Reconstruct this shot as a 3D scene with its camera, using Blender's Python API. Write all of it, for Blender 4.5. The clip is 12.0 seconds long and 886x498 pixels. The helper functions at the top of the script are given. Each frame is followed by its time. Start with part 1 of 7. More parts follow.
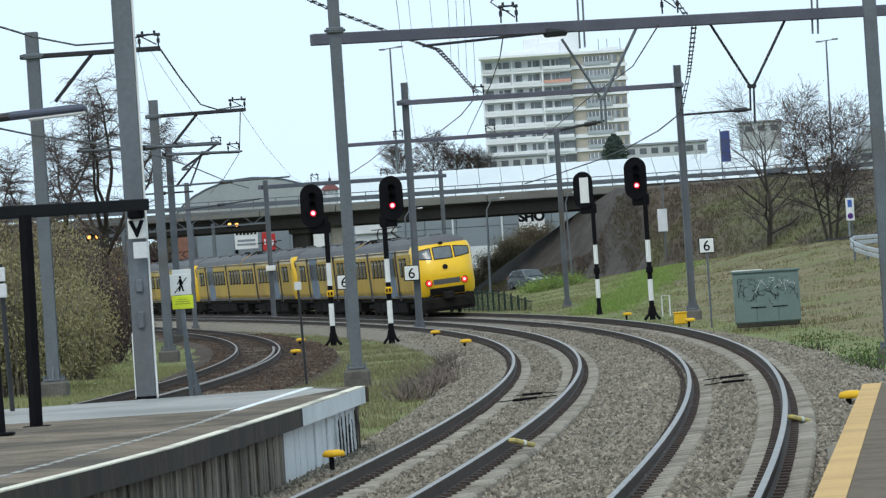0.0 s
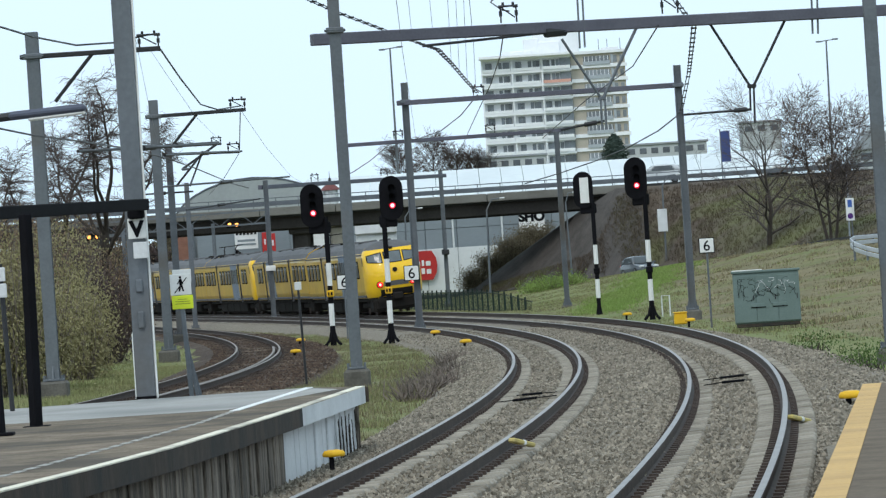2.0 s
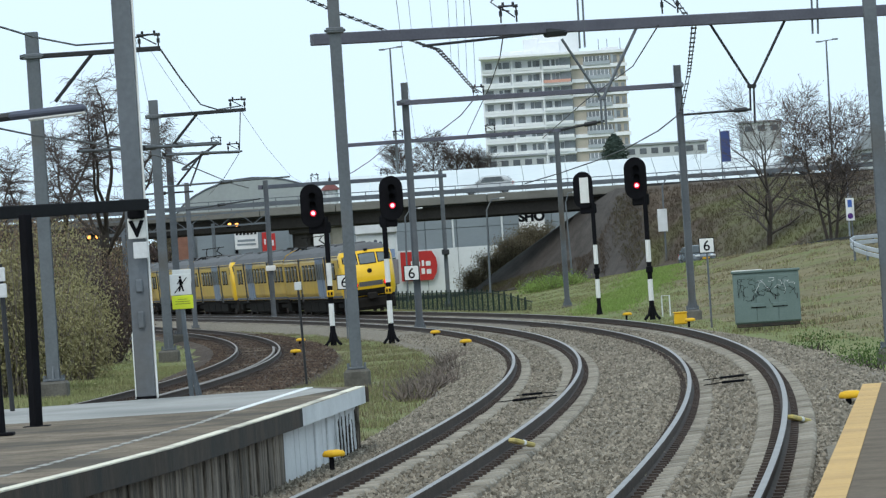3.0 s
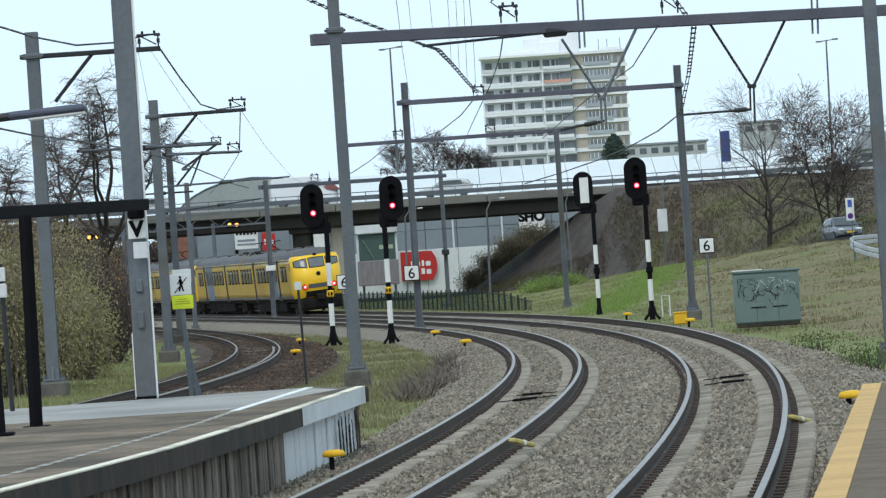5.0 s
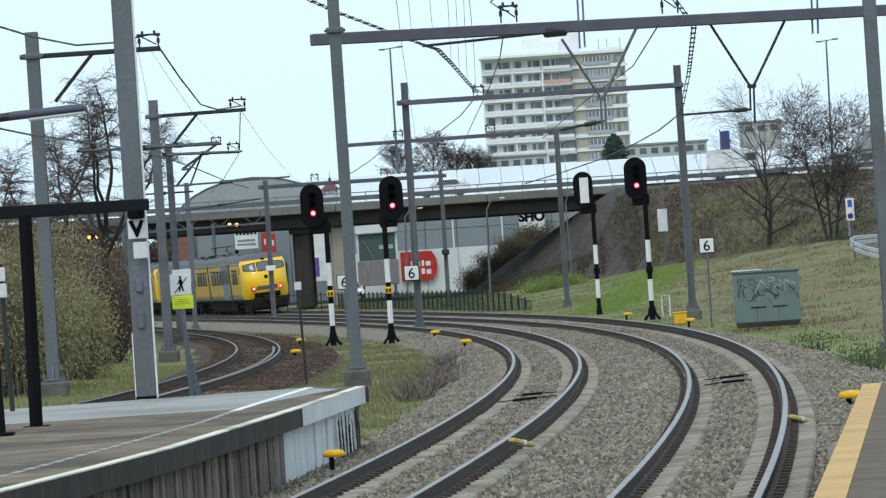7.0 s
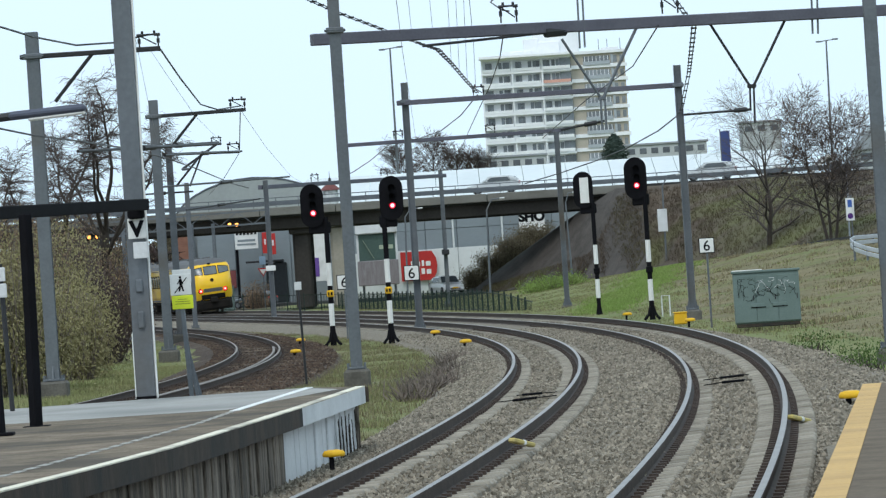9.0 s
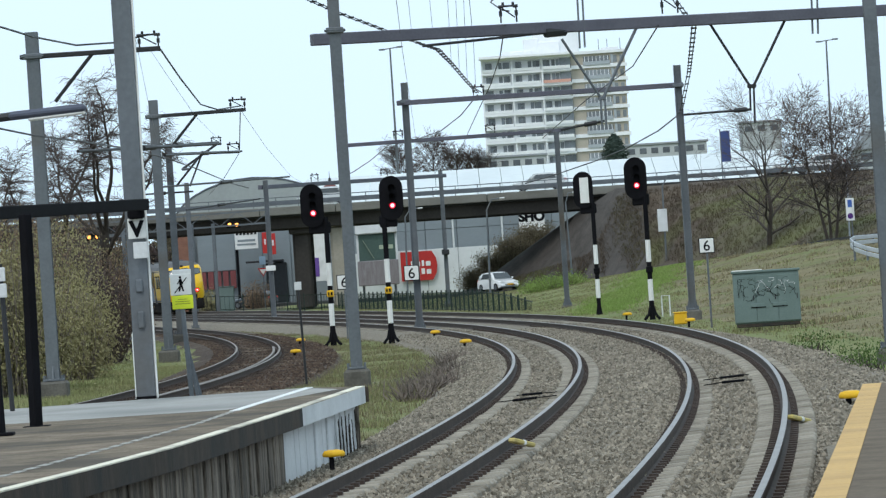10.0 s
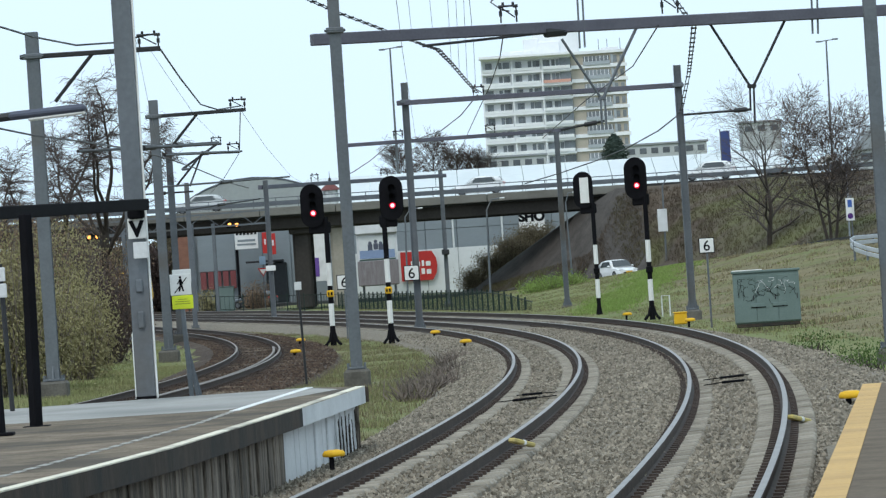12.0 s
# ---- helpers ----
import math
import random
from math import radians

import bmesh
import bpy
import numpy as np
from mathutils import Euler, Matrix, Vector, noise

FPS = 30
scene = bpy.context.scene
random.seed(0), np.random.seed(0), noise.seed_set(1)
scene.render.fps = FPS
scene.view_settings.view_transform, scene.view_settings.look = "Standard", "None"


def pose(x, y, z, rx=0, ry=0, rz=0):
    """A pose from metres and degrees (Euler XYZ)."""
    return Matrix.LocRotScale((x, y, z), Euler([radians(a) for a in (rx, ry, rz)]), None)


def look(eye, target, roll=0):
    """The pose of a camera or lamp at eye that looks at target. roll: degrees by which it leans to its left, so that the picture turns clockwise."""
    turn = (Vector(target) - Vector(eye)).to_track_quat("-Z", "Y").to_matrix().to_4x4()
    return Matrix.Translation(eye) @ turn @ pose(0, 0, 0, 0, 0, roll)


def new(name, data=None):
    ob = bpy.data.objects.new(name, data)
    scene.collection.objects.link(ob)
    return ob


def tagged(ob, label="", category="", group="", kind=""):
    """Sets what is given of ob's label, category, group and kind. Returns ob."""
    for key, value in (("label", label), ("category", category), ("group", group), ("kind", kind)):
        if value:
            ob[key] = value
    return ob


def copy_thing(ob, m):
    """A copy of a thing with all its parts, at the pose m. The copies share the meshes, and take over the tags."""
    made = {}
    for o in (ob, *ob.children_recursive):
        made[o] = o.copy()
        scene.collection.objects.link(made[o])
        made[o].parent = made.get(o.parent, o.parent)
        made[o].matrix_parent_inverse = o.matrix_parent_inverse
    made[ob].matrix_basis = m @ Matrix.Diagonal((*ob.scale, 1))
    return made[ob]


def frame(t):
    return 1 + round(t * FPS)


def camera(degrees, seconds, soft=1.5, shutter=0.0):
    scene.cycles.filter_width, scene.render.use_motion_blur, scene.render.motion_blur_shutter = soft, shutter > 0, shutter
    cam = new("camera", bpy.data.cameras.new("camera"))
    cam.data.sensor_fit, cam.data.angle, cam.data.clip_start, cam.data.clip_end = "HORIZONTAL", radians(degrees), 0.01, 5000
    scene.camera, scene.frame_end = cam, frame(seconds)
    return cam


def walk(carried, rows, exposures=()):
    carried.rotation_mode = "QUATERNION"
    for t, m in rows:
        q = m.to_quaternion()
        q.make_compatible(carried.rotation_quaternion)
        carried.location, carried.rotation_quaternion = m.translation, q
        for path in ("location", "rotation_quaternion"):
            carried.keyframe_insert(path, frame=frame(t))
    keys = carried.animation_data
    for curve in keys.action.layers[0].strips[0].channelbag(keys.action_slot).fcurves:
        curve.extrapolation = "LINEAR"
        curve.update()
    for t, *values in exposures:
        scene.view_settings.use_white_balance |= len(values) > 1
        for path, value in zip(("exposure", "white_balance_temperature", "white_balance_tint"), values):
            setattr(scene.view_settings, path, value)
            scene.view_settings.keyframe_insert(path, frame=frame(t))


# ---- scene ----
EYE = (0.0, 0.0, 2.267)
cam = camera(11.195, 12.0, soft=1.3, shutter=0.4)
CAM_POSE = look(EYE, (0.0, 100.0, 2.267 + 0.3643), roll=-3.75)
walk(cam, [(0.0, CAM_POSE), (12.0, CAM_POSE)], exposures=[(0.0, 0.0), (12.0, 0.0)])

# ---- light: overcast day ----
world = bpy.data.worlds.new("overcast_sky")
scene.world = world
world.use_nodes = True
wn = world.node_tree
sky = wn.nodes.new("ShaderNodeTexSky")
sky.sky_type = "NISHITA"
sky.sun_disc = False
sky.sun_elevation, sky.sun_rotation = radians(38), radians(200)
sky.air_density, sky.dust_density, sky.ozone_density = 1.0, 6.0, 2.0
veil = wn.nodes.new("ShaderNodeMixRGB")
veil.inputs[0].default_value = 0.86
veil.inputs[2].default_value = (10.2, 13.0, 15.0, 1)
wn.links.new(sky.outputs[0], veil.inputs[1])
back = next(n for n in wn.nodes if n.type == "BACKGROUND")
back.inputs[1].default_value = 0.088
wn.links.new(veil.outputs[0], back.inputs[0])
sun = new("sun", bpy.data.lights.new("sun", "SUN"))
sun.data.energy, sun.data.angle, sun.data.color = 1.1, radians(14), (1.0, 0.96, 0.9)
sun.matrix_world = look((0, 0, 60), (14, 42, 0))


# ---- materials ----
def material(name, a, b=None, rough=0.7, metal=0.0, scale=6.0, fine=60.0, bump=0.15, spread=0.5, island=0.0, stretch=(1, 1, 1), coat=0.0, dirt=None, dirt_at=0.6, gloss=0.25):
    """Two tones mixed at a coarse and a fine scale, stains, and a fine relief; metres throughout."""
    m = bpy.data.materials.new(name)
    m.use_nodes = True
    t = m.node_tree
    n, link = t.nodes, t.links.new
    bsdf = n["Principled BSDF"]
    b = b or tuple(c * 0.7 for c in a)
    where = n.new("ShaderNodeNewGeometry")
    squash = n.new("ShaderNodeVectorMath")
    squash.operation = "MULTIPLY"
    squash.inputs[1].default_value = stretch
    link(where.outputs["Position"], squash.inputs[0])
    coarse, grain = n.new("ShaderNodeTexNoise"), n.new("ShaderNodeTexNoise")
    coarse.inputs["Scale"].default_value, grain.inputs["Scale"].default_value = scale, fine
    coarse.inputs["Detail"].default_value, grain.inputs["Detail"].default_value = 6, 3
    for tex in (coarse, grain):
        link(squash.outputs[0], tex.inputs["Vector"])
    ramp = n.new("ShaderNodeMapRange")
    ramp.inputs[1].default_value, ramp.inputs[2].default_value = 0.5 - spread * 0.4, 0.5 + spread * 0.4
    both = n.new("ShaderNodeMath")
    both.operation = "MULTIPLY_ADD"
    both.inputs[1].default_value = 0.4
    link(grain.outputs["Fac"], both.inputs[0])
    scaled = n.new("ShaderNodeMath")
    scaled.operation = "MULTIPLY"
    scaled.inputs[1].default_value = 0.6
    link(coarse.outputs["Fac"], scaled.inputs[0])
    link(scaled.outputs[0], both.inputs[2])
    link(both.outputs[0], ramp.inputs[0])
    mix = n.new("ShaderNodeMixRGB")
    mix.inputs[1].default_value, mix.inputs[2].default_value = (*a, 1), (*b, 1)
    link(ramp.outputs[0], mix.inputs[0])
    colour = mix.outputs[0]
    if dirt:
        spots = n.new("ShaderNodeTexNoise")
        spots.inputs["Scale"].default_value = scale * 0.31
        spots.inputs["Detail"].default_value = 8
        link(squash.outputs[0], spots.inputs["Vector"])
        cut = n.new("ShaderNodeMapRange")
        cut.inputs[1].default_value, cut.inputs[2].default_value = dirt_at - 0.1, dirt_at + 0.1
        link(spots.outputs["Fac"], cut.inputs[0])
        over = n.new("ShaderNodeMixRGB")
        over.inputs[2].default_value = (*dirt, 1)
        link(cut.outputs[0], over.inputs[0])
        link(colour, over.inputs[1])
        colour = over.outputs[0]
    if island:
        hue = n.new("ShaderNodeHueSaturation")
        vary = n.new("ShaderNodeMapRange")
        vary.inputs[3].default_value, vary.inputs[4].default_value = 1 - island, 1 + island
        link(where.outputs["Random Per Island"], vary.inputs[0])
        info = n.new("ShaderNodeObjectInfo")
        more = n.new("ShaderNodeMapRange")
        more.inputs[3].default_value, more.inputs[4].default_value = 1 - island * 0.6, 1 + island * 0.6
        link(info.outputs["Random"], more.inputs[0])
        prod = n.new("ShaderNodeMath")
        prod.operation = "MULTIPLY"
        link(vary.outputs[0], prod.inputs[0])
        link(more.outputs[0], prod.inputs[1])
        link(prod.outputs[0], hue.inputs["Value"])
        link(colour, hue.inputs["Color"])
        colour = hue.outputs[0]
    link(colour, bsdf.inputs["Base Color"])
    bsdf.inputs["Roughness"].default_value, bsdf.inputs["Metallic"].default_value = rough, metal
    bsdf.inputs["Coat Weight"].default_value = coat
    bsdf.inputs["Specular IOR Level"].default_value = gloss
    if bump:
        relief = n.new("ShaderNodeBump")
        relief.inputs["Strength"].default_value, relief.inputs["Distance"].default_value = bump, 0.02
        link(grain.outputs["Fac"], relief.inputs["Height"])
        link(relief.outputs[0], bsdf.inputs["Normal"])
    return m


def glowing(name, colour, strength):
    m = bpy.data.materials.new(name)
    m.use_nodes = True
    bsdf = m.node_tree.nodes["Principled BSDF"]
    bsdf.inputs["Base Color"].default_value = (*colour, 1)
    bsdf.inputs["Emission Color"].default_value = (*colour, 1)
    bsdf.inputs["Emission Strength"].default_value = strength
    return m


STONE = material("ballast_stone", (0.365, 0.32, 0.255), (0.155, 0.135, 0.106), 0.9, scale=1.3, fine=26, bump=0.8, island=0.5, dirt=(0.27, 0.235, 0.185), dirt_at=0.58)
STONE_BED = material("ballast_bed", (0.30, 0.26, 0.207), (0.083, 0.07, 0.053), 0.95, scale=9, fine=17, bump=1.0, spread=0.38, dirt=(0.18, 0.15, 0.115), dirt_at=0.58)
STONE_RUST = material("rusty_ballast", (0.105, 0.07, 0.05), (0.03, 0.02, 0.016), 0.95, scale=2, fine=17, bump=1.0, spread=0.4, island=0.4, dirt=(0.20, 0.16, 0.12), dirt_at=0.63)
CONCRETE = material("sleeper_concrete", (0.40, 0.36, 0.30), (0.235, 0.21, 0.17), 0.85, scale=2.5, fine=30, bump=0.4, island=0.24, dirt=(0.19, 0.165, 0.13), dirt_at=0.58)
RAIL_TOP = material("polished_rail", (0.36, 0.325, 0.31), (0.22, 0.195, 0.185), 0.45, 0.7, scale=2, fine=40, bump=0.03)
RAIL_WORN = material("worn_rail", (0.26, 0.225, 0.20), (0.17, 0.145, 0.13), 0.6, 0.3, scale=2, fine=30, bump=0.05)
RAIL_SIDE = material("rusty_rail", (0.09, 0.066, 0.055), (0.04, 0.03, 0.026), 0.75, 0.2, scale=3, fine=30, bump=0.2)
GALV = material("galvanised_steel", (0.165, 0.182, 0.203), (0.108, 0.119, 0.132), 0.55, 0.3, scale=1.2, fine=14, bump=0.1, dirt=(0.13, 0.115, 0.10), dirt_at=0.68)
DARK_STEEL = material("dark_steel", (0.045, 0.047, 0.052), (0.028, 0.028, 0.03), 0.55, 0.3, scale=3, fine=30, bump=0.1)
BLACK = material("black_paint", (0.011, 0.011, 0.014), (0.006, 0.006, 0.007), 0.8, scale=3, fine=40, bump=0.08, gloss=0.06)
WHITE = material("white_paint", (0.80, 0.80, 0.79), (0.66, 0.66, 0.64), 0.55, scale=2, fine=22, bump=0.06, dirt=(0.5, 0.49, 0.46), dirt_at=0.7)
YELLOW = material("yellow_paint", (0.80, 0.47, 0.02), (0.62, 0.34, 0.02), 0.5, scale=3, fine=30, bump=0.08)
PALE_YELLOW = material("faded_yellow_paint", (0.62, 0.50, 0.16), (0.45, 0.36, 0.13), 0.7, scale=6, fine=40, bump=0.1, dirt=(0.3, 0.26, 0.15), dirt_at=0.6)
LEMON = material("lemon_paint", (0.72, 0.80, 0.04), (0.62, 0.70, 0.04), 0.5, scale=3, fine=30, bump=0.05)
PAVING = material("platform_paving", (0.245, 0.195, 0.147), (0.108, 0.085, 0.063), 0.85, scale=1.6, fine=22, spread=0.3, bump=0.4, island=0.1, dirt=(0.085, 0.072, 0.058), dirt_at=0.54, gloss=0.08)
EDGE_CONC = material("platform_concrete", (0.085, 0.066, 0.051), (0.032, 0.028, 0.025), 0.9, scale=2.2, fine=16, bump=0.4, stretch=(2, 2, 0.5), dirt=(0.035, 0.034, 0.032), dirt_at=0.58)
BOARD = material("weathered_boarding", (0.34, 0.285, 0.23), (0.045, 0.039, 0.034), 0.9, scale=2.2, fine=26, spread=0.3, bump=0.4, island=0.45, stretch=(3, 3, 0.25))
WHITE_BOARD = material("whitewashed_concrete", (0.70, 0.71, 0.72), (0.54, 0.55, 0.56), 0.8, scale=1.4, fine=18, bump=0.3, dirt=(0.40, 0.40, 0.39), dirt_at=0.68)
GRASS = material("grass_ground", (0.12, 0.165, 0.045), (0.195, 0.175, 0.08), 0.95, scale=0.45, fine=3.5, bump=0.9, spread=0.5, dirt=(0.17, 0.14, 0.08), dirt_at=0.64)
SCRUB = material("scrub_earth", (0.118, 0.09, 0.066), (0.06, 0.047, 0.036), 0.95, scale=0.4, fine=3, bump=0.9, dirt=(0.115, 0.115, 0.05), dirt_at=0.55)
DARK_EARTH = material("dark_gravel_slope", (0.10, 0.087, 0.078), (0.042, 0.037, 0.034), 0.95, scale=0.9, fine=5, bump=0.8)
DRY_GROUND = material("dry_grass_ground", (0.225, 0.18, 0.10), (0.11, 0.10, 0.045), 0.95, scale=0.55, fine=2.6, bump=0.9, spread=0.4, dirt=(0.13, 0.15, 0.045), dirt_at=0.6)
WEED = material("weed_leaf", (0.075, 0.125, 0.03), (0.05, 0.085, 0.022), 0.8, scale=2, fine=20, bump=0, island=0.35)
BRAMBLE = material("bramble_stem", (0.21, 0.175, 0.15), (0.13, 0.105, 0.09), 0.95, scale=2, fine=20, bump=0, island=0.3)


# ---- mesh building ----
class Solid:
    """Vertices and faces gathered for one mesh."""

    def __init__(self):
        self.v, self.f, self.mi = [], [], []

    def add(self, verts, faces, m=None, slot=0):
        k = len(self.v)
        self.v += [tuple(m @ Vector(p)) if m is not None else tuple(p) for p in verts]
        self.f += [tuple(i + k for i in f) for f in faces]
        self.mi += [slot] * len(faces)
        return self

    def box(self, c, s, m=None, ch=0.0, slot=0):
        """A box of centre c and size s with chamfered edges."""
        hx, hy, hz = (k / 2 for k in s)
        if not ch:
            vs = [(c[0] + x * hx, c[1] + y * hy, c[2] + z * hz) for x in (-1, 1) for y in (-1, 1) for z in (-1, 1)]
            return self.add(vs, [(0, 1, 3, 2), (4, 6, 7, 5), (0, 4, 5, 1), (2, 3, 7, 6), (0, 2, 6, 4), (1, 5, 7, 3)], m, slot)
        ch = min(ch, hx * 0.9, hy * 0.9, hz * 0.9)
        vs, at = [], {}
        for x in (-1, 1):
            for y in (-1, 1):
                for z in (-1, 1):
                    for ax in range(3):
                        d = [hx - ch, hy - ch, hz - ch]
                        d[ax] += ch
                        at[x, y, z, ax] = len(vs)
                        vs.append((c[0] + x * d[0], c[1] + y * d[1], c[2] + z * d[2]))
        fs = []
        for ax in range(3):
            u, w = (ax + 1) % 3, (ax + 2) % 3
            for sg in (-1, 1):
                q = []
                for a, b in ((-1, -1), (1, -1), (1, 1), (-1, 1)):
                    k = [0, 0, 0]
                    k[ax], k[u], k[w] = sg, a, b
                    q.append(at[k[0], k[1], k[2], ax])
                fs.append(tuple(q if sg > 0 else q[::-1]))
            for a in (-1, 1):
                for b in (-1, 1):
                    lo, hi = [0, 0, 0], [0, 0, 0]
                    lo[ax], hi[ax] = -1, 1
                    for k in (lo, hi):
                        k[u], k[w] = a, b
                    q = [at[(*lo, u)], at[(*hi, u)], at[(*hi, w)], at[(*lo, w)]]
                    fs.append(tuple(q if a * b < 0 else q[::-1]))
        for x in (-1, 1):
            for y in (-1, 1):
                for z in (-1, 1):
                    q = [at[x, y, z, 0], at[x, y, z, 1], at[x, y, z, 2]]
                    fs.append(tuple(q if x * y * z > 0 else q[::-1]))
        return self.add(vs, fs, m, slot)

    def bar(self, p, q, w, h=None, ch=0.0, slot=0, up=(0, 0, 1)):
        """A straight bar of section w by h from p to q."""
        p, q = Vector(p), Vector(q)
        d = q - p
        z = d.normalized()
        x = Vector(up).cross(z)
        if x.length < 1e-4:
            x = Vector((1, 0, 0))
        x.normalize()
        y = z.cross(x)
        m = Matrix((x, y, z)).transposed().to_4x4()
        m.translation = (p + q) / 2
        return self.box((0, 0, 0), (w, h or w, d.length), m, ch, slot)

    def tube(self, p, q, r, r2=None, n=8, slot=0, cap=True):
        p, q = Vector(p), Vector(q)
        z = (q - p).normalized()
        x = z.orthogonal().normalized()
        y = z.cross(x)
        r2 = r if r2 is None else r2
        vs = [tuple(c + (x * math.cos(a) + y * math.sin(a)) * rr) for c, rr in ((p, r), (q, r2)) for a in (2 * math.pi * i / n for i in range(n))]
        fs = [(i, (i + 1) % n, n + (i + 1) % n, n + i) for i in range(n)]
        if cap:
            fs += [tuple(range(n))[::-1], tuple(range(n, 2 * n))]
        return self.add(vs, fs, None, slot)

    def pipe(self, pts, r, n=6, slot=0):
        """A round pipe through the points, in one piece."""
        pts = [Vector(p) for p in pts]
        rings, x = [], None
        for i, p in enumerate(pts):
            z = (pts[min(i + 1, len(pts) - 1)] - pts[max(i - 1, 0)]).normalized()
            x = z.orthogonal().normalized() if x is None else (x - z * x.dot(z)).normalized()
            y = z.cross(x)
            rings.append([tuple(p + (x * math.cos(a) + y * math.sin(a)) * r) for a in (2 * math.pi * k / n for k in range(n))])
        return self.loft(rings, slot)

    def loft(self, rings, slot=0, closed=True, caps=True):
        n = len(rings[0])
        vs = [p for r in rings for p in r]
        fs = []
        for k in range(len(rings) - 1):
            for i in range(n if closed else n - 1):
                j = (i + 1) % n
                fs.append((k * n + i, k * n + j, (k + 1) * n + j, (k + 1) * n + i))
        if caps and closed:
            fs += [tuple(range(n))[::-1], tuple(range((len(rings) - 1) * n, len(rings) * n))]
        return self.add(vs, fs, None, slot)

    def prism(self, outline, y0, y1, m=None, slot=0):
        """An outline in x, z pulled from y0 to y1."""
        n = len(outline)
        vs = [(x, y, z) for y in (y0, y1) for x, z in outline]
        fs = [(i, (i + 1) % n, n + (i + 1) % n, n + i) for i in range(n)] + [tuple(range(n))[::-1], tuple(range(n, 2 * n))]
        return self.add(vs, fs, m, slot)

    def mesh(self, name, *mats, smooth=False):
        me = bpy.data.meshes.new(name)
        me.from_pydata(self.v, [], self.f)
        for m in mats:
            me.materials.append(m)
        if len(mats) > 1:
            me.polygons.foreach_set("material_index", self.mi)
        if smooth:
            me.polygons.foreach_set("use_smooth", [True] * len(self.f))
        me.update()
        return me


def thing(name, at, label, category, group="", rz=0.0):
    ob = new(name)
    ob.empty_display_size = 0.2
    ob.matrix_world = pose(*at, 0, 0, rz)
    return tagged(ob, label, category, group)


def part(name, solid, mat, parent, label="", smooth=False):
    mats = mat if isinstance(mat, tuple) else (mat,)
    ob = new(name, solid.mesh(name, *mats, smooth=smooth))
    ob.parent = parent
    return tagged(ob, label)


def setting(name, solid, mat, label, category="", kind="structure", smooth=False):
    mats = mat if isinstance(mat, tuple) else (mat,)
    return tagged(new(name, solid.mesh(name, *mats, smooth=smooth)), label, category, kind=kind)


def ease(t):
    t = min(1.0, max(0.0, t))
    return t * t * (3 - 2 * t)


# ---- the lines of the tracks ----
def trace(x0, y0, heading, bend, s0, s1, step=1.0):
    """Points of a track: arc length, x, y, heading (clockwise from north)."""
    rows, s, x, y, th = [], s0, x0, y0, heading
    while s <= s1:
        rows.append((s, x, y, th))
        th += bend(s) * step
        x += math.sin(th) * step
        y += math.cos(th) * step
        s += step
    return rows


def main_bend(s):
    u = min(1.2, max(-1.6, (s - 100) / 100))
    return (-2.6872 + 0.4874 * u + 1.3522 * u * u) * 0.5625e-3


def branch_bend(s):
    u = min(1.0, max(-1.0, (s - 80) / 80))
    return (-1.5027 + 0.878 * u + 0.098 * u * u) * 1e-3


MAIN = trace(-6.6254, -35.0356, 0.1171, main_bend, -90, 500)
BRANCH = trace(-10.937, 67.584, 0.1457, branch_bend, -20, 280)
GAP = 3.648  # between the two main tracks
CANT_B, CANT_A, LOW_A, LOW_C = 0.103, 0.053, -0.066, -0.226


def on(line, s, off=0.0, z=0.0):
    """The place at arc length s, off metres to the right; the main line climbs a little beyond the signals."""
    if line is MAIN:
        z += 0.12 * ease((s - 140) / 100)
    k = min(len(line) - 2, max(0, int(s - line[0][0])))
    a, b = line[k], line[k + 1]
    f = s - a[0]
    x, y, th = (a[i] + (b[i] - a[i]) * f for i in (1, 2, 3))
    return x + math.cos(th) * off, y - math.sin(th) * off, z


def heading(line, s):
    k = min(len(line) - 2, max(0, int(s - line[0][0])))
    return line[k][3] + (line[k + 1][3] - line[k][3]) * (s - line[k][0])


def main_x(y):
    """x of the outer main track at y."""
    for a, b in zip(MAIN, MAIN[1:]):
        if b[2] >= y:
            return a[1] + (b[1] - a[1]) * (y - a[2]) / (b[2] - a[2])
    return MAIN[-1][1] + (y - MAIN[-1][2]) * math.tan(MAIN[-1][3])


# ---- the ground ----
ROAD = [(-40.0, 470.0, -0.3), (-11.0, 392.0, -0.15), (2.4, 352.0, -0.1), (6.3, 345.0, 0.0), (12.8, 333.0, 0.3), (16.3, 322.0, 0.75), (21.2, 300.0, 1.5), (25.9, 270.0, 2.3), (36.0, 225.0, 3.0), (60.0, 150.0, 3.2), (110.0, 20.0, 3.2)]


def road_at(y):
    for a, b in zip(ROAD, ROAD[1:]):
        if b[1] <= y:
            f = min(1.0, max(0.0, (a[1] - y) / (a[1] - b[1])))
            return a[0] + (b[0] - a[0]) * f, a[2] + (b[2] - a[2]) * f
    return ROAD[-1][0], ROAD[-1][2]


BRIDGE_Y, DECK_TOP = 352.0, 7.4


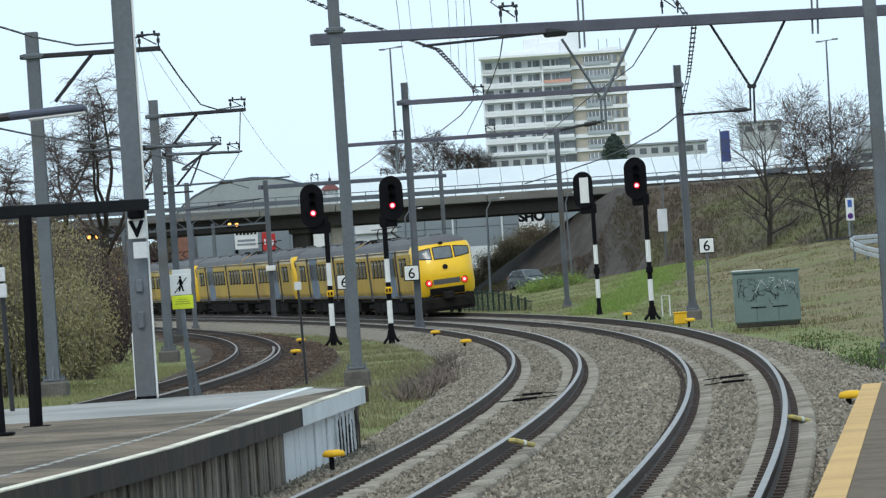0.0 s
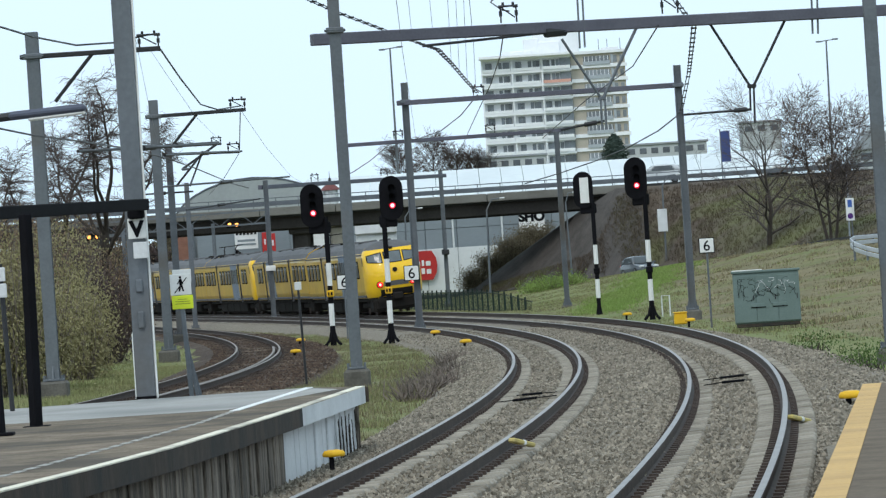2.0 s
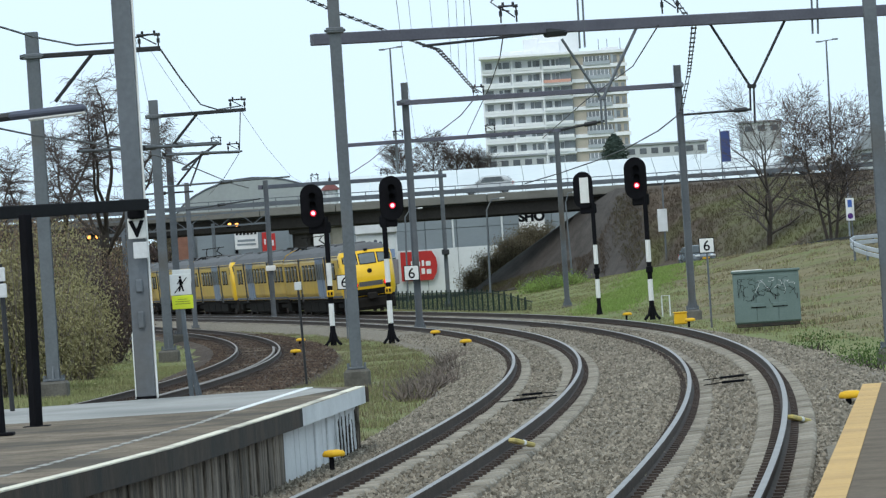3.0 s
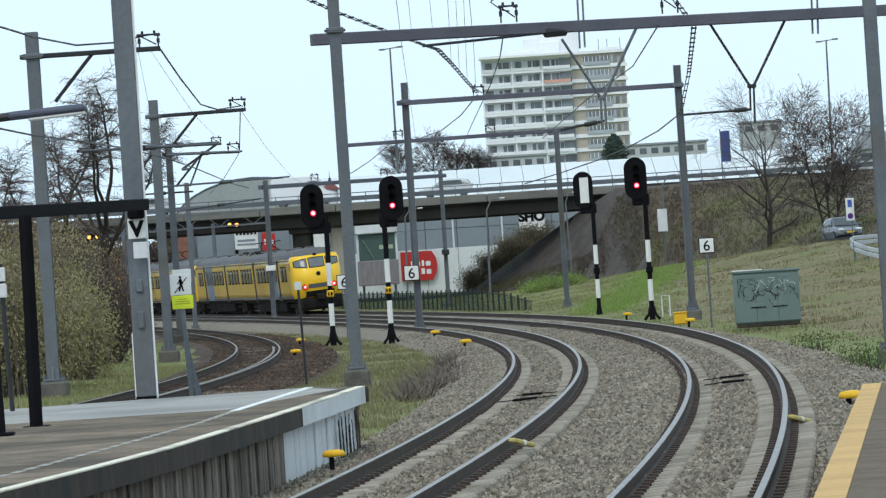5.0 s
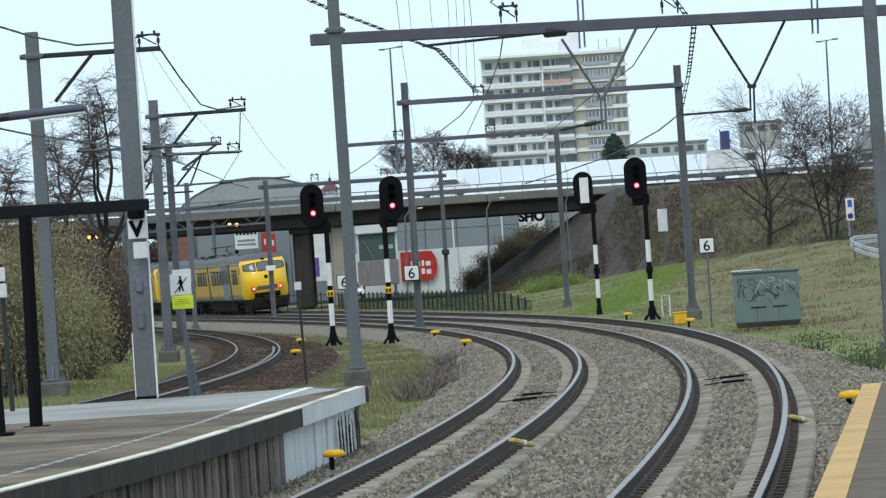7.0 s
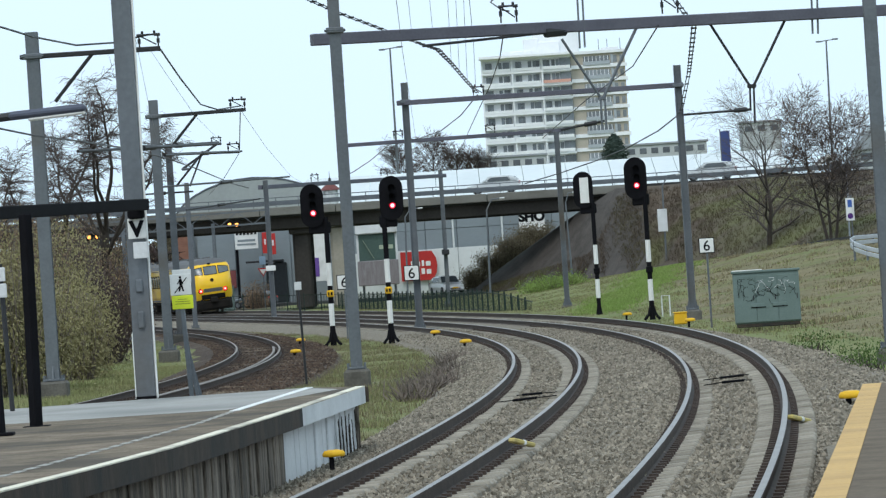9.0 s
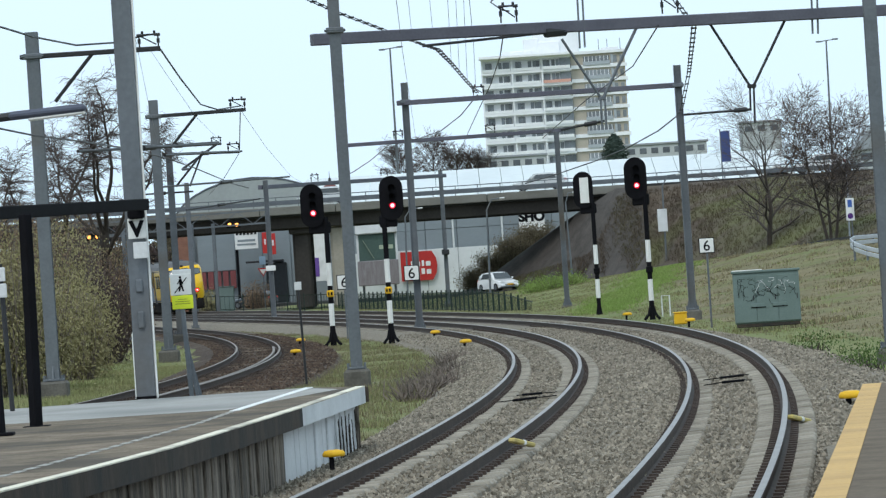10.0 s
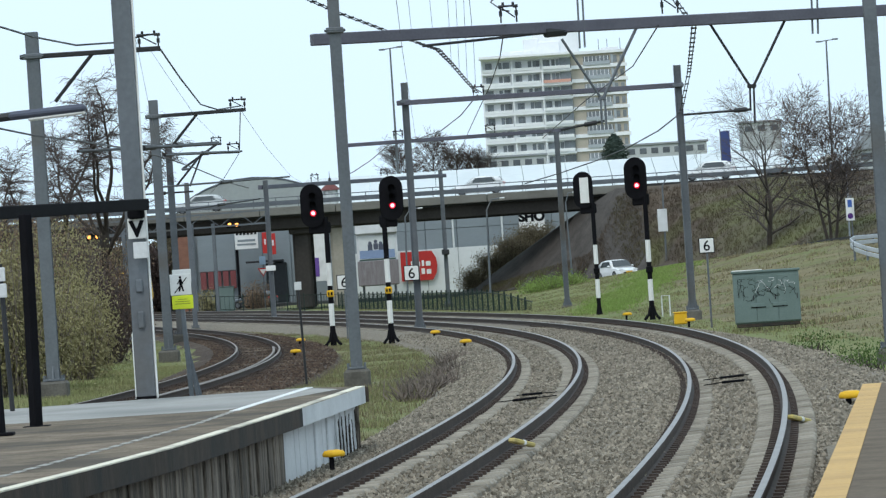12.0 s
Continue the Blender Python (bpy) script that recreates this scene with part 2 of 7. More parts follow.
def ground_z(x, y):
    z = -0.55
    if y > 25:
        rx, rz = road_at(y)
        foot = main_x(y) + 4.5 + 2.2 * ease((y - 235) / 35)
        if x > foot and y < 420:
            z += (rz + 0.38) * ease((x - foot) / max(4.0, rx - 3.0 - foot)) ** (1 + 0.85 * ease((y - 235) / 35))
        if y > 250 and x < foot:
            z += 0.35 * ease((y - 290) / 60)
        # the approach bank of the viaduct, rising behind the road
        front = (y - (road_line_y(x) + 5.0)) / max(10.0, 346.0 - road_line_y(x) - 5.0)
        end = (x - 1.5) / 12.0
        bank = DECK_TOP * min(1.0, max(0.0, front)) * min(1.0, max(0.0, end))
        if y > 372:
            bank *= max(0.0, 1 - (y - 372) / 14)
        if y > road_line_y(x) + 4.0:
            z = max(z, bank + min(rz, 0.3))
    if y < 60:
        z = -0.55
    return z


def road_line_y(x):
    """y of the road at x."""
    for a, b in zip(ROAD, ROAD[1:]):
        if b[0] >= x:
            f = min(1.0, max(0.0, (x - a[0]) / (b[0] - a[0])))
            return a[1] + (b[1] - a[1]) * f
    return ROAD[-1][1]


def dry_bank(x, y):
    """Whether the bank carries dry yellow grass there."""
    wave = 2.0 * noise.noise(Vector((x * 0.15, y * 0.05, 0)))
    return x > main_x(y) + 6.0 + wave and x > 0.051 * y + wave


def build_ground():
    xs = [-2500, -1200, -600, -300, -160, -100] + [-76 + 1.6 * i for i in range(112)] + [106, 130, 180, 300, 600, 1200, 2500]
    ys = [-400, -100, 0] + [20 + 3.0 * i for i in range(125)] + [400 + 8 * i for i in range(12)] + [520, 600, 800, 1200, 2000, 4500]
    s = Solid()
    vs = []
    for y in ys:
        for x in xs:
            z = ground_z(x, y)
            if 60 < y < 500 and -80 < x < 110:
                z += 0.10 * noise.noise(Vector((x * 0.35, y * 0.2, 0))) + 0.05 * noise.noise(Vector((x * 1.1, y * 0.7, 3)))
            vs.append((x, y, z))
    w = len(xs)
    fs = [(j * w + i, j * w + i + 1, (j + 1) * w + i + 1, (j + 1) * w + i) for j in range(len(ys) - 1) for i in range(w - 1)]
    s.add(vs, fs)
    for k, f in enumerate(s.f):
        x, y = (sum(s.v[i][j] for i in f) / 4 for j in (0, 1))
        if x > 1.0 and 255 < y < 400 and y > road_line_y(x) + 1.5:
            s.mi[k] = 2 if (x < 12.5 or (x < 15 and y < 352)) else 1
        elif 70 < y < 345 and dry_bank(x, y):
            s.mi[k] = 3
        elif x < -13 and 150 < y < 460:
            s.mi[k] = 1
    return setting("ground", s, (GRASS, SCRUB, DARK_EARTH, DRY_GROUND), "rough winter grass and bare earth beside the railway", "ground", smooth=True)


def sweep(line, s0, s1, section, step=1.0):
    """A section of (offset, z) points pulled along a track."""
    rings, s = [], s0
    while s <= s1 + 1e-6:
        rings.append([on(line, s, o, z) for o, z in section])
        s += step
    return rings


BED = [(-GAP - 3.1, -0.75), (-GAP - 1.9, -0.33), (-GAP - 1.5, LOW_A - 0.235), (-GAP + 1.5, LOW_A - 0.215), (-1.5, -0.235), (1.5, -0.19), (2.2, -0.26), (4.4, -0.75)]
BRANCH_BED = [(-2.9, -0.62), (-1.6, LOW_C - 0.2), (1.6, LOW_C - 0.2), (2.5, -0.45), (3.2, -0.62)]


def build_bed():
    sec = BED
    s = Solid().loft(sweep(MAIN, -88, 410, sec, 2.0), closed=False)
    setting("ballast_bed", s, STONE_BED, "grey crushed-stone ballast bed under the two curving main tracks", "ballast")
    s = Solid().loft(sweep(BRANCH, -20, 276, BRANCH_BED, 2.0), closed=False)
    setting("branch_ballast", s, STONE_RUST, "rust-brown ballast bed under the branch track", "ballast")


def bed_height(section, off):
    for (a, za), (b, zb) in zip(section, section[1:]):
        if a <= off <= b:
            return za + (zb - za) * (off - a) / (b - a) + 0.005
    return section[-1][1]


def stones(name, mat, line, spans, count, z, label, seed, power=1.6):
    """Loose stones lying on a bed; denser where the bed starts."""
    rnd = random.Random(seed)
    s = Solid()
    octa = [(1, 0, 0), (-1, 0, 0), (0, 1, 0), (0, -1, 0), (0, 0, 1), (0, 0, -1)]
    fs = [(0, 2, 4), (2, 1, 4), (1, 3, 4), (3, 0, 4), (2, 0, 5), (1, 2, 5), (3, 1, 5), (0, 3, 5)]
    for _ in range(count):
        o0, o1, (b0, b1, _x) = spans[rnd.randrange(len(spans))]
        q = b0 + (b1 - b0) * rnd.random() ** power
        off = rnd.uniform(o0, o1)
        p = Vector(on(line, q, off, bed_height(z, off)))
        r = rnd.uniform(0.022, 0.05)
        m = Matrix.Translation(p) @ Euler((rnd.uniform(0, 6), rnd.uniform(0, 6), rnd.uniform(0, 6))).to_matrix().to_4x4()
        s.add([(c[0] * r * rnd.uniform(0.8, 1.5), c[1] * r * rnd.uniform(0.7, 1.3), c[2] * r * rnd.uniform(0.6, 1.1)) for c in octa], fs, m)
    return setting(name, s, mat, label, "ballast", kind="stuff")


RAIL_SECTION = [(-0.07, -0.172), (0.07, -0.172), (0.07, -0.16), (0.012, -0.145), (0.012, -0.045), (0.036, -0.034), (0.036, -0.006), (0.028, 0.0), (-0.028, 0.0), (-0.036, -0.006), (-0.036, -0.034), (-0.012, -0.045), (-0.012, -0.145), (-0.07, -0.16)]


def build_rail(line, off, z, s0, s1, parent, top=None):
    s = Solid().loft(sweep(line, s0, s1, [(off + o, z + h) for o, h in RAIL_SECTION], 1.0))
    n = len(RAIL_SECTION)
    for k in range(len(s.f) - 2):
        if k % n in (6, 7, 8):
            s.mi[k] = 1
    return part("rail", s, (RAIL_SIDE, top or RAIL_TOP), parent)


def build_track(name, line, off, z, cant, s0, s1, label, near, blocks=True):
    track = thing(name, (0, 0, 0), label, "railway track", "railway tracks")
    for side in (-1, 1):
        build_rail(line, off + side * 0.7525, z + side * cant / 2, s0, s1, track, None if blocks else RAIL_WORN)
    block = Solid().box((0, 0, 0), (0.80, 0.27, 0.2), ch=0.035).mesh("sleeper", CONCRETE if blocks else STONE_RUST)
    clip = Solid().box((0, 0, 0), (0.10, 0.12, 0.05), ch=0.012).mesh("rail_clip", RAIL_SIDE)
    far, s, k = Solid(), s0, 0
    jit = random.Random(4)
    while s < s1:
        th = heading(line, s)
        for side in (-1, 1):
            p = on(line, s, off + side * 0.7525, z + side * cant / 2 - 0.272 + jit.uniform(-0.008, 0.008))
            m = Matrix.Translation(p) @ Euler((0, -math.atan2(cant, 1.5), -th + jit.uniform(-0.02, 0.02))).to_matrix().to_4x4()
            if k < near and s > -16:
                ob = new("sleeper", block)
                ob.parent, ob.matrix_basis = track, m
                k += 1
            else:
                far.box((0, 0, 0), (0.80, 0.27, 0.2), m)
        s += 0.57
    if far.f:
        tagged(part("sleeper_run", far, CONCRETE if blocks else STONE_RUST, track), kind="stuff")
    clips = Solid()
    s = s0
    while s < min(s1, 115):
        for side in (-1, 1):
            for d in (-0.12, 0.12):
                p = on(line, s, off + side * 0.7525 + d, z + side * cant / 2 - 0.15)
                clips.box((0, 0, 0), (0.1, 0.13, 0.05), Matrix.Translation(p) @ Euler((0, 0, -heading(line, s))).to_matrix().to_4x4())
        s += 0.6
    tagged(part("clip_row", clips, RAIL_SIDE, track), kind="stuff")
    return track


FOOT = material("mast_foot_concrete", (0.15, 0.14, 0.125), (0.075, 0.07, 0.062), 0.9, scale=2, fine=16, bump=0.3)


# ---- steel masts and portals of the overhead line ----
def build_mast(at, height, w=0.3, rz=0.0, label="grey galvanised steel H-section mast on a concrete foot", foot=True, name="catenary_mast", rise=0.0):
    m = thing(name, at, label, "mast", "overhead line masts", rz)
    s = Solid()
    s.box((-w / 2 + 0.02, 0, height / 2), (0.035, w, height), ch=0.006)
    s.box((w / 2 - 0.02, 0, height / 2), (0.035, w, height), ch=0.006)
    s.box((0, 0, height / 2), (w - 0.07, 0.03, height))
    part("post", s, GALV, m)
    if foot:
        part("concrete_foot", Solid().box((0, 0, rise - 0.08), (w * 2.3, w * 2.3, 0.75), ch=0.06), FOOT, m)
        p = Solid().box((0, 0, rise + 0.33), (w * 1.6, w * 1.6, 0.05), ch=0.01)
        for x in (-1, 1):
            for y in (-1, 1):
                p.tube((x * w * 0.72, y * w * 0.72, rise + 0.3), (x * w * 0.72, y * w * 0.72, rise + 0.45), 0.03, n=6)
            p.add([(x * w * 0.5, 0.02, 0.35), (x * w * 0.8, 0.02, 0.35), (x * w * 0.5, 0.02, 0.7), (x * w * 0.5, -0.02, 0.35), (x * w * 0.8, -0.02, 0.35), (x * w * 0.5, -0.02, 0.7)], [(0, 1, 2), (5, 4, 3), (0, 3, 4, 1), (1, 4, 5, 2)])
        part("base_plate", p, GALV, m)
    return m


def collar(mast, z, w):
    s = Solid().box((0, 0, z), (w * 1.5, w * 1.5, 0.14), ch=0.02)
    for x in (-1, 1):
        s.tube((x * w * 0.7, -w * 0.9, z), (x * w * 0.7, w * 0.9, z), 0.025, n=6)
    part("collar", s, GALV, mast)


def insulator_frame(s, at, w=0.42, h=0.5):
    """A small upright frame with two insulators, in world space."""
    x, y, z = at
    for k in (-1, 1):
        s.tube((x + k * w / 2, y, z), (x + k * w / 2, y, z + h), 0.022, n=6)
        s.tube((x + k * w * 0.62, y, z + h * 0.98), (x + k * w * 0.3, y, z + h * 0.98), 0.04, n=8)
        s.tube((x + k * w / 2, y, z + h * 0.4), (x + k * w / 2, y, z + h * 0.72), 0.042, n=8)
        s.tube((x + k * w * 0.32, y, z + h), (x + k * w * 0.32, y, z + h + 0.1), 0.035, n=6)
    s.tube((x - w * 0.62, y, z + h), (x + w * 0.62, y, z + h), 0.026, n=6)
    s.tube((x - w * 0.4, y, z + h * 0.9), (x + w * 0.4, y, z + h * 0.3), 0.018, n=5)


BEAM = material("painted_beam", (0.135, 0.135, 0.165), (0.09, 0.09, 0.115), 0.6, 0.2, scale=1.2, fine=14, bump=0.1)


def crossbeam(a, b, w, h, name="portal_beam", label="grey steel box beam spanning between two masts", mat=None):
    t = thing(name, (0, 0, 0), label, "portal beam", "portal beams")
    part("beam", Solid().bar(a, b, w, h, ch=0.02), mat or BEAM, t)
    return t


def hang(name, s, parent, mat=None, label=""):
    return part(name, s, mat or DARK_STEEL, parent, label)


def wire(name, pts, r, label, sag=0.0, mat=None, clips=0.0):
    """An overhead cable through the points."""
    s = Solid()
    line = []
    for a, b in zip(pts, pts[1:]):
        for k in range(6):
            f = k / 6
            p = Vector(a).lerp(Vector(b), f)
            p.z -= sag * 4 * f * (1 - f)
            line.append(p)
    line.append(Vector(pts[-1]))
    if not clips:
        s.pipe(line, r, n=5)
    else:
        # a pair of strands held apart by spacers
        for k in (-1, 1):
            s.pipe([p + Vector((k * 0.05, 0, 0)) for p in line], r * 0.5, n=5)
        for a, b in zip(line, line[1:]):
            n = max(1, round((b - a).length / clips))
            for k in range(n):
                s.box(tuple(a.lerp(b, (k + 0.5) / n)), (0.16, 0.06, 0.045))
    return setting(name, s, mat or DARK_STEEL, label, "overhead wire", kind="")


def build_overhead():
    # the near portal
    left = build_mast((-2.27, 109.48, -0.6), 9.5, 0.28, rz=90, rise=0.2)
    right = build_mast((9.76, 99.95, -0.5), 9.5, 0.28, rz=90)
    lz = (-2.31, 113.22, 8.12)
    rz_ = (11.69, 118.82, 8.2)
    collar(left, lz[2] - left.location.z, 0.28)
    collar(right, rz_[2] - right.location.z, 0.28)
    beam = crossbeam((-2.94, 113.05, 8.11), (12.54, 119.08, 8.21), 0.26, 0.29)
    s = Solid()
    for p in ((2.05, 114.86, 8.32), (6.24, 116.49, 8.37)):
        insulator_frame(s, p, 0.4, 0.42)
    hang("insulator_frame", s, beam)
    s = Solid()
    for a, b in (((3.85, 115.63, 9.0), (3.83, 115.63, 7.58)), ((3.98, 115.63, 8.99), (3.96, 115.63, 7.6)), ((10.04, 118.13, 8.64), (10.01, 118.13, 7.68)), ((10.19, 118.13, 8.63), (10.15, 118.13, 7.67))):
        s.bar(a, b, 0.05, 0.05)
    hang("hanger_bar", s, beam, GALV)
    s = Solid()
    s.tube((-0.18, 113.91, 7.82), (2.96, 115.29, 8.02), 0.035)
    s.tube((2.96, 115.29, 8.02), (3.48, 115.55, 8.05), 0.13)
    hang("registration_arm", s, beam)
    s = Solid()
    s.tube((3.38, 115.5, 7.84), (4.28, 116.0, 6.32), 0.034)
    s.tube((5.36, 116.2, 8.09), (4.37, 116.0, 6.31), 0.04)
    s.box((4.33, 116.0, 6.28), (0.2, 0.06, 0.1), ch=0.02)
    s.tube((4.29, 116.0, 6.28), (4.28, 116.0, 5.5), 0.026)
    s.tube((4.40, 116.0, 6.28), (4.39, 116.0, 5.5), 0.026)
    hang("v_hanger", s, beam, GALV)
    s = Solid()
    s.tube((7.28, 117.1, 8.07), (8.22, 117.53, 6.44), 0.034)
    s.tube((9.34, 117.96, 8.16), (8.36, 117.53, 6.44), 0.036)
    s.box((8.29, 117.53, 6.4), (0.24, 0.06, 0.1), ch=0.02)
    s.tube((7.04, 117.1, 8.09), (9.39, 117.96, 8.21), 0.035)
    s.tube((9.39, 117.96, 8.21), (9.77, 118.04, 8.25), 0.09)
    s.tube((8.24, 117.53, 6.4), (8.22, 117.53, 5.78), 0.026)
    s.tube((8.34, 117.53, 6.4), (8.31, 117.53, 5.43), 0.028)
    hang("v_hanger", s, beam)
    # the second portal
    a = build_mast((-1.13, 181.58, -0.5), 10.2, 0.29)
    b = build_mast((9.6, 176.96, -0.4), 9.9, 0.29)
    collar(a, (-1.15, 181.6, 8.94)[2] - a.location.z, 0.29)
    collar(b, (9.43, 177.0, 8.7)[2] - b.location.z, 0.29)
    beam = crossbeam((-1.45, 181.6, 8.89), (9.78, 177.0, 8.72), 0.2, 0.2)
    s = Solid()
    insulator_frame(s, (1.82, 180.3, 8.93), 0.4, 0.36)
    hang("insulator_frame", s, beam)
    s = Solid()
    s.tube((9.64, 177.0, 7.54), (12.34, 176.0, 7.55), 0.045)
    s.tube((11.69, 176.2, 7.55), (12.17, 176.0, 7.56), 0.09)
    hang("cantilever_tube", s, beam)
    # the third portal
    c = build_mast((6.21, 232.83, -0.5), 9.3, 0.27)
    build_mast((-4.89, 240.0, -0.3), 9.6, 0.25)
    beam = crossbeam((-4.79, 240.0, 8.96), (6.44, 232.8, 8.82), 0.2, 0.2)
    s = Solid()
    s.tube((6.24, 233.0, 8.81), (8.71, 232.0, 9.14), 0.06)
    s.tube((7.69, 232.4, 9.01), (8.3, 232.2, 9.08), 0.12)
    for p in ((2.85, 234.5, 8.96), (-1.97, 238.0, 9.08)):
        insulator_frame(s, p, 0.45, 0.4)
    hang("cantilever_tube", s, beam)
    # the fourth portal
    d = build_mast((0.15, 293.77, -0.5), 8.9, 0.28)
    e = build_mast((-9.73, 254.22, -0.5), 8.2, 0.28)
    beam = crossbeam((-10.05, 254.2, 7.32), (0.42, 290.0, 8.02), 0.24, 0.24)
    s = Solid()
    for p in ((-7.22, 264.0, 7.64), (-3.31, 278.0, 7.99)):
        insulator_frame(s, p, 0.4, 0.4)
    hang("insulator_frame", s, beam)
    part("relay_box", Solid().box((0, -0.25, 3.62), (0.5, 0.3, 0.34), ch=0.05).tube((-0.12, -0.3, 3.45), (-0.12, -0.3, 3.8), 0.12, n=8), DARK_STEEL, d)
    part("number_plate", Solid().box((0, -0.2, 3.25), (0.55, 0.05, 0.3), ch=0.02), WHITE, e)
    # single masts with side arms beside the branch
    for at, h, a0, a1, k0, w in (((-10.44, 118.95, -0.4), 9.5, (-10.79, 119.0, 8.46), (-7.08, 119.0, 8.46), (-9.93, 119.0, 7.24), 0.33), ((-9.95, 160.68, -0.4), 9.2, (-10.26, 160.7, 8.22), (-6.67, 160.7, 8.26), (-9.36, 160.7, 7.15), 0.32), ((-12.36, 208.85, -0.4), 9.1, (-12.7, 209.0, 8.23), (-9.07, 209.0, 8.13), (-12.12, 209.0, 6.73), 0.3), ((-14.21, 255.0, -0.63), 8.5, (-14.4, 255.0, 8.64), (-12.2, 255.0, 10.03), (-14.02, 255.0, 7.66), 0.26)):
        m = build_mast(at, h, w, rz=90)
        collar(m, a0[2] - at[2], w)
        arm = crossbeam(a0, a1, 0.13, 0.13, "cantilever_arm", "dark steel side arm of an overhead line mast", DARK_STEEL)
        f = 0.52
        s = Solid().tube(k0, tuple(Vector(a0).lerp(Vector(a1), f)), 0.05)
        hang("brace", s, arm)
        s = Solid()
        insulator_frame(s, tuple(Vector(a0).lerp(Vector(a1), 0.92)), 0.5, 0.38)
        hang("insulator_frame", s, arm)
    # lower arms with insulators
    low = thing("cantilever_arm", (0, 0, 0), "slender dark registration arms with insulators", "overhead line")
    s = Solid()
    for p, q in (((-10.29, 130.0, 6.23), (-7.14, 150.0, 6.78)), ((-9.9, 165.0, 6.95), (-8.99, 209.0, 8.15)), ((-11.78, 190.0, 6.33), (-7.89, 240.0, 7.51)), ((-15.28, 230.0, 6.87), (-12.49, 230.0, 6.86)), ((-9.12, 140.0, 6.51), (-7.72, 160.0, 7.14)), ((-14.02, 250.0, 6.26), (-10.4, 262.0, 6.82))):
        s.tube(p, q, 0.045, n=6)
        s.tube(tuple(Vector(p).lerp(Vector(q), 0.42)), tuple(Vector(p).lerp(Vector(q), 0.5)), 0.09, n=8)
    part("tube", s, DARK_STEEL, low)
    # cables
    cable = "dark twisted overhead cable with clips"
    wire("catenary_cable", [(-3.07, 105.0, 8.81), (-2.19, 112.0, 8.68), (-1.18, 120.0, 8.61), (-0.24, 128.0, 8.57), (0.2, 112.79, 7.65)], 0.026, cable, clips=3.0)
    wire("catenary_cable", [(0.2, 112.79, 7.65), (0.68, 145.0, 8.69), (1.21, 160.0, 8.74), (1.78, 180.0, 9.03)], 0.035, cable, clips=4.5)
    wire("catenary_cable", [(6.95, 128.0, 9.43), (6.87, 117.1, 8.05), (9.09, 160.0, 8.49), (9.64, 177.0, 7.62)], 0.035, cable, clips=4.0)
    wire("catenary_cable", [(9.64, 177.0, 7.62), (9.35, 190.0, 7.32), (8.64, 205.0, 7.04), (7.68, 215.0, 6.8), (6.11, 228.0, 6.52), (4.52, 236.0, 6.26)], 0.03, cable)
    wire("catenary_cable", [(-9.46, 100.0, 8.18), (-9.6, 110.0, 8.47), (-9.13, 117.0, 8.58), (-8.31, 119.0, 8.69), (-7.38, 119.0, 8.84)], 0.025, cable)
    wire("catenary_cable", [(-7.08, 119.0, 8.43), (-7.21, 130.0, 8.12), (-7.61, 148.0, 8.05), (-7.4, 155.0, 8.11), (-6.86, 160.7, 8.4)], 0.025, cable)
    wire("catenary_cable", [(-10.57, 110.0, 6.3), (-10.2, 115.0, 6.25), (-9.85, 125.0, 6.36), (-8.08, 116.23, 5.83), (-9.85, 165.0, 6.84), (-10.07, 190.0, 6.98), (-10.28, 225.0, 7.03), (-10.09, 240.0, 7.05)], 0.025, cable)
    wire("catenary_cable", [(1.96, 125.0, 9.63), (1.8, 128.0, 9.62), (1.88, 114.51, 8.63), (2.07, 114.86, 8.61)], 0.02, cable)
    wire("catenary_cable", [(1.77, 180.0, 8.96), (1.15, 198.0, 8.77), (0.26, 214.0, 8.63), (-0.92, 236.0, 8.95), (-2.12, 238.0, 8.97)], 0.025, cable)
    wire("catenary_cable", [(-2.45, 240.0, 8.89), (-3.7, 250.0, 8.31), (-4.91, 262.0, 8.01), (-5.92, 270.0, 7.9)], 0.025, cable)
    wire("catenary_cable", [(1.93, 114.51, 8.24), (2.31, 150.0, 9.07), (2.29, 178.0, 9.25), (1.9, 232.0, 9.41), (0.94, 300.0, 8.6)], 0.02, cable)
    wire("catenary_cable", [(5.9, 116.23, 8.07), (6.68, 150.0, 8.45), (5.8, 170.0, 8.17), (5.42, 230.0, 8.4)], 0.02, cable)
    wire("catenary_cable", [(-6.82, 160.7, 8.19), (-7.16, 190.0, 7.74), (-7.64, 235.0, 7.42), (-7.57, 262.0, 7.36)], 0.007, "thin grey contact wire hung between masts", mat=GALV)
    wire("catenary_cable", [(-7.36, 119.0, 8.45), (-6.58, 113.65, 7.4), (-8.19, 155.0, 7.95), (-8.8, 185.0, 7.94)], 0.006, "thin grey contact wire hung between masts", mat=GALV)
    wire("catenary_cable", [(-7.13, 110.0, 8.25), (-7.32, 116.23, 6.97), (-11.49, 190.0, 7.07)], 0.005, "thin grey contact wire hung between masts", mat=GALV)
    wire("catenary_cable", [(-6.89, 161.0, 8.17), (-9.09, 209.0, 8.21)], 0.02, cable)
    wire("catenary_cable", [(-9.06, 209.0, 8.15), (-11.4, 240.0, 7.59), (-13.32, 262.0, 7.25)], 0.014, cable)
    wire("catenary_cable", [(0.94, 100.0, 8.22), (1.36, 140.0, 9.02), (1.7, 178.0, 9.07)], 0.008, "thin grey dropper wire of the overhead line", mat=GALV)
    wire("catenary_cable", [(-0.61, 90.0, 7.72), (-0.79, 130.0, 8.51), (-0.94, 210.0, 8.38)], 0.007, "thin grey dropper wire of the overhead line", mat=GALV)
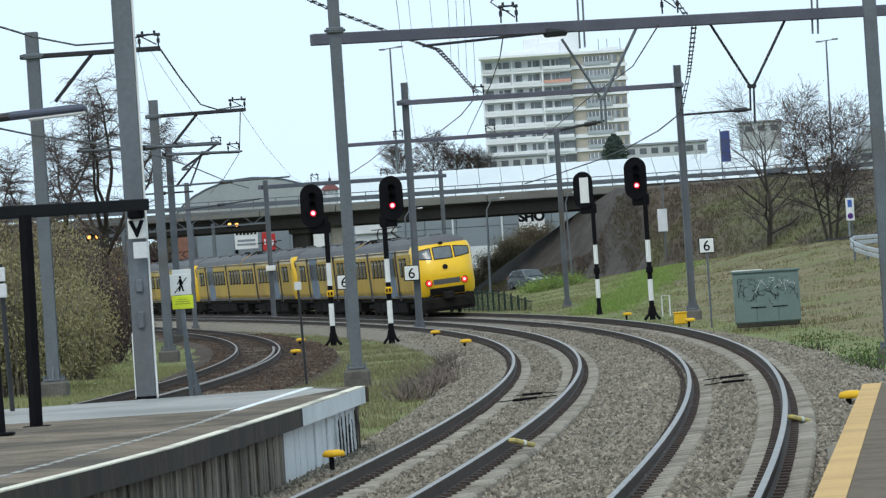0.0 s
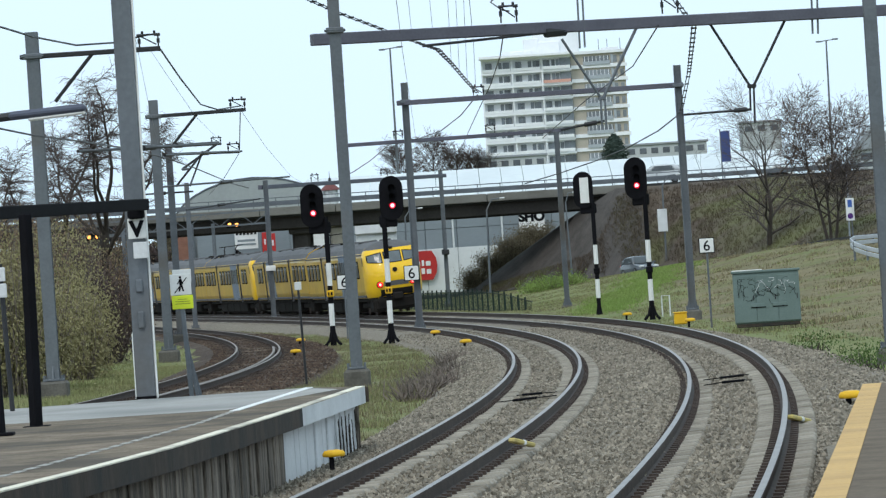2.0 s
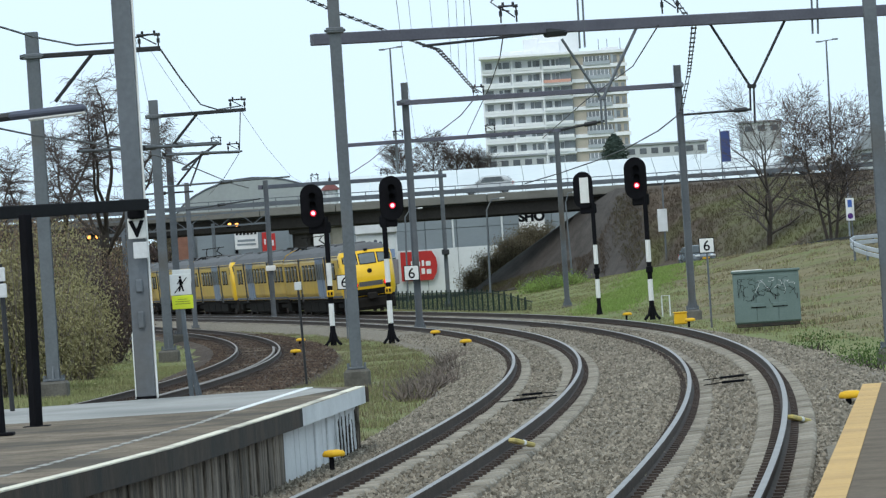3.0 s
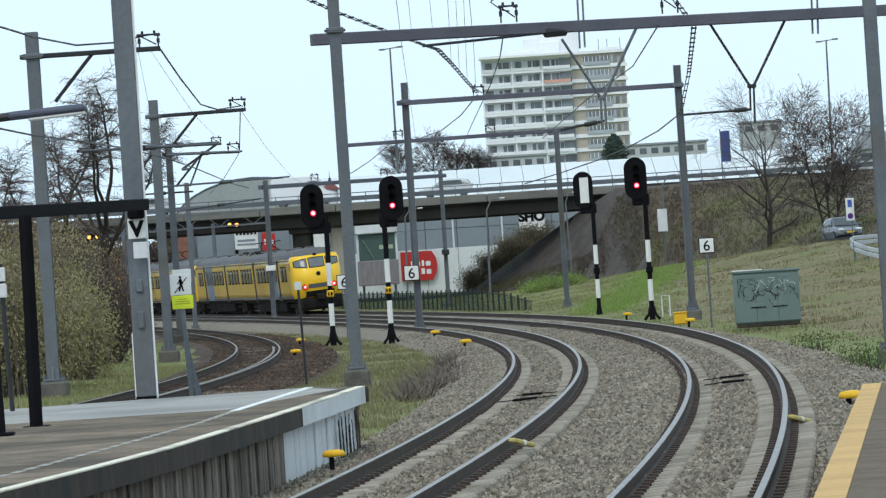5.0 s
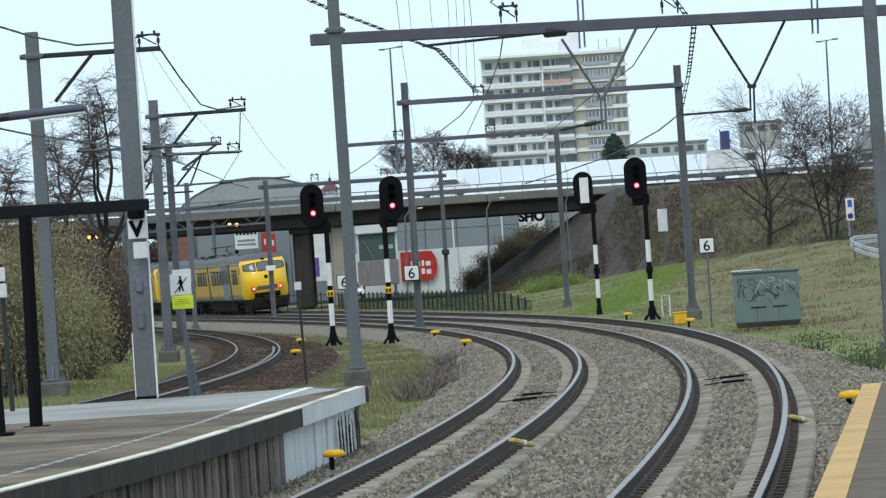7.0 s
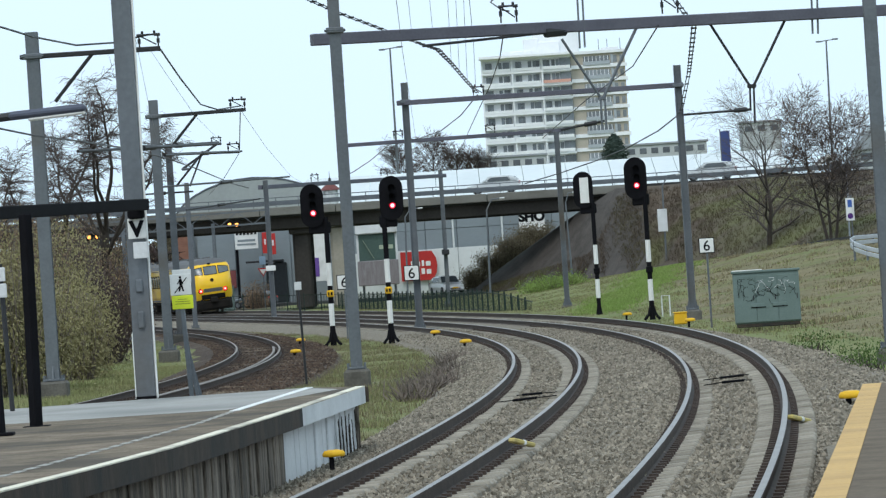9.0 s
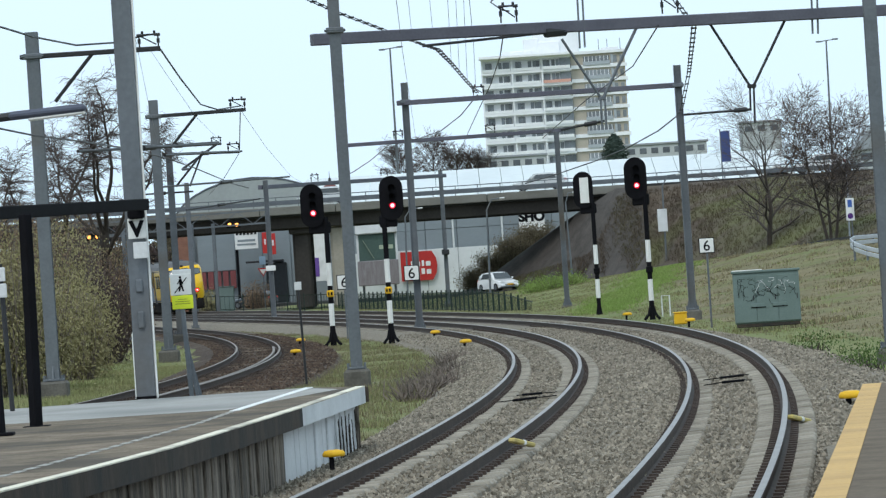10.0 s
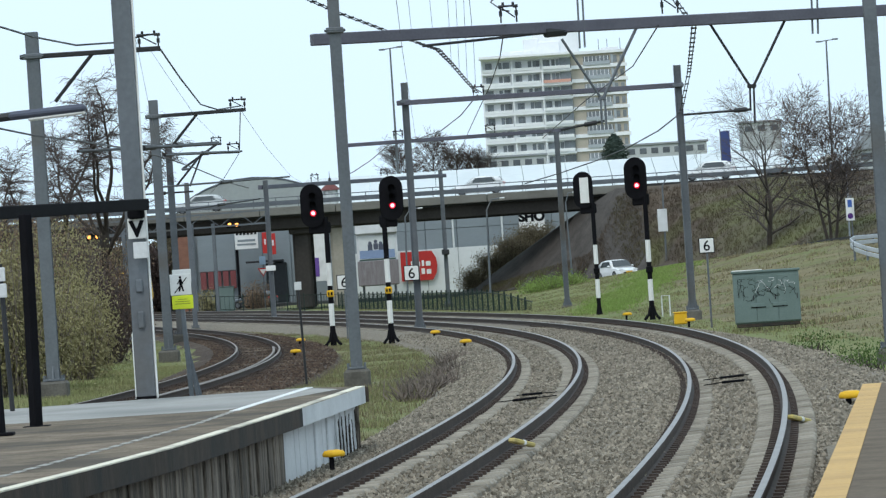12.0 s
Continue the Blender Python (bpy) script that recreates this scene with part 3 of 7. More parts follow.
    for top, low in (((-0.45, 110.0, 8.89), (-0.48, 128.0, 8.81)), ((0.07, 110.0, 8.85), (0.12, 128.0, 8.71)), ((0.51, 110.0, 8.82), (0.58, 128.0, 7.84)), ((0.71, 110.0, 8.81), (0.79, 128.0, 7.67)), ((0.9, 110.0, 8.8), (1.0, 128.0, 7.49))):
        wire("dropper_wire", [top, low], 0.006, "thin grey dropper wire of the overhead line", mat=GALV)


# ---- the left platform ----
def build_platform(name, edge, back, label, z=0.6):
    """edge: the rim on the track side, back: the far rim; both from near to far."""
    plat = thing(name, (0, 0, 0), label, "platform")
    s = Solid().loft([[(*a, z), (*b, z), (*b, z - 0.16), (*a, z - 0.16)] for a, b in zip(edge, back)])
    part("surface", s, PAVING, plat)
    return plat


def build_left_platform():
    edge = [(-11.2, -34.0), (-7.8, 0.0), (-6.4, 13.6), (-5.25, 25.0), (-4.55, 32.0), (-3.89, 38.4), (-3.43, 41.7), (-2.90, 45.9), (-2.32, 52.4), (-1.93, 56.9), (-1.29, 65.4)]
    back = [(-15.0, y) for _, y in edge[:-1]] + [(-13.6, 63.9)]
    plat = build_platform("platform", edge, back, "grey paved station platform with a dark concrete edge and white rim")
    # the far end widens into a blunt head
    s = Solid()
    a, b, c = (-1.29, 65.4), (-2.08, 66.75), (-13.6, 63.9)
    s.add([(*p, 0.596) for p in (a, b, c)] + [(*p, 0.43) for p in (a, b, c)], [(0, 1, 2), (5, 4, 3), (0, 3, 4, 1), (1, 4, 5, 2)])
    part("head_slab", s, PAVING, plat)
    # pale apron at the far end
    s = Solid()
    s.add([(*p, 0.601) for p in ((-1.62, 64.6), (-2.15, 66.6), (-13.5, 63.8), (-13.5, 58.6), (-5.8, 58.0), (-2.9, 58.0))], [(0, 1, 2, 3, 4, 5)])
    part("pale_apron", s, material("pale_paving", (0.38, 0.365, 0.345), (0.27, 0.26, 0.245), 0.8, scale=1.0, fine=14, bump=0.2, dirt=(0.2, 0.2, 0.19), dirt_at=0.6), plat)
    curve = []
    for p, q in zip(edge, edge[1:]):
        n = max(2, int((q[1] - p[1]) / 1.4))
        for k in range(n):
            curve.append((p[0] + (q[0] - p[0]) * k / n, p[1] + (q[1] - p[1]) * k / n))
    curve.append(edge[-1])
    last = len(curve) - 1
    turn = min(range(last), key=lambda i: abs(curve[i][1] - 56.9))

    def band(o0, o1, z0, z1, i0, i1):
        s = Solid()
        rings = []
        for i in range(i0, i1 + 1):
            x, y = curve[i]
            rings.append([(x + o0, y, z0), (x + o1, y, z0), (x + o1, y, z1), (x + o0, y, z1)])
        return s.loft(rings)
    part("fascia", band(-0.35, 0.03, 0.36, 0.59, 0, turn), EDGE_CONC, plat, "dark weathered concrete fascia")
    part("fascia", band(-0.35, 0.032, 0.36, 0.592, turn, last), WHITE_BOARD, plat, "white-painted concrete fascia")
    part("rim_line", band(-0.10, 0.034, 0.592, 0.606, 0, last), material("worn_rim_paint", (0.80, 0.75, 0.62), (0.60, 0.55, 0.44), 0.8, scale=2.5, fine=25, bump=0.2, dirt=(0.22, 0.20, 0.17), dirt_at=0.62), plat, "white painted rim line")
    part("end_cap", Solid().box((-1.27, 65.45, 0.48), (0.12, 0.1, 0.22), ch=0.01), EDGE_CONC, plat)
    # safety line of pale tiles, then a broad white stripe
    line = [(-4.18, 41.33), (-3.57, 47.14), (-3.01, 53.17), (-2.77, 57.2)]
    worn = material("worn_line_paint", (0.42, 0.41, 0.38), (0.24, 0.23, 0.21), 0.8, scale=5, fine=30, bump=0.1)
    for p, q in zip(line, line[1:]):
        n = int((q[1] - p[1]) / 0.62)
        for k in range(n):
            a = Vector((*p, 0.604)).lerp(Vector((*q, 0.604)), k / n)
            b = Vector((*p, 0.604)).lerp(Vector((*q, 0.604)), (k + 0.62) / n)
            part("line_mark", Solid().bar(a, b, 0.09, 0.006), worn, plat)
    part("line_stripe", Solid().bar((-2.77, 57.2, 0.605), (-2.1, 66.5, 0.605), 0.12, 0.008), WHITE, plat, "broad white stripe")
    # upright boards under the edge
    rnd = random.Random(7)
    run = []
    for i in range(last):
        (x, y), (u, v) = curve[i], curve[i + 1]
        if y < 30:
            continue
        d = math.hypot(u - x, v - y)
        n = max(2, int(d / 0.4))
        for k in range(n):
            run.append((x + (u - x) * (k + 0.5) / n, y + (v - y) * (k + 0.5) / n, d / n, math.atan2(u - x, v - y)))
    for k, (x, y, w, th) in enumerate(run):
        white = y > 56.0
        m = pose(x - 0.16 + rnd.uniform(-0.03, 0.03), y, -0.08, 0, rnd.uniform(-0.5, 0.5), -math.degrees(th))
        part("board", Solid().box((0, 0, 0), (0.07, w * (0.99 if white else 0.9), 0.95), m, ch=0.012), WHITE_BOARD if white else BOARD, plat)
    for k in range(30):
        f = rnd.random()
        y, z = 62.1 + 3.2 * f, rnd.uniform(-0.1, 0.3)
        i = min(range(len(run)), key=lambda q: abs(run[q][1] - y))
        bx, pts = run[i][0] - 0.075, []
        for q in range(5):
            pts.append((bx + rnd.uniform(0, 0.01), y + rnd.uniform(-0.12, 0.12) + 0.04 * q, z - 0.1 * q))
        part("graffiti_stroke", Solid().pipe(pts, 0.008, n=4), EDGE_CONC, plat)
    # black sheet added behind the boards as the shade in their gaps
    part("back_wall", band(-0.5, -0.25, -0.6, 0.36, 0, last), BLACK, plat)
    part("end_wall", Solid().bar((-1.4, 65.3, -0.1), (-2.15, 66.6, -0.1), 0.08, 1.0), BOARD, plat)
    part("end_wall", Solid().bar((-2.15, 66.55, -0.1), (-13.5, 63.7, -0.1), 0.08, 1.0), BOARD, plat)


def build_right_platform():
    edge = [(-3.95, -34.0), (-0.6, 0.0), (0.55, 13.0), (1.3, 20.5), (2.30, 29.4), (3.41, 39.75), (4.68, 51.6)]
    plat = thing("platform", (0, 0, 0), "brown paved station platform with a sand-yellow edge strip", "platform")
    s, e, f, w = Solid(), Solid(), Solid(), Solid()
    rows = []
    for p, q in zip(edge, edge[1:]):
        for k in range(5):
            rows.append((p[0] + (q[0] - p[0]) * k / 5, p[1] + (q[1] - p[1]) * k / 5))
    rows.append(edge[-1])
    s.loft([[(x + 0.2, y, 0.6), (x + 6.0, y, 0.6), (x + 6.0, y, 0.4), (x + 0.2, y, 0.4)] for x, y in rows])
    f.loft([[(x + 0.02, y, 0.38), (x + 0.3, y, 0.38), (x + 0.3, y, 0.59), (x + 0.02, y, 0.59)] for x, y in rows])
    w.loft([[(x + 0.25, y, -0.6), (x + 0.4, y, -0.6), (x + 0.4, y, 0.38), (x + 0.25, y, 0.38)] for x, y in rows])
    part("surface", s, material("brown_paving", (0.18, 0.145, 0.112), (0.105, 0.084, 0.064), 0.95, scale=2, fine=14, bump=0.3, gloss=0.06), plat)
    part("fascia", f, EDGE_CONC, plat)
    part("wall", w, BOARD, plat)
    strip = material("sand_yellow_tile", (0.60, 0.38, 0.15), (0.44, 0.28, 0.115), 0.8, scale=1.6, fine=30, bump=0.2, island=0.07, dirt=(0.33, 0.22, 0.11), dirt_at=0.62)
    for (x, y), (u, v) in zip(rows, rows[1:]):
        n = max(1, int((v - y) / 0.6))
        for k in range(n):
            a, b = k / n, (k + 0.985) / n
            t = Solid()
            p0, p1 = (x + (u - x) * a, y + (v - y) * a), (x + (u - x) * b, y + (v - y) * b)
            t.loft([[(px, py, 0.59), (px + 0.215, py, 0.59), (px + 0.215, py, 0.606), (px, py, 0.606)] for px, py in (p0, p1)])
            part("edge_tile", t, strip, plat)


def build_platform_things():
    post = build_mast((-4.48, 66.4, 0.6), 9.5, 0.285, rz=90, foot=False)
    part("base_plate", Solid().box((0, 0, 0.02), (0.3, 0.3, 0.04), ch=0.008), BLACK, post)
    part("conduit", Solid().tube((-0.1, -0.16, 0), (-0.1, -0.16, 9.0), 0.02, n=6), WHITE, post)
    s = Solid().box((-0.165, 0, 1.16), (0.05, 0.10, 0.26), ch=0.02).box((-0.165, 0, 1.66), (0.05, 0.11, 0.2), ch=0.02)
    part("switch_box", s, GALV, post)
    # letter board
    v = thing("letter_sign", (-4.44, 66.1, 3.1), "white square sign with a black letter V on a mast", "sign")
    part("plate", Solid().box((0, 0, 0), (0.28, 0.02, 0.30), ch=0.008), WHITE, v)
    t = part("letter", letters("V", 0.31, 0.12), BLACK, v)
    t.matrix_basis = pose(-0.105, -0.018, -0.11, 90, 0, 0)
    part("lower_plate", Solid().box((0.03, 0, -0.32), (0.22, 0.02, 0.24), ch=0.008), WHITE_BOARD, v, "grey plate below")
    # dark frame
    fr = thing("shelter_frame", (0, 0, 0), "black-painted steel frame with a post on the platform", "frame")
    part("beam", Solid().bar((-5.89, 56.2, 3.28), (-4.31, 66.0, 3.44), 0.15, 0.17, ch=0.015), BLACK, fr)
    part("post", Solid().bar((-5.16, 56.2, 3.25), (-5.19, 56.23, 0.6), 0.13, 0.13, ch=0.015), BLACK, fr)
    part("base_plate", Solid().box((-5.18, 56.2, 0.59), (0.34, 0.3, 0.04), ch=0.01), BLACK, fr)
    part("bracket", Solid().box((-4.44, 66.0, 3.36), (0.24, 0.24, 0.24), ch=0.03), BLACK, fr)
    po = thing("frame_post", (-5.34, 53.33, 0.6), "black-painted steel post on the platform", "post")
    part("post", Solid().bar((0, 0, 0), (-0.03, 0, 2.3), 0.10, 0.10, ch=0.015), BLACK, po)
    part("base_plate", Solid().box((0, 0, 0.02), (0.3, 0.3, 0.04), ch=0.01), BLACK, po)
    sg = thing("notice_sign", (-6.26, 64.3, 0.6), "grey notice boards on a thin dark post", "sign")
    part("post", Solid().tube((0, 0, 0), (-0.05, 0, 2.1), 0.035), DARK_STEEL, sg)
    part("board", Solid().box((-0.14, -0.05, 1.95), (0.33, 0.03, 0.2), ch=0.01), WHITE_BOARD, sg)
    part("board", Solid().box((-0.14, -0.05, 1.72), (0.35, 0.03, 0.2), ch=0.01), WHITE_BOARD, sg)
    la = thing("platform_lamp", (0, 0, 0), "grey tubular platform lamp head on an arm", "lamp")
    part("arm", Solid().tube((-5.85, 58.0, 4.51), (-5.27, 58.0, 4.55), 0.055), DARK_STEEL, la)
    part("head", Solid().bar((-5.45, 58.0, 4.54), (-4.45, 58.0, 4.59), 0.18, 0.11, ch=0.04), material("lamp_housing", (0.10, 0.11, 0.15), (0.07, 0.078, 0.11), 0.5), la)
    part("diffuser", Solid().bar((-5.2, 58.0, 4.48), (-4.47, 58.0, 4.53), 0.13, 0.04, ch=0.015), WHITE, la)
    # no-crossing sign
    ns = thing("warning_sign", (-3.87, 67.5, 0.54), "white no-crossing pictogram sign over a yellow notice on a galvanised post", "sign")
    part("post", Solid().bar((0, 0, -0.3), (-0.08, 0, 1.65), 0.09, 0.06, ch=0.01), GALV, ns)
    part("brace", Solid().bar((0.1, 0, -0.3), (-0.03, 0, 0.75), 0.04, 0.04), GALV, ns)
    part("brace", Solid().bar((0.16, 0.1, -0.3), (-0.02, 0.02, 0.6), 0.04, 0.04), GALV, ns)
    part("plate", Solid().box((-0.065, -0.05, 1.51), (0.28, 0.015, 0.28), ch=0.006), WHITE, ns)
    part("back_plate", Solid().box((-0.045, 0.0, 1.62), (0.25, 0.015, 0.18), ch=0.006), WHITE, ns)
    fig = Solid()
    fig.tube((-0.065, -0.062, 1.605), (-0.065, -0.058, 1.605), 0.017, n=10)
    for p, q, w in (((-0.065, 1.585), (-0.06, 1.51), 0.04), ((-0.062, 1.52), (-0.085, 1.42), 0.022), ((-0.058, 1.52), (-0.03, 1.42), 0.022), ((-0.07, 1.57), (-0.105, 1.52), 0.014), ((-0.06, 1.57), (-0.03, 1.52), 0.014), ((-0.15, 1.40), (0.02, 1.60), 0.012)):
        fig.bar((p[0], -0.06, p[1]), (q[0], -0.06, q[1]), w, 0.004, up=(0, 1, 0))
    part("pictogram", fig, BLACK, ns)
    part("notice", Solid().box((-0.05, -0.05, 1.275), (0.28, 0.015, 0.18), ch=0.006), LEMON, ns, "yellow notice plate")
    bars = Solid()
    for k, w in ((1.315, 0.12), (1.285, 0.2), (1.255, 0.2)):
        bars.box((-0.05, -0.06, k), (w, 0.004, 0.008))
    part("text_bar", bars, material("faded_ink", (0.25, 0.28, 0.05), (0.2, 0.22, 0.04)), ns)
    ns.scale = (1.125, 1.125, 1.125)
    bo = thing("bollard", (-5.4, 78.0, 0.81), "short white rounded post beside the branch track", "post")
    part("post", Solid().tube((0, 0, -0.5), (0, 0, 0.62), 0.06, n=12).tube((0, 0, 0.62), (0, 0, 0.7), 0.06, 0.02, n=12), WHITE, bo)
    tag = thing("marker_post", (-3.53, 110.22, -0.4), "small pale tag on a thin dark post", "sign")
    part("post", Solid().tube((0, 0, 0), (-0.06, 0, 2.35), 0.03), DARK_STEEL, tag)
    part("tag", Solid().box((-0.06, -0.04, 2.4), (0.17, 0.02, 0.2), ch=0.02), WHITE_BOARD, tag)


def letters(text, size, thick):
    """A text as a solid mesh, in its own plane."""
    cu = bpy.data.curves.new("text", "FONT")
    cu.body, cu.size, cu.extrude, cu.offset = text, size, 0.004, thick * 0.12
    ob = bpy.data.objects.new("text", cu)
    me = bpy.data.meshes.new_from_object(ob)
    s = Solid()
    s.add([tuple(p.co) for p in me.vertices], [tuple(p.vertices) for p in me.polygons])
    bpy.data.objects.remove(ob)
    return s


# ---- lineside things ----
RED_LAMP = glowing("red_signal_lamp", (0.9, 0.005, 0.03), 0.9)
RED_CORE = glowing("red_lamp_core", (1.0, 0.42, 0.50), 2.4)
AMBER = glowing("amber_lamp", (1.0, 0.42, 0.08), 2.6)


def stadium(w, h, n=10):
    r, pts = w / 2, []
    for k in range(n + 1):
        a = math.pi * k / n
        pts.append((r * math.cos(a), h / 2 - r + r * math.sin(a)))
    for k in range(n + 1):
        a = math.pi + math.pi * k / n
        pts.append((r * math.cos(a), -h / 2 + r + r * math.sin(a)))
    return pts


def build_signal(at, height, dx, lit=True, tripod=True, label="", head_at=-0.3, amber=False):
    """A colour-light signal: post with black and white bands, oval head."""
    sg = thing("railway_signal", at, label, "signal", "railway signals")
    lean = dx

    def px(z):
        return lean * z / height
    top = height - 1.5
    bands = [(0.3, 0.75, BLACK), (0.75, 1.6, WHITE), (1.6, 2.28, BLACK), (2.28, 3.15, WHITE), (3.15, top + 0.3, BLACK)]
    for z0, z1, m in bands:
        r = 0.1 if m is WHITE else 0.095
        part("post_band", Solid().tube((px(z0), 0, z0), (px(z1), 0, z1), r, n=14), m, sg)
    s = Solid().box((0, -0.03, 1.98), (0.27, 0.24, 0.26), ch=0.03)
    part("number_box", s, YELLOW if amber else BLACK, sg)
    part("number_bar", Solid().box((-0.06, -0.16, 1.98), (0.05, 0.02, 0.12)).box((0.05, -0.16, 1.98), (0.07, 0.02, 0.12)), BLACK, sg)
    foot = Solid()
    if tripod:
        foot.tube((0, 0, 0.0), (0, 0, 0.78), 0.12, 0.1, n=10)
        for fx in (-1, 1):
            for fy in (-1, 1):
                part("foot_leg", Solid().pipe([(fx * 0.05, fy * 0.05, 0.55), (fx * 0.13, fy * 0.11, 0.22), (fx * 0.29, fy * 0.24, 0.02)], 0.055, n=6), BLACK, sg)
    else:
        foot.tube((0, 0, 0), (0, 0, 0.4), 0.15, 0.1)
    part("foot", foot, BLACK, sg)
    hz = height - 0.75
    hx = head_at
    head = part("head", Solid().prism(stadium(0.88, 1.66), -0.1, 0.02), BLACK, sg, smooth=False)
    head.matrix_basis = pose(hx, 0, hz)
    box = part("lamp_case", Solid().box((0, 0.16, 0), (0.5, 0.3, 1.1), ch=0.05), BLACK, sg)
    box.matrix_basis = pose(hx, 0, hz)
    part("bracket", Solid().box((head_at * 0.5, 0.08, top - 0.1), (abs(head_at) + 0.35, 0.22, 0.45), ch=0.05), BLACK, sg)
    ladder = Solid()
    for k in range(7):
        ladder.box((px(1.4 + k * 0.4) + 0.02, 0.16, 3.5 + k * 0.12), (0.2, 0.02, 0.02))
    part("step", ladder, BLACK, sg)
    if lit:
        for k, z in enumerate((0.38, 0.05, -0.28)):
            hood = Solid()
            ring = []
            for i in range(9):
                a = math.pi * (i / 8) * 1.3 - 0.47
                ring.append((0.13 * math.cos(a), 0.13 * math.sin(a)))
            hood.loft([[(x, -0.1, y) for x, y in ring], [(x * 0.98, -0.34, y * 0.98 + 0.0) for x, y in ring]], closed=False)
            h = part("hood", hood, BLACK, sg)
            h.matrix_basis = pose(hx + 0.03, 0, hz + z)
            lens = part("lens", Solid().tube((0, -0.115, 0), (0, -0.1, 0), 0.115, n=16), RED_LAMP if k == 2 else BLACK, sg, "glowing red lens" if k == 2 else "")
            lens.matrix_basis = pose(hx + 0.03, 0, hz + z)
            if k == 2:
                core = part("bulb", Solid().tube((0, -0.125, 0), (0, -0.116, 0), 0.075, n=14), RED_CORE, sg)
                core.matrix_basis = pose(hx + 0.03, 0, hz + z)
    else:
        pl = part("white_plate", Solid().box((0.05, -0.12, -0.02), (0.4, 0.03, 1.15), ch=0.01), WHITE, sg, "white rectangular plate")
        pl.matrix_basis = pose(hx, 0, hz)
    return sg


def build_speed_sign(at, h, w=0.55, pole=True, label="white square speed sign with a black figure 6"):
    sg = thing("speed_sign", at, label, "sign", "speed signs")
    if pole:
        part("pole", Solid().tube((0, 0, 0), (0, 0, h), 0.035), GALV, sg)
    part("rim", Solid().box((0, -0.04, h), (w, 0.03, w), ch=0.012), BLACK, sg)
    part("plate", Solid().box((0, -0.052, h), (w * 0.9, 0.03, w * 0.9), ch=0.012), WHITE, sg)
    t = part("figure", letters("6", w * 0.95, 0.03), BLACK, sg)
    t.matrix_basis = pose(-w * 0.24, -0.07, h - w * 0.33, 90, 0, 0)


def build_marker(at, label="yellow domed track magnet box on a black stub", s=1.0):
    mk = thing("track_marker", at, label, "marker", "yellow track markers")
    ring = [[(r * s * math.cos(a), r * s * 0.8 * math.sin(a), z * s) for a in (2 * math.pi * k / 16 for k in range(16))] for r, z in ((0.20, 0.22), (0.23, 0.24), (0.23, 0.29), (0.19, 0.34), (0.1, 0.36))]
    part("cap", Solid().loft(ring), YELLOW, mk, smooth=True)
    part("stub", Solid().box((-0.05 * s, 0, 0.1 * s), (0.1 * s, 0.1 * s, 0.28 * s), ch=0.01), BLACK, mk)


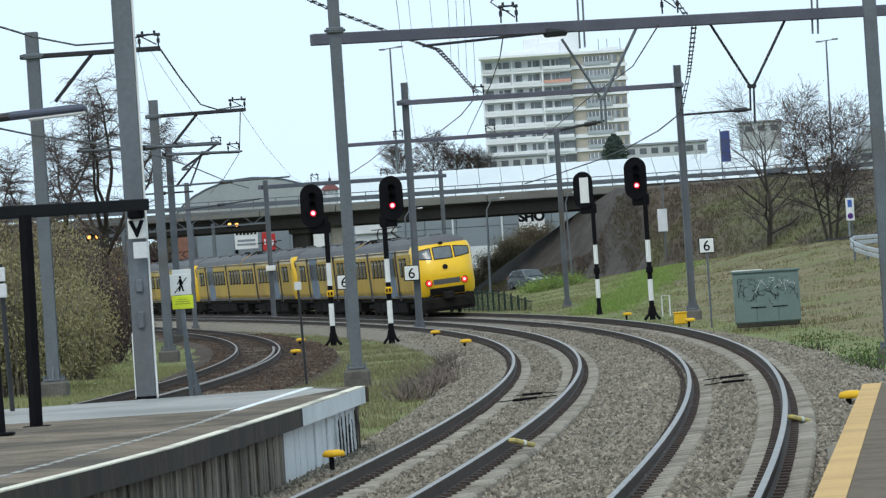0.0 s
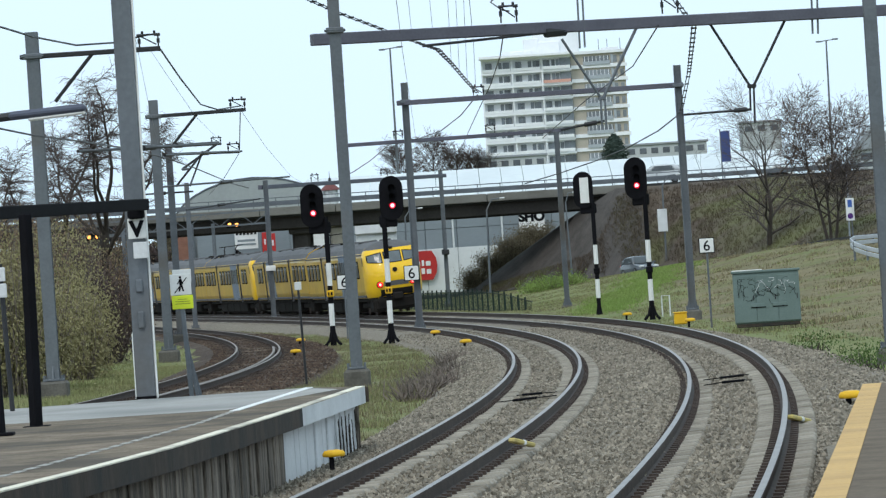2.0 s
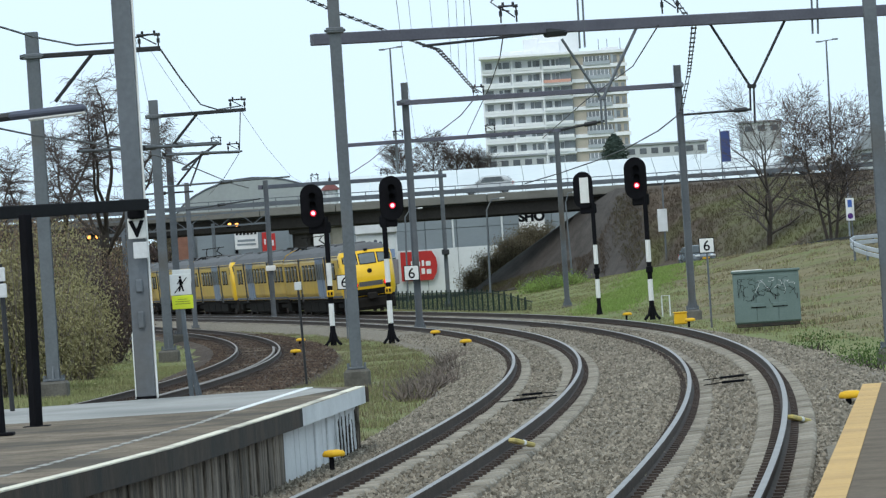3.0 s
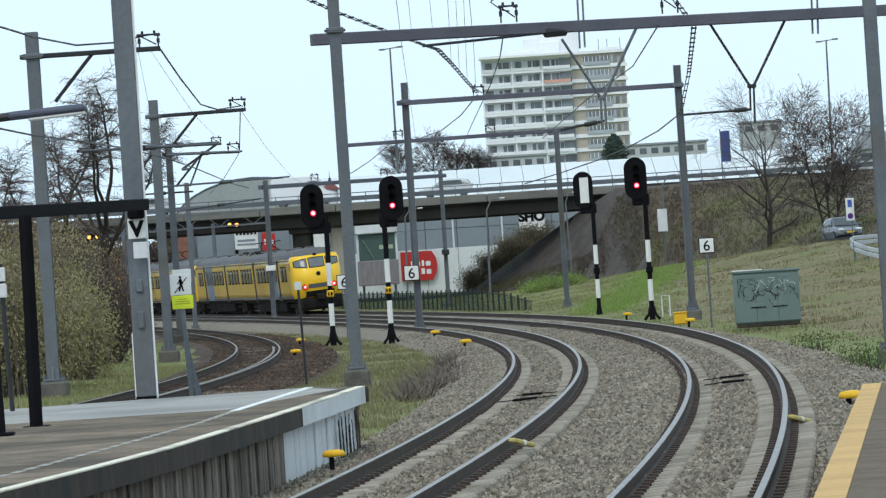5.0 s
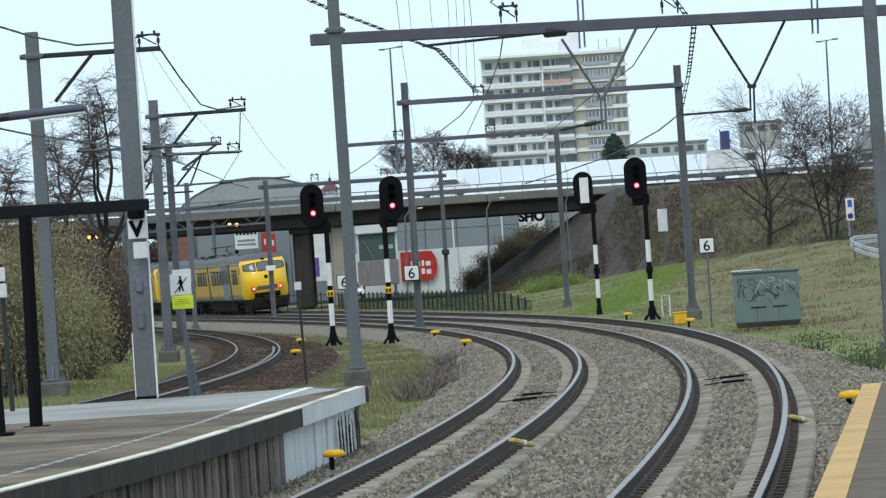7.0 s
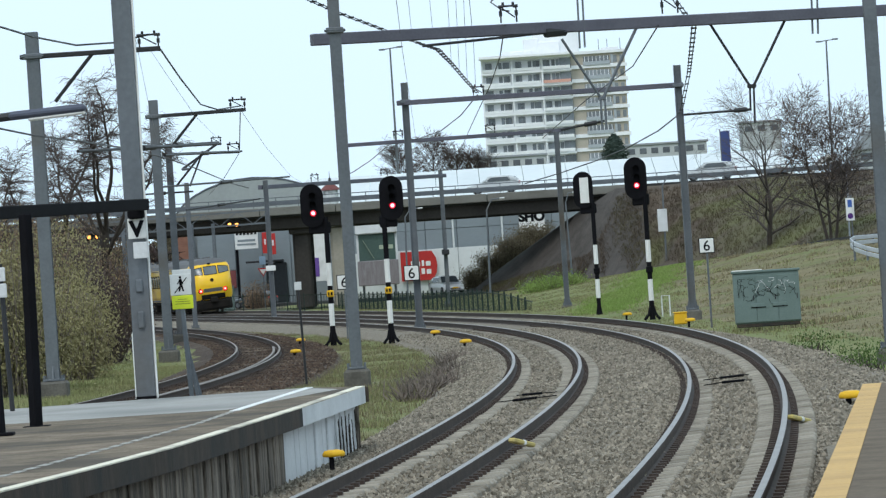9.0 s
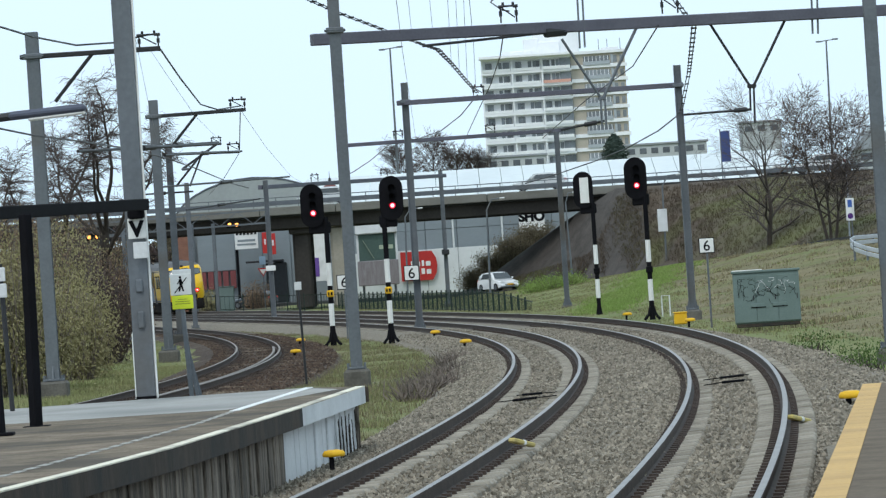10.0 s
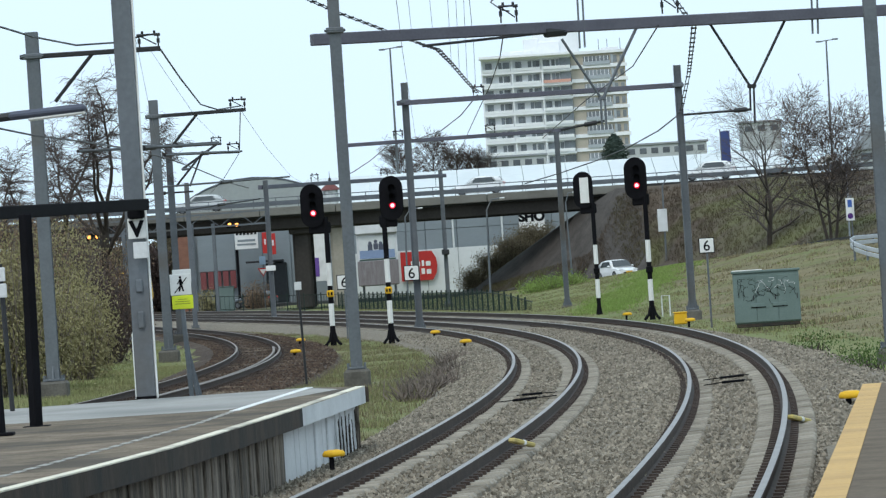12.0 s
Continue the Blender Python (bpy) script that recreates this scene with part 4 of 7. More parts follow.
def build_lineside():
    build_signal((-4.38, 171.78, -0.5), 6.1, 0.0, label="black oval signal head showing red on a banded post", head_at=-0.48, amber=True)
    build_signal((-2.12, 168.2, -0.5), 6.15, 0.0, label="black signal head showing red on a broad-footed banded post", head_at=0.32, amber=True)
    build_signal((8.06, 178.02, -0.4), 6.35, 0.0, label="tall black signal showing red on a banded post", head_at=-0.32)
    build_signal((6.85, 203.74, -0.4), 6.4, 0.0, lit=False, tripod=False, label="black oval signal board with a white plate", head_at=-0.38)
    build_speed_sign((8.83, 151.66, -0.4), 2.76, 0.52)
    build_speed_sign((-1.32, 181.2, -0.5), 2.55, 0.62, pole=False, label="square speed sign with a black figure 6 on a mast")
    build_speed_sign((-4.16, 186.76, -0.5), 2.35, 0.62)
    for p in ((-1.52, 56.14, -0.15), (-0.48, 164.62, -0.36), (0.52, 140.9, -0.36), (7.25, 182.4, -0.4), (8.38, 156.65, -0.4), (5.97, 67.87, -0.3), (-5.14, 151.17, -0.5), (-5.79, 176.99, -0.5)):
        build_marker(p, s=0.62 if p[1] < 60 else 0.82)
    bx = thing("relay_box", (8.37, 162.74, -0.4), "yellow steel junction box beside the track", "box")
    part("body", Solid().box((0, 0, 0.2), (0.46, 0.4, 0.4), ch=0.04), YELLOW, bx)
    part("lid", Solid().box((0, 0, 0.42), (0.5, 0.44, 0.05), ch=0.02), YELLOW, bx)
    fr = thing("pipe_frame", (8.94, 184.73, -0.4), "small pale pipe frame beside the track", "frame")
    part("pipe", Solid().pipe([(-0.16, 0, 0), (-0.16, 0, 0.85), (0.16, 0, 0.85), (0.16, 0, 0)], 0.03), WHITE_BOARD, fr)
    # clamped yellow block and cable joints on the rails
    for a, b in (((0.71, 57.9, -0.02), (0.99, 58.31, -0.12)), ((4.38, 59.01, 0.0), (4.7, 60.16, -0.12))):
        c = thing("rail_clamp", (0, 0, 0), "yellow and white clamp bar laid at a rail", "clamp", "rail clamps")
        part("bar", Solid().bar(a, b, 0.10, 0.06, ch=0.015), PALE_YELLOW, c)
        mid = Vector(a).lerp(Vector(b), 0.6)
        part("band", Solid().bar(tuple(Vector(a).lerp(Vector(b), 0.45)), tuple(Vector(a).lerp(Vector(b), 0.6)), 0.106, 0.066, ch=0.015), WHITE, c)
    for pts in ([(4.66, 83.86, -0.17), (4.98, 83.9, -0.15), (5.46, 84.77, -0.15), (5.78, 85.61, -0.17)], [(4.49, 80.72, -0.17), (4.84, 81.02, -0.15), (5.27, 81.49, -0.15), (5.58, 81.9, -0.17)], [(0.79, 81.35, -0.25), (1.07, 80.75, -0.22), (1.5, 80.84, -0.2), (1.88, 82.07, -0.22)], [(1.2, 84.66, -0.25), (1.3, 83.77, -0.22), (1.64, 83.39, -0.2), (1.94, 84.15, -0.22)]):
        c = thing("cable_bond", (0, 0, 0), "black cable bond lying across the sleepers", "cable", "cable bonds")
        part("cable", Solid().pipe(pts, 0.010), BLACK, c)
        part("sleeve", Solid().tube(pts[1], pts[2], 0.024), BLACK, c)
    # graffitied equipment cabinet
    cb = thing("equipment_cabinet", (10.7, 151.2, -0.45), "grey-green steel trackside cabinet with scrawled graffiti and a pale lid", "cabinet", rz=-3)
    green = material("grey_green_paint", (0.16, 0.215, 0.205), (0.115, 0.16, 0.15), 0.6, scale=1.6, fine=20, bump=0.1, dirt=(0.15, 0.19, 0.18), dirt_at=0.6)
    part("plinth", Solid().box((0, 0, 0.06), (2.1, 0.75, 0.16), ch=0.02), EDGE_CONC, cb)
    part("body", Solid().box((0, 0, 0.95), (2.2, 0.8, 1.7), ch=0.03), green, cb)
    part("roof", Solid().box((0.0, 0, 1.83), (2.3, 0.9, 0.08), ch=0.02), green, cb)
    part("pale_lid", Solid().box((-0.62, -0.1, 1.885), (1.0, 0.7, 0.03), ch=0.01), WHITE, cb)
    for x in (-0.73, 0.0, 0.73):
        d = part("door", Solid().box((x, -0.41, 0.92), (0.71, 0.03, 1.55), ch=0.012), green, cb)
        part("handle", Solid().box((x + 0.28, -0.44, 0.95), (0.03, 0.03, 0.16), ch=0.008), DARK_STEEL, d)
    for x in (-0.3, 0.42):
        part("louvre", Solid().box((x, -0.44, 0.72), (0.5, 0.04, 0.1), ch=0.012).box((x, -0.45, 0.665), (0.5, 0.03, 0.02)), green, cb)
        part("louvre_slot", Solid().box((x, -0.435, 0.64), (0.5, 0.025, 0.035)), BLACK, cb)
    rnd = random.Random(5)
    for k in range(33):
        x, z = -0.95 + (k % 11) * 0.17, 1.55 - (k // 11) * 0.27 + rnd.uniform(-0.06, 0.06)
        pts, a = [(x, -0.431, z)], rnd.uniform(0, 6.28)
        for _ in range(9):
            a += rnd.uniform(-1.1, 1.1)
            x = min(0.95, max(-0.95, x + 0.055 * math.cos(a)))
            z = min(1.6, max(0.5, z + 0.065 * math.sin(a)))
            pts.append((x, -0.431, z))
        part("graffiti_stroke", Solid().pipe(pts, 0.007, n=4), WHITE_BOARD if 3 < k < 11 else BLACK, cb)


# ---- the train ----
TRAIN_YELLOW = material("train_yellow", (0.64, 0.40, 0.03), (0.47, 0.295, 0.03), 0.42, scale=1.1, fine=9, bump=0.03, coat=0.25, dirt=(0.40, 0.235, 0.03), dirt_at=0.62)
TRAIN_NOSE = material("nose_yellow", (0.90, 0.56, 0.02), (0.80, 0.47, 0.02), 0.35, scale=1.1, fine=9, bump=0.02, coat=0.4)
TRAIN_BLUE = material("train_blue_grey", (0.19, 0.235, 0.30), (0.12, 0.155, 0.21), 0.5, scale=1.1, fine=9, bump=0.03)
TRAIN_ROOF = material("train_roof", (0.135, 0.135, 0.14), (0.085, 0.085, 0.088), 0.8, scale=0.8, fine=8, bump=0.15)
TRAIN_UNDER = material("train_underframe", (0.028, 0.025, 0.023), (0.014, 0.013, 0.012), 0.9, scale=2, fine=20, bump=0.3, gloss=0.06)
TRAIN_GLASS = material("dark_glass", (0.03, 0.035, 0.04), (0.02, 0.022, 0.025), 0.3, scale=1, fine=4, bump=0)
GREY_GLASS = material("cab_glass", (0.16, 0.18, 0.19), (0.11, 0.125, 0.135), 0.1, scale=1, fine=4, bump=0)
TAIL = glowing("tail_lamp", (1.0, 0.015, 0.015), 1.8)
TAIL_CORE = glowing("tail_lamp_core", (1.0, 0.35, 0.32), 2.6)


def body_ring(y, w=1.0, h=1.0, dz=0.0):
    """Half-section of the car body, as a closed ring at y; w and h shrink it towards the nose."""
    pts = [(1.30, 0.92), (1.42, 1.25), (1.42, 2.95), (1.36, 3.16), (1.18, 3.40), (0.8, 3.58), (0.4, 3.66)]
    ring = [(x * w, y, 0.92 + (z - 0.92) * h + dz) for x, z in pts]
    return ring + [(-x, yy, z) for x, yy, z in reversed(ring)]


def build_car(cab_sign, label):
    """One car, 23.2 m long, the rail top at z = 0; cab_sign -1: the cab at its -y end, +1 at its +y end."""
    car = thing("train_car", (0, 0, 0), label, "train car", "cars of the yellow train")
    e = cab_sign
    half = 11.6
    nose = half - 1.2

    def end(y):
        return e * y
    rings = [body_ring(end(-half)), body_ring(end(nose))]
    s = Solid().loft(rings if e > 0 else rings[::-1])
    for k in range(len(s.f)):
        n = [Vector(s.v[i]) for i in s.f[k]]
        if sum(p.z for p in n) / len(n) > 3.12:
            s.mi[k] = 1
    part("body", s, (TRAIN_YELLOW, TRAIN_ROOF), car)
    # the rounded cab: level outlines that bulge at the waist and lean back over the windscreen
    levels = [(0.92, 1.32, 1.04), (1.1, 1.40, 1.16), (1.35, 1.42, 1.27), (1.7, 1.42, 1.36), (2.05, 1.42, 1.37), (2.3, 1.42, 1.30), (2.5, 1.42, 1.20), (2.75, 1.42, 1.07), (2.95, 1.42, 0.95), (3.1, 1.39, 0.85), (3.2, 1.34, 0.78), (3.28, 1.28, 0.74), (3.40, 1.16, 0.60), (3.52, 0.95, 0.42), (3.60, 0.74, 0.26), (3.66, 0.40, 0.08)]

    def shape(z):
        for (z0, w0, d0), (z1, w1, d1) in zip(levels, levels[1:]):
            if z <= z1:
                f = (z - z0) / (z1 - z0)
                return w0 + (w1 - w0) * f, d0 + (d1 - d0) * f
        return levels[-1][1:]

    def face(x, z, out=0.0):
        """A place on the cab's face, out metres before it."""
        w, d = shape(z)
        k = min(1.0, abs(x) / w)
        return (x, e * (nose + d * (1 - k ** 3) ** (1 / 3) + out), z)

    def patch(x0, x1, low_edge, top_edge, out, n=6, m=4):
        """A curved pane that follows the face."""
        p = Solid()
        rows = []
        for j in range(m + 1):
            row = []
            for i in range(n + 1):
                x = x0 + (x1 - x0) * i / n
                z = low_edge(x) + (top_edge(x) - low_edge(x)) * j / m
                row.append(face(x, z, out))
            rows.append(row)
        back = [[(x, y - e * 0.05, z) for x, y, z in row] for row in rows]
        return p.loft(rows, closed=False).loft(back[::-1], closed=False)
    rings = []
    for z, w, d in levels:
        ring = []
        for i in range(25):
            a = math.pi * i / 24
            c, q = math.cos(a), math.sin(a)
            ring.append((-w * math.copysign(abs(c) ** (2 / 3), c), e * (nose + d * q ** (2 / 3)), z))
        rings.append(ring)
    cab = Solid().loft(rings if e < 0 else rings[::-1], closed=False)
    for k, f in enumerate(cab.f):
        if sum(cab.v[i][2] for i in f) / 4 > 3.29:
            cab.mi[k] = 1
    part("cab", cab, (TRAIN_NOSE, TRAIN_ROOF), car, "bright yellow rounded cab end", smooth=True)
    tip = half + 0.1

    def sill(x):
        return 2.55 + 0.07 * abs(x) ** 2

    def brow(x):
        return 3.15 - 0.08 * abs(x) ** 2
    for x0, x1 in ((-1.27, -0.52), (-0.45, 0.45), (0.52, 1.27)):
        part("window_rim", patch(x0, x1, sill, brow, 0.008), TRAIN_UNDER, car)
        part("windscreen", patch(x0 + 0.045, x1 - 0.045, lambda x: sill(x) + 0.045, lambda x: brow(x) - 0.045, 0.018), GREY_GLASS, car)
    part("grille", patch(-0.62, 0.62, lambda x: 1.42, lambda x: 1.66, 0.012), TRAIN_ROOF, car, "grey ventilation grille")
    part("apron", patch(-0.80, 0.80, lambda x: 0.94, lambda x: 1.27, 0.02), TRAIN_UNDER, car, "black coupling apron")
    part("lamp_boss", Solid().tube(face(0, 2.2, -0.1), face(0, 2.2, 0.05), 0.12, n=14), TRAIN_UNDER, car)
    part("horn", Solid().box((0, e * (nose + 0.72), 3.30), (0.2, 0.2, 0.12), ch=0.03), TRAIN_UNDER, car)
    for x in (-0.82, 0.82):
        part("lamp_rim", Solid().tube(face(x, 1.53, -0.1), face(x, 1.53, 0.05), 0.165, n=16), TRAIN_UNDER, car)
        part("tail_lamp", Solid().tube(face(x, 1.53, 0.0), face(x, 1.53, 0.065), 0.125, n=16), TAIL if e < 0 else GREY_GLASS, car, "glowing red tail lamp" if e < 0 else "")
        part("bulb", Solid().tube(face(x, 1.53, 0.0), face(x, 1.53, 0.075), 0.06, n=12), TAIL_CORE if e < 0 else GREY_GLASS, car)
        part("buffer", Solid().tube((x * 1.05, e * (tip - 0.35), 0.80), (x * 1.05, e * (tip + 0.1), 0.80), 0.1, n=12).tube((x * 1.05, e * (tip + 0.08), 0.80), (x * 1.05, e * (tip + 0.12), 0.80), 0.17, n=14), TRAIN_UNDER, car)
        part("side_vent", Solid().box((x * 1.73, e * (nose + 0.15), 2.75), (0.03, 0.16, 0.42), ch=0.012), TRAIN_ROOF, car)
    part("coupler", Solid().box((0, e * (tip - 0.1), 0.90), (0.5, 0.6, 0.36), ch=0.06), TRAIN_UNDER, car)
    part("skirt", Solid().box((0, e * (tip - 0.75), 0.56), (2.3, 1.1, 0.6), ch=0.1), TRAIN_UNDER, car)
    # sides: windows, doors, gutters
    for side in (-1, 1):
        x = side * 1.425
        for dy, w in ((3.3, 1.5),):
            for k in (-1, 1):
                leaf = part("door", Solid().box((x, end(dy + k * w / 4), 2.0), (0.05, w / 2 - 0.03, 2.05), ch=0.012), TRAIN_BLUE, car, "blue-grey door leaf")
                part("door_window", Solid().box((x + side * 0.012, end(dy + k * w / 4), 2.4), (0.05, w / 2 - 0.26, 0.85), ch=0.02), TRAIN_GLASS, leaf)
            part("blue_panel", Solid().box((x - side * 0.012, end(dy), 2.05), (0.04, w + 1.5, 2.2), ch=0.01), TRAIN_BLUE, car, "blue-grey body panel")
            for k in (-1, 1):
                part("window", Solid().box((x + side * 0.01, end(dy + k * (w / 2 + 0.5)), 2.4), (0.04, 0.75, 0.9), ch=0.05), TRAIN_GLASS, car)
        for dy in (5.7, -4.9):
            recess = part("door", Solid().box((x, end(dy), 2.0), (0.055, 0.34, 2.25), ch=0.01), TRAIN_UNDER, car, "dark recessed door")
            part("door_rim", Solid().box((x - side * 0.005, end(dy), 2.0), (0.06, 0.46, 2.32), ch=0.01), TRAIN_ROOF, recess)
        for wy in (-10.6, -9.25, -7.9, -6.55, -3.2, -1.85, -0.5, 0.85, 7.3, 8.6):
            part("window_frame", Solid().box((x, end(wy), 2.36), (0.035, 0.94, 0.88), ch=0.015), TRAIN_UNDER, car)
            part("window", Solid().box((x + side * 0.008, end(wy), 2.36), (0.04, 0.82, 0.76), ch=0.05), TRAIN_GLASS, car)
            part("window_bar", Solid().box((x + side * 0.012, end(wy), 2.62), (0.04, 0.82, 0.03)), WHITE_BOARD, car)
        part("gutter", Solid().box((x * 0.995, end(-0.55), 3.1), (0.05, 22.0, 0.05)), TRAIN_ROOF, car)
        part("sill", Solid().box((x * 0.985, end(-0.55), 1.02), (0.06, 22.0, 0.12), ch=0.02), TRAIN_ROOF, car)
    part("gangway", Solid().box((0, end(-half - 0.25), 2.1), (1.5, 0.5, 2.3), ch=0.08), TRAIN_UNDER, car)
    # roof gear
    for k in range(7):
        part("roof_vent", Solid().box((0.35 * (-1) ** k, end(-9.5 + k * 2.8), 3.68), (0.5, 0.8, 0.12), ch=0.04), TRAIN_ROOF, car)
    part("roof_cable", Solid().pipe([(-0.9, end(-half + 0.2), 3.1), (-0.85, end(-half + 0.35), 3.5), (-0.5, end(-half + 1.4), 3.75), (-0.4, end(-half + 4.4), 3.75)], 0.05), TRAIN_UNDER, car)
    if e < 0:
        pan = Solid()
        b = end(-8.0)
        for sx in (-0.5, 0.5):
            pan.tube((sx, b - 1.0, 3.78), (sx * 0.7, b + 0.3, 4.05), 0.035)
            pan.tube((sx * 0.7, b + 0.3, 4.05), (sx * 0.8, b - 0.7, 4.25), 0.03)
        pan.bar((-0.75, b - 0.7, 4.27), (0.75, b - 0.7, 4.27), 0.09, 0.05)
        pan.box((0, b, 3.72), (1.3, 2.2, 0.1), ch=0.02)
        for sx in (-0.55, 0.55):
            for sy in (-0.9, 0.9):
                pan.tube((sx, b + sy, 3.55), (sx, b + sy, 3.78), 0.07)
        part("pantograph", pan, TRAIN_UNDER, car, "folded dark pantograph")
    # running gear
    part("underframe", Solid().box((0, 0, 0.82), (2.5, 22.4, 0.22), ch=0.04), TRAIN_UNDER, car)
    # equipment boxes, enlarged to close off light and keep the underside in shade
    for k, (y0, w) in enumerate(((-4.4, 3.2), (-1.2, 2.8), (1.9, 3.0), (5.0, 2.8), (-10.7, 1.4))):
        part("equipment_box", Solid().box((0, y0, 0.48), (2.45, w, 0.56), ch=0.05), TRAIN_UNDER, car)
    for y0 in (-8.0, 8.0):
        bogie = part("bogie", Solid().box((-1.0, y0, 0.52), (0.16, 3.3, 0.26), ch=0.04).box((1.0, y0, 0.52), (0.16, 3.3, 0.26), ch=0.04).box((0, y0, 0.56), (2.0, 0.5, 0.24), ch=0.04), TRAIN_UNDER, car)
        for dy in (-1.25, 1.25):
            w = Solid()
            for x in (-0.7525, 0.7525):
                w.tube((x - 0.065, y0 + dy, 0.46), (x + 0.065, y0 + dy, 0.46), 0.46, n=20)
            w.tube((-0.75, y0 + dy, 0.46), (0.75, y0 + dy, 0.46), 0.08, n=8)
            part("wheelset", w, RAIL_SIDE, bogie)
    return car


def car_pose(s):
    """A car's pose with its middle at arc length s of the outer track."""
    a, b = Vector(on(MAIN, s - 8.0)), Vector(on(MAIN, s + 8.0))
    mid = (a + b) / 2
    th = math.atan2(b.x - a.x, b.y - a.y)
    return Matrix.Translation(mid) @ Euler((0, -math.atan2(CANT_B, 1.5), -th)).to_matrix().to_4x4()


TRAIN_RUN = ((0.0, 151.7), (1.0, 160.6), (2.0, 169.86), (3.0, 179.2), (4.0, 188.9), (4.8, 196.8), (5.5, 204.2), (6.0, 209.7), (7.0, 221.1), (8.0, 233.8), (8.8, 244.8), (9.5, 254.85), (10.5, 271.0), (11.0, 278.6), (12.0, 294.0))


def tail_at(t):
    for (t0, s0), (t1, s1) in zip(TRAIN_RUN, TRAIN_RUN[1:]):
        if t <= t1:
            return s0 + (s1 - s0) * (t - t0) / (t1 - t0)
    return TRAIN_RUN[-1][1]


# ---- the viaduct and what lies behind it ----
DECK_CONC = material("viaduct_concrete", (0.21, 0.205, 0.185), (0.14, 0.135, 0.122), 0.9, scale=0.5, fine=5, bump=0.3, stretch=(1, 1, 2.5), dirt=(0.10, 0.095, 0.085), dirt_at=0.6)
PALE_CONC = material("pale_concrete", (0.36, 0.33, 0.28), (0.27, 0.25, 0.21), 0.9, scale=0.6, fine=5, bump=0.2)
# near-black colour puts the shade under the deck into girders and pillars
SHADED_GIRDER = material("shaded_girder_concrete", (0.058, 0.052, 0.048), (0.034, 0.031, 0.029), 0.9, scale=0.5, fine=5, bump=0.3)
CLADDING = material("grey_cladding", (0.235, 0.27, 0.29), (0.20, 0.23, 0.25), 0.6, 0.1, scale=0.4, fine=4, bump=0.05, stretch=(1, 1, 3))
WHITE_WALL = material("white_wall", (0.66, 0.68, 0.68), (0.56, 0.58, 0.58), 0.7, scale=0.3, fine=3, bump=0.05)
ROOF_WHITE = material("white_hall_roof", (0.66, 0.70, 0.71), (0.56, 0.60, 0.61), 0.5, scale=0.12, fine=1.2, bump=0.05)
ASPHALT = material("asphalt", (0.055, 0.055, 0.056), (0.04, 0.04, 0.041), 0.9, scale=1, fine=20, bump=0.3)
RED_PAINT = material("red_paint", (0.50, 0.035, 0.03), (0.40, 0.03, 0.028), 0.6, scale=1, fine=6, bump=0.05)
# glass of far windows, its colour lightened for distance haze
GLASS = material("hazed_window_glass", (0.17, 0.185, 0.205), (0.09, 0.10, 0.115), 0.12, scale=0.6, fine=3, bump=0, island=0.35)


def build_viaduct():
    v = thing("viaduct", (0, 0, 0), "concrete road viaduct with steel railing on pillars coloured dark for shade", "bridge")
    x0, x1, y0, y1 = -150.0, 15.5, BRIDGE_Y, 366.0
    n = 28
    for k in range(n):
        a, b = x0 + (x1 - x0) * k / n, x0 + (x1 - x0) * (k + 1) / n
        part("edge_panel", Solid().box(((a + b) / 2, y0, 7.31), (b - a - 0.04, 0.45, 0.64), ch=0.04), DECK_CONC, v)
    part("deck", Solid().box(((x0 + x1) / 2, (y0 + y1) / 2 + 0.3, 7.2), (x1 - x0, y1 - y0, 0.7)), ASPHALT, v)
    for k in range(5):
        part("girder", Solid().box(((x0 + x1) / 2, y0 + 1.2 + k * 3.0, 6.45), (x1 - x0, 0.9, 1.05), ch=0.05), SHADED_GIRDER, v)
    part("soffit", Solid().box(((x0 + x1) / 2, (y0 + y1) / 2, 6.9), (x1 - x0, y1 - y0 - 1, 0.1)), SHADED_GIRDER, v)
    part("far_parapet", Solid().box(((x0 + x1) / 2, y1, 7.5), (x1 - x0, 0.4, 0.5), ch=0.04), DECK_CONC, v)
    rail = Solid()
    for z in (7.85, 8.1, 8.38):
        rail.bar((x0, y0 + 0.05, z), (x1 + 30, y0 + 0.05, z), 0.06, 0.07)
    part("handrail", rail, GALV, v)
    for k in range(76):
        x = -60 + k * 1.75
        part("rail_post", Solid().box((x, y0 + 0.05, 8.0), (0.06, 0.06, 0.8)), GALV, v)
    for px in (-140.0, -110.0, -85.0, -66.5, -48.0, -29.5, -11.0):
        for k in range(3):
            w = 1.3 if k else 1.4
            part("pillar", Solid().box((px, y0 + 2.4 + k * 4.6, 2.75), (w, 1.3, 6.4), ch=0.2), SHADED_GIRDER, v)
        part("crosshead", Solid().box((px, 359.5, 5.75), (1.9, 12.5, 0.55), ch=0.08), SHADED_GIRDER, v)
    part("pillar", Solid().box((-8.05, y0 + 2.2, 2.75), (1.4, 1.3, 6.4), ch=0.2), PALE_CONC, v, "pale concrete pillar")
    part("abutment", Solid().box((14.6, 359.0, 3.8), (2.6, 13.5, 6.3), ch=0.1), DECK_CONC, v)
    # crash barrier along the carriageway
    b = Solid().bar((x0, y0 + 1.2, 7.95), (x1 + 40, y0 + 1.2, 7.95), 0.08, 0.3, ch=0.02)
    part("crash_barrier", b, GALV, v)


BRIGHT_GALV = material("bright_galvanised", (0.55, 0.57, 0.60), (0.42, 0.44, 0.47), 0.5, 0.3, scale=1, fine=9, bump=0.05)


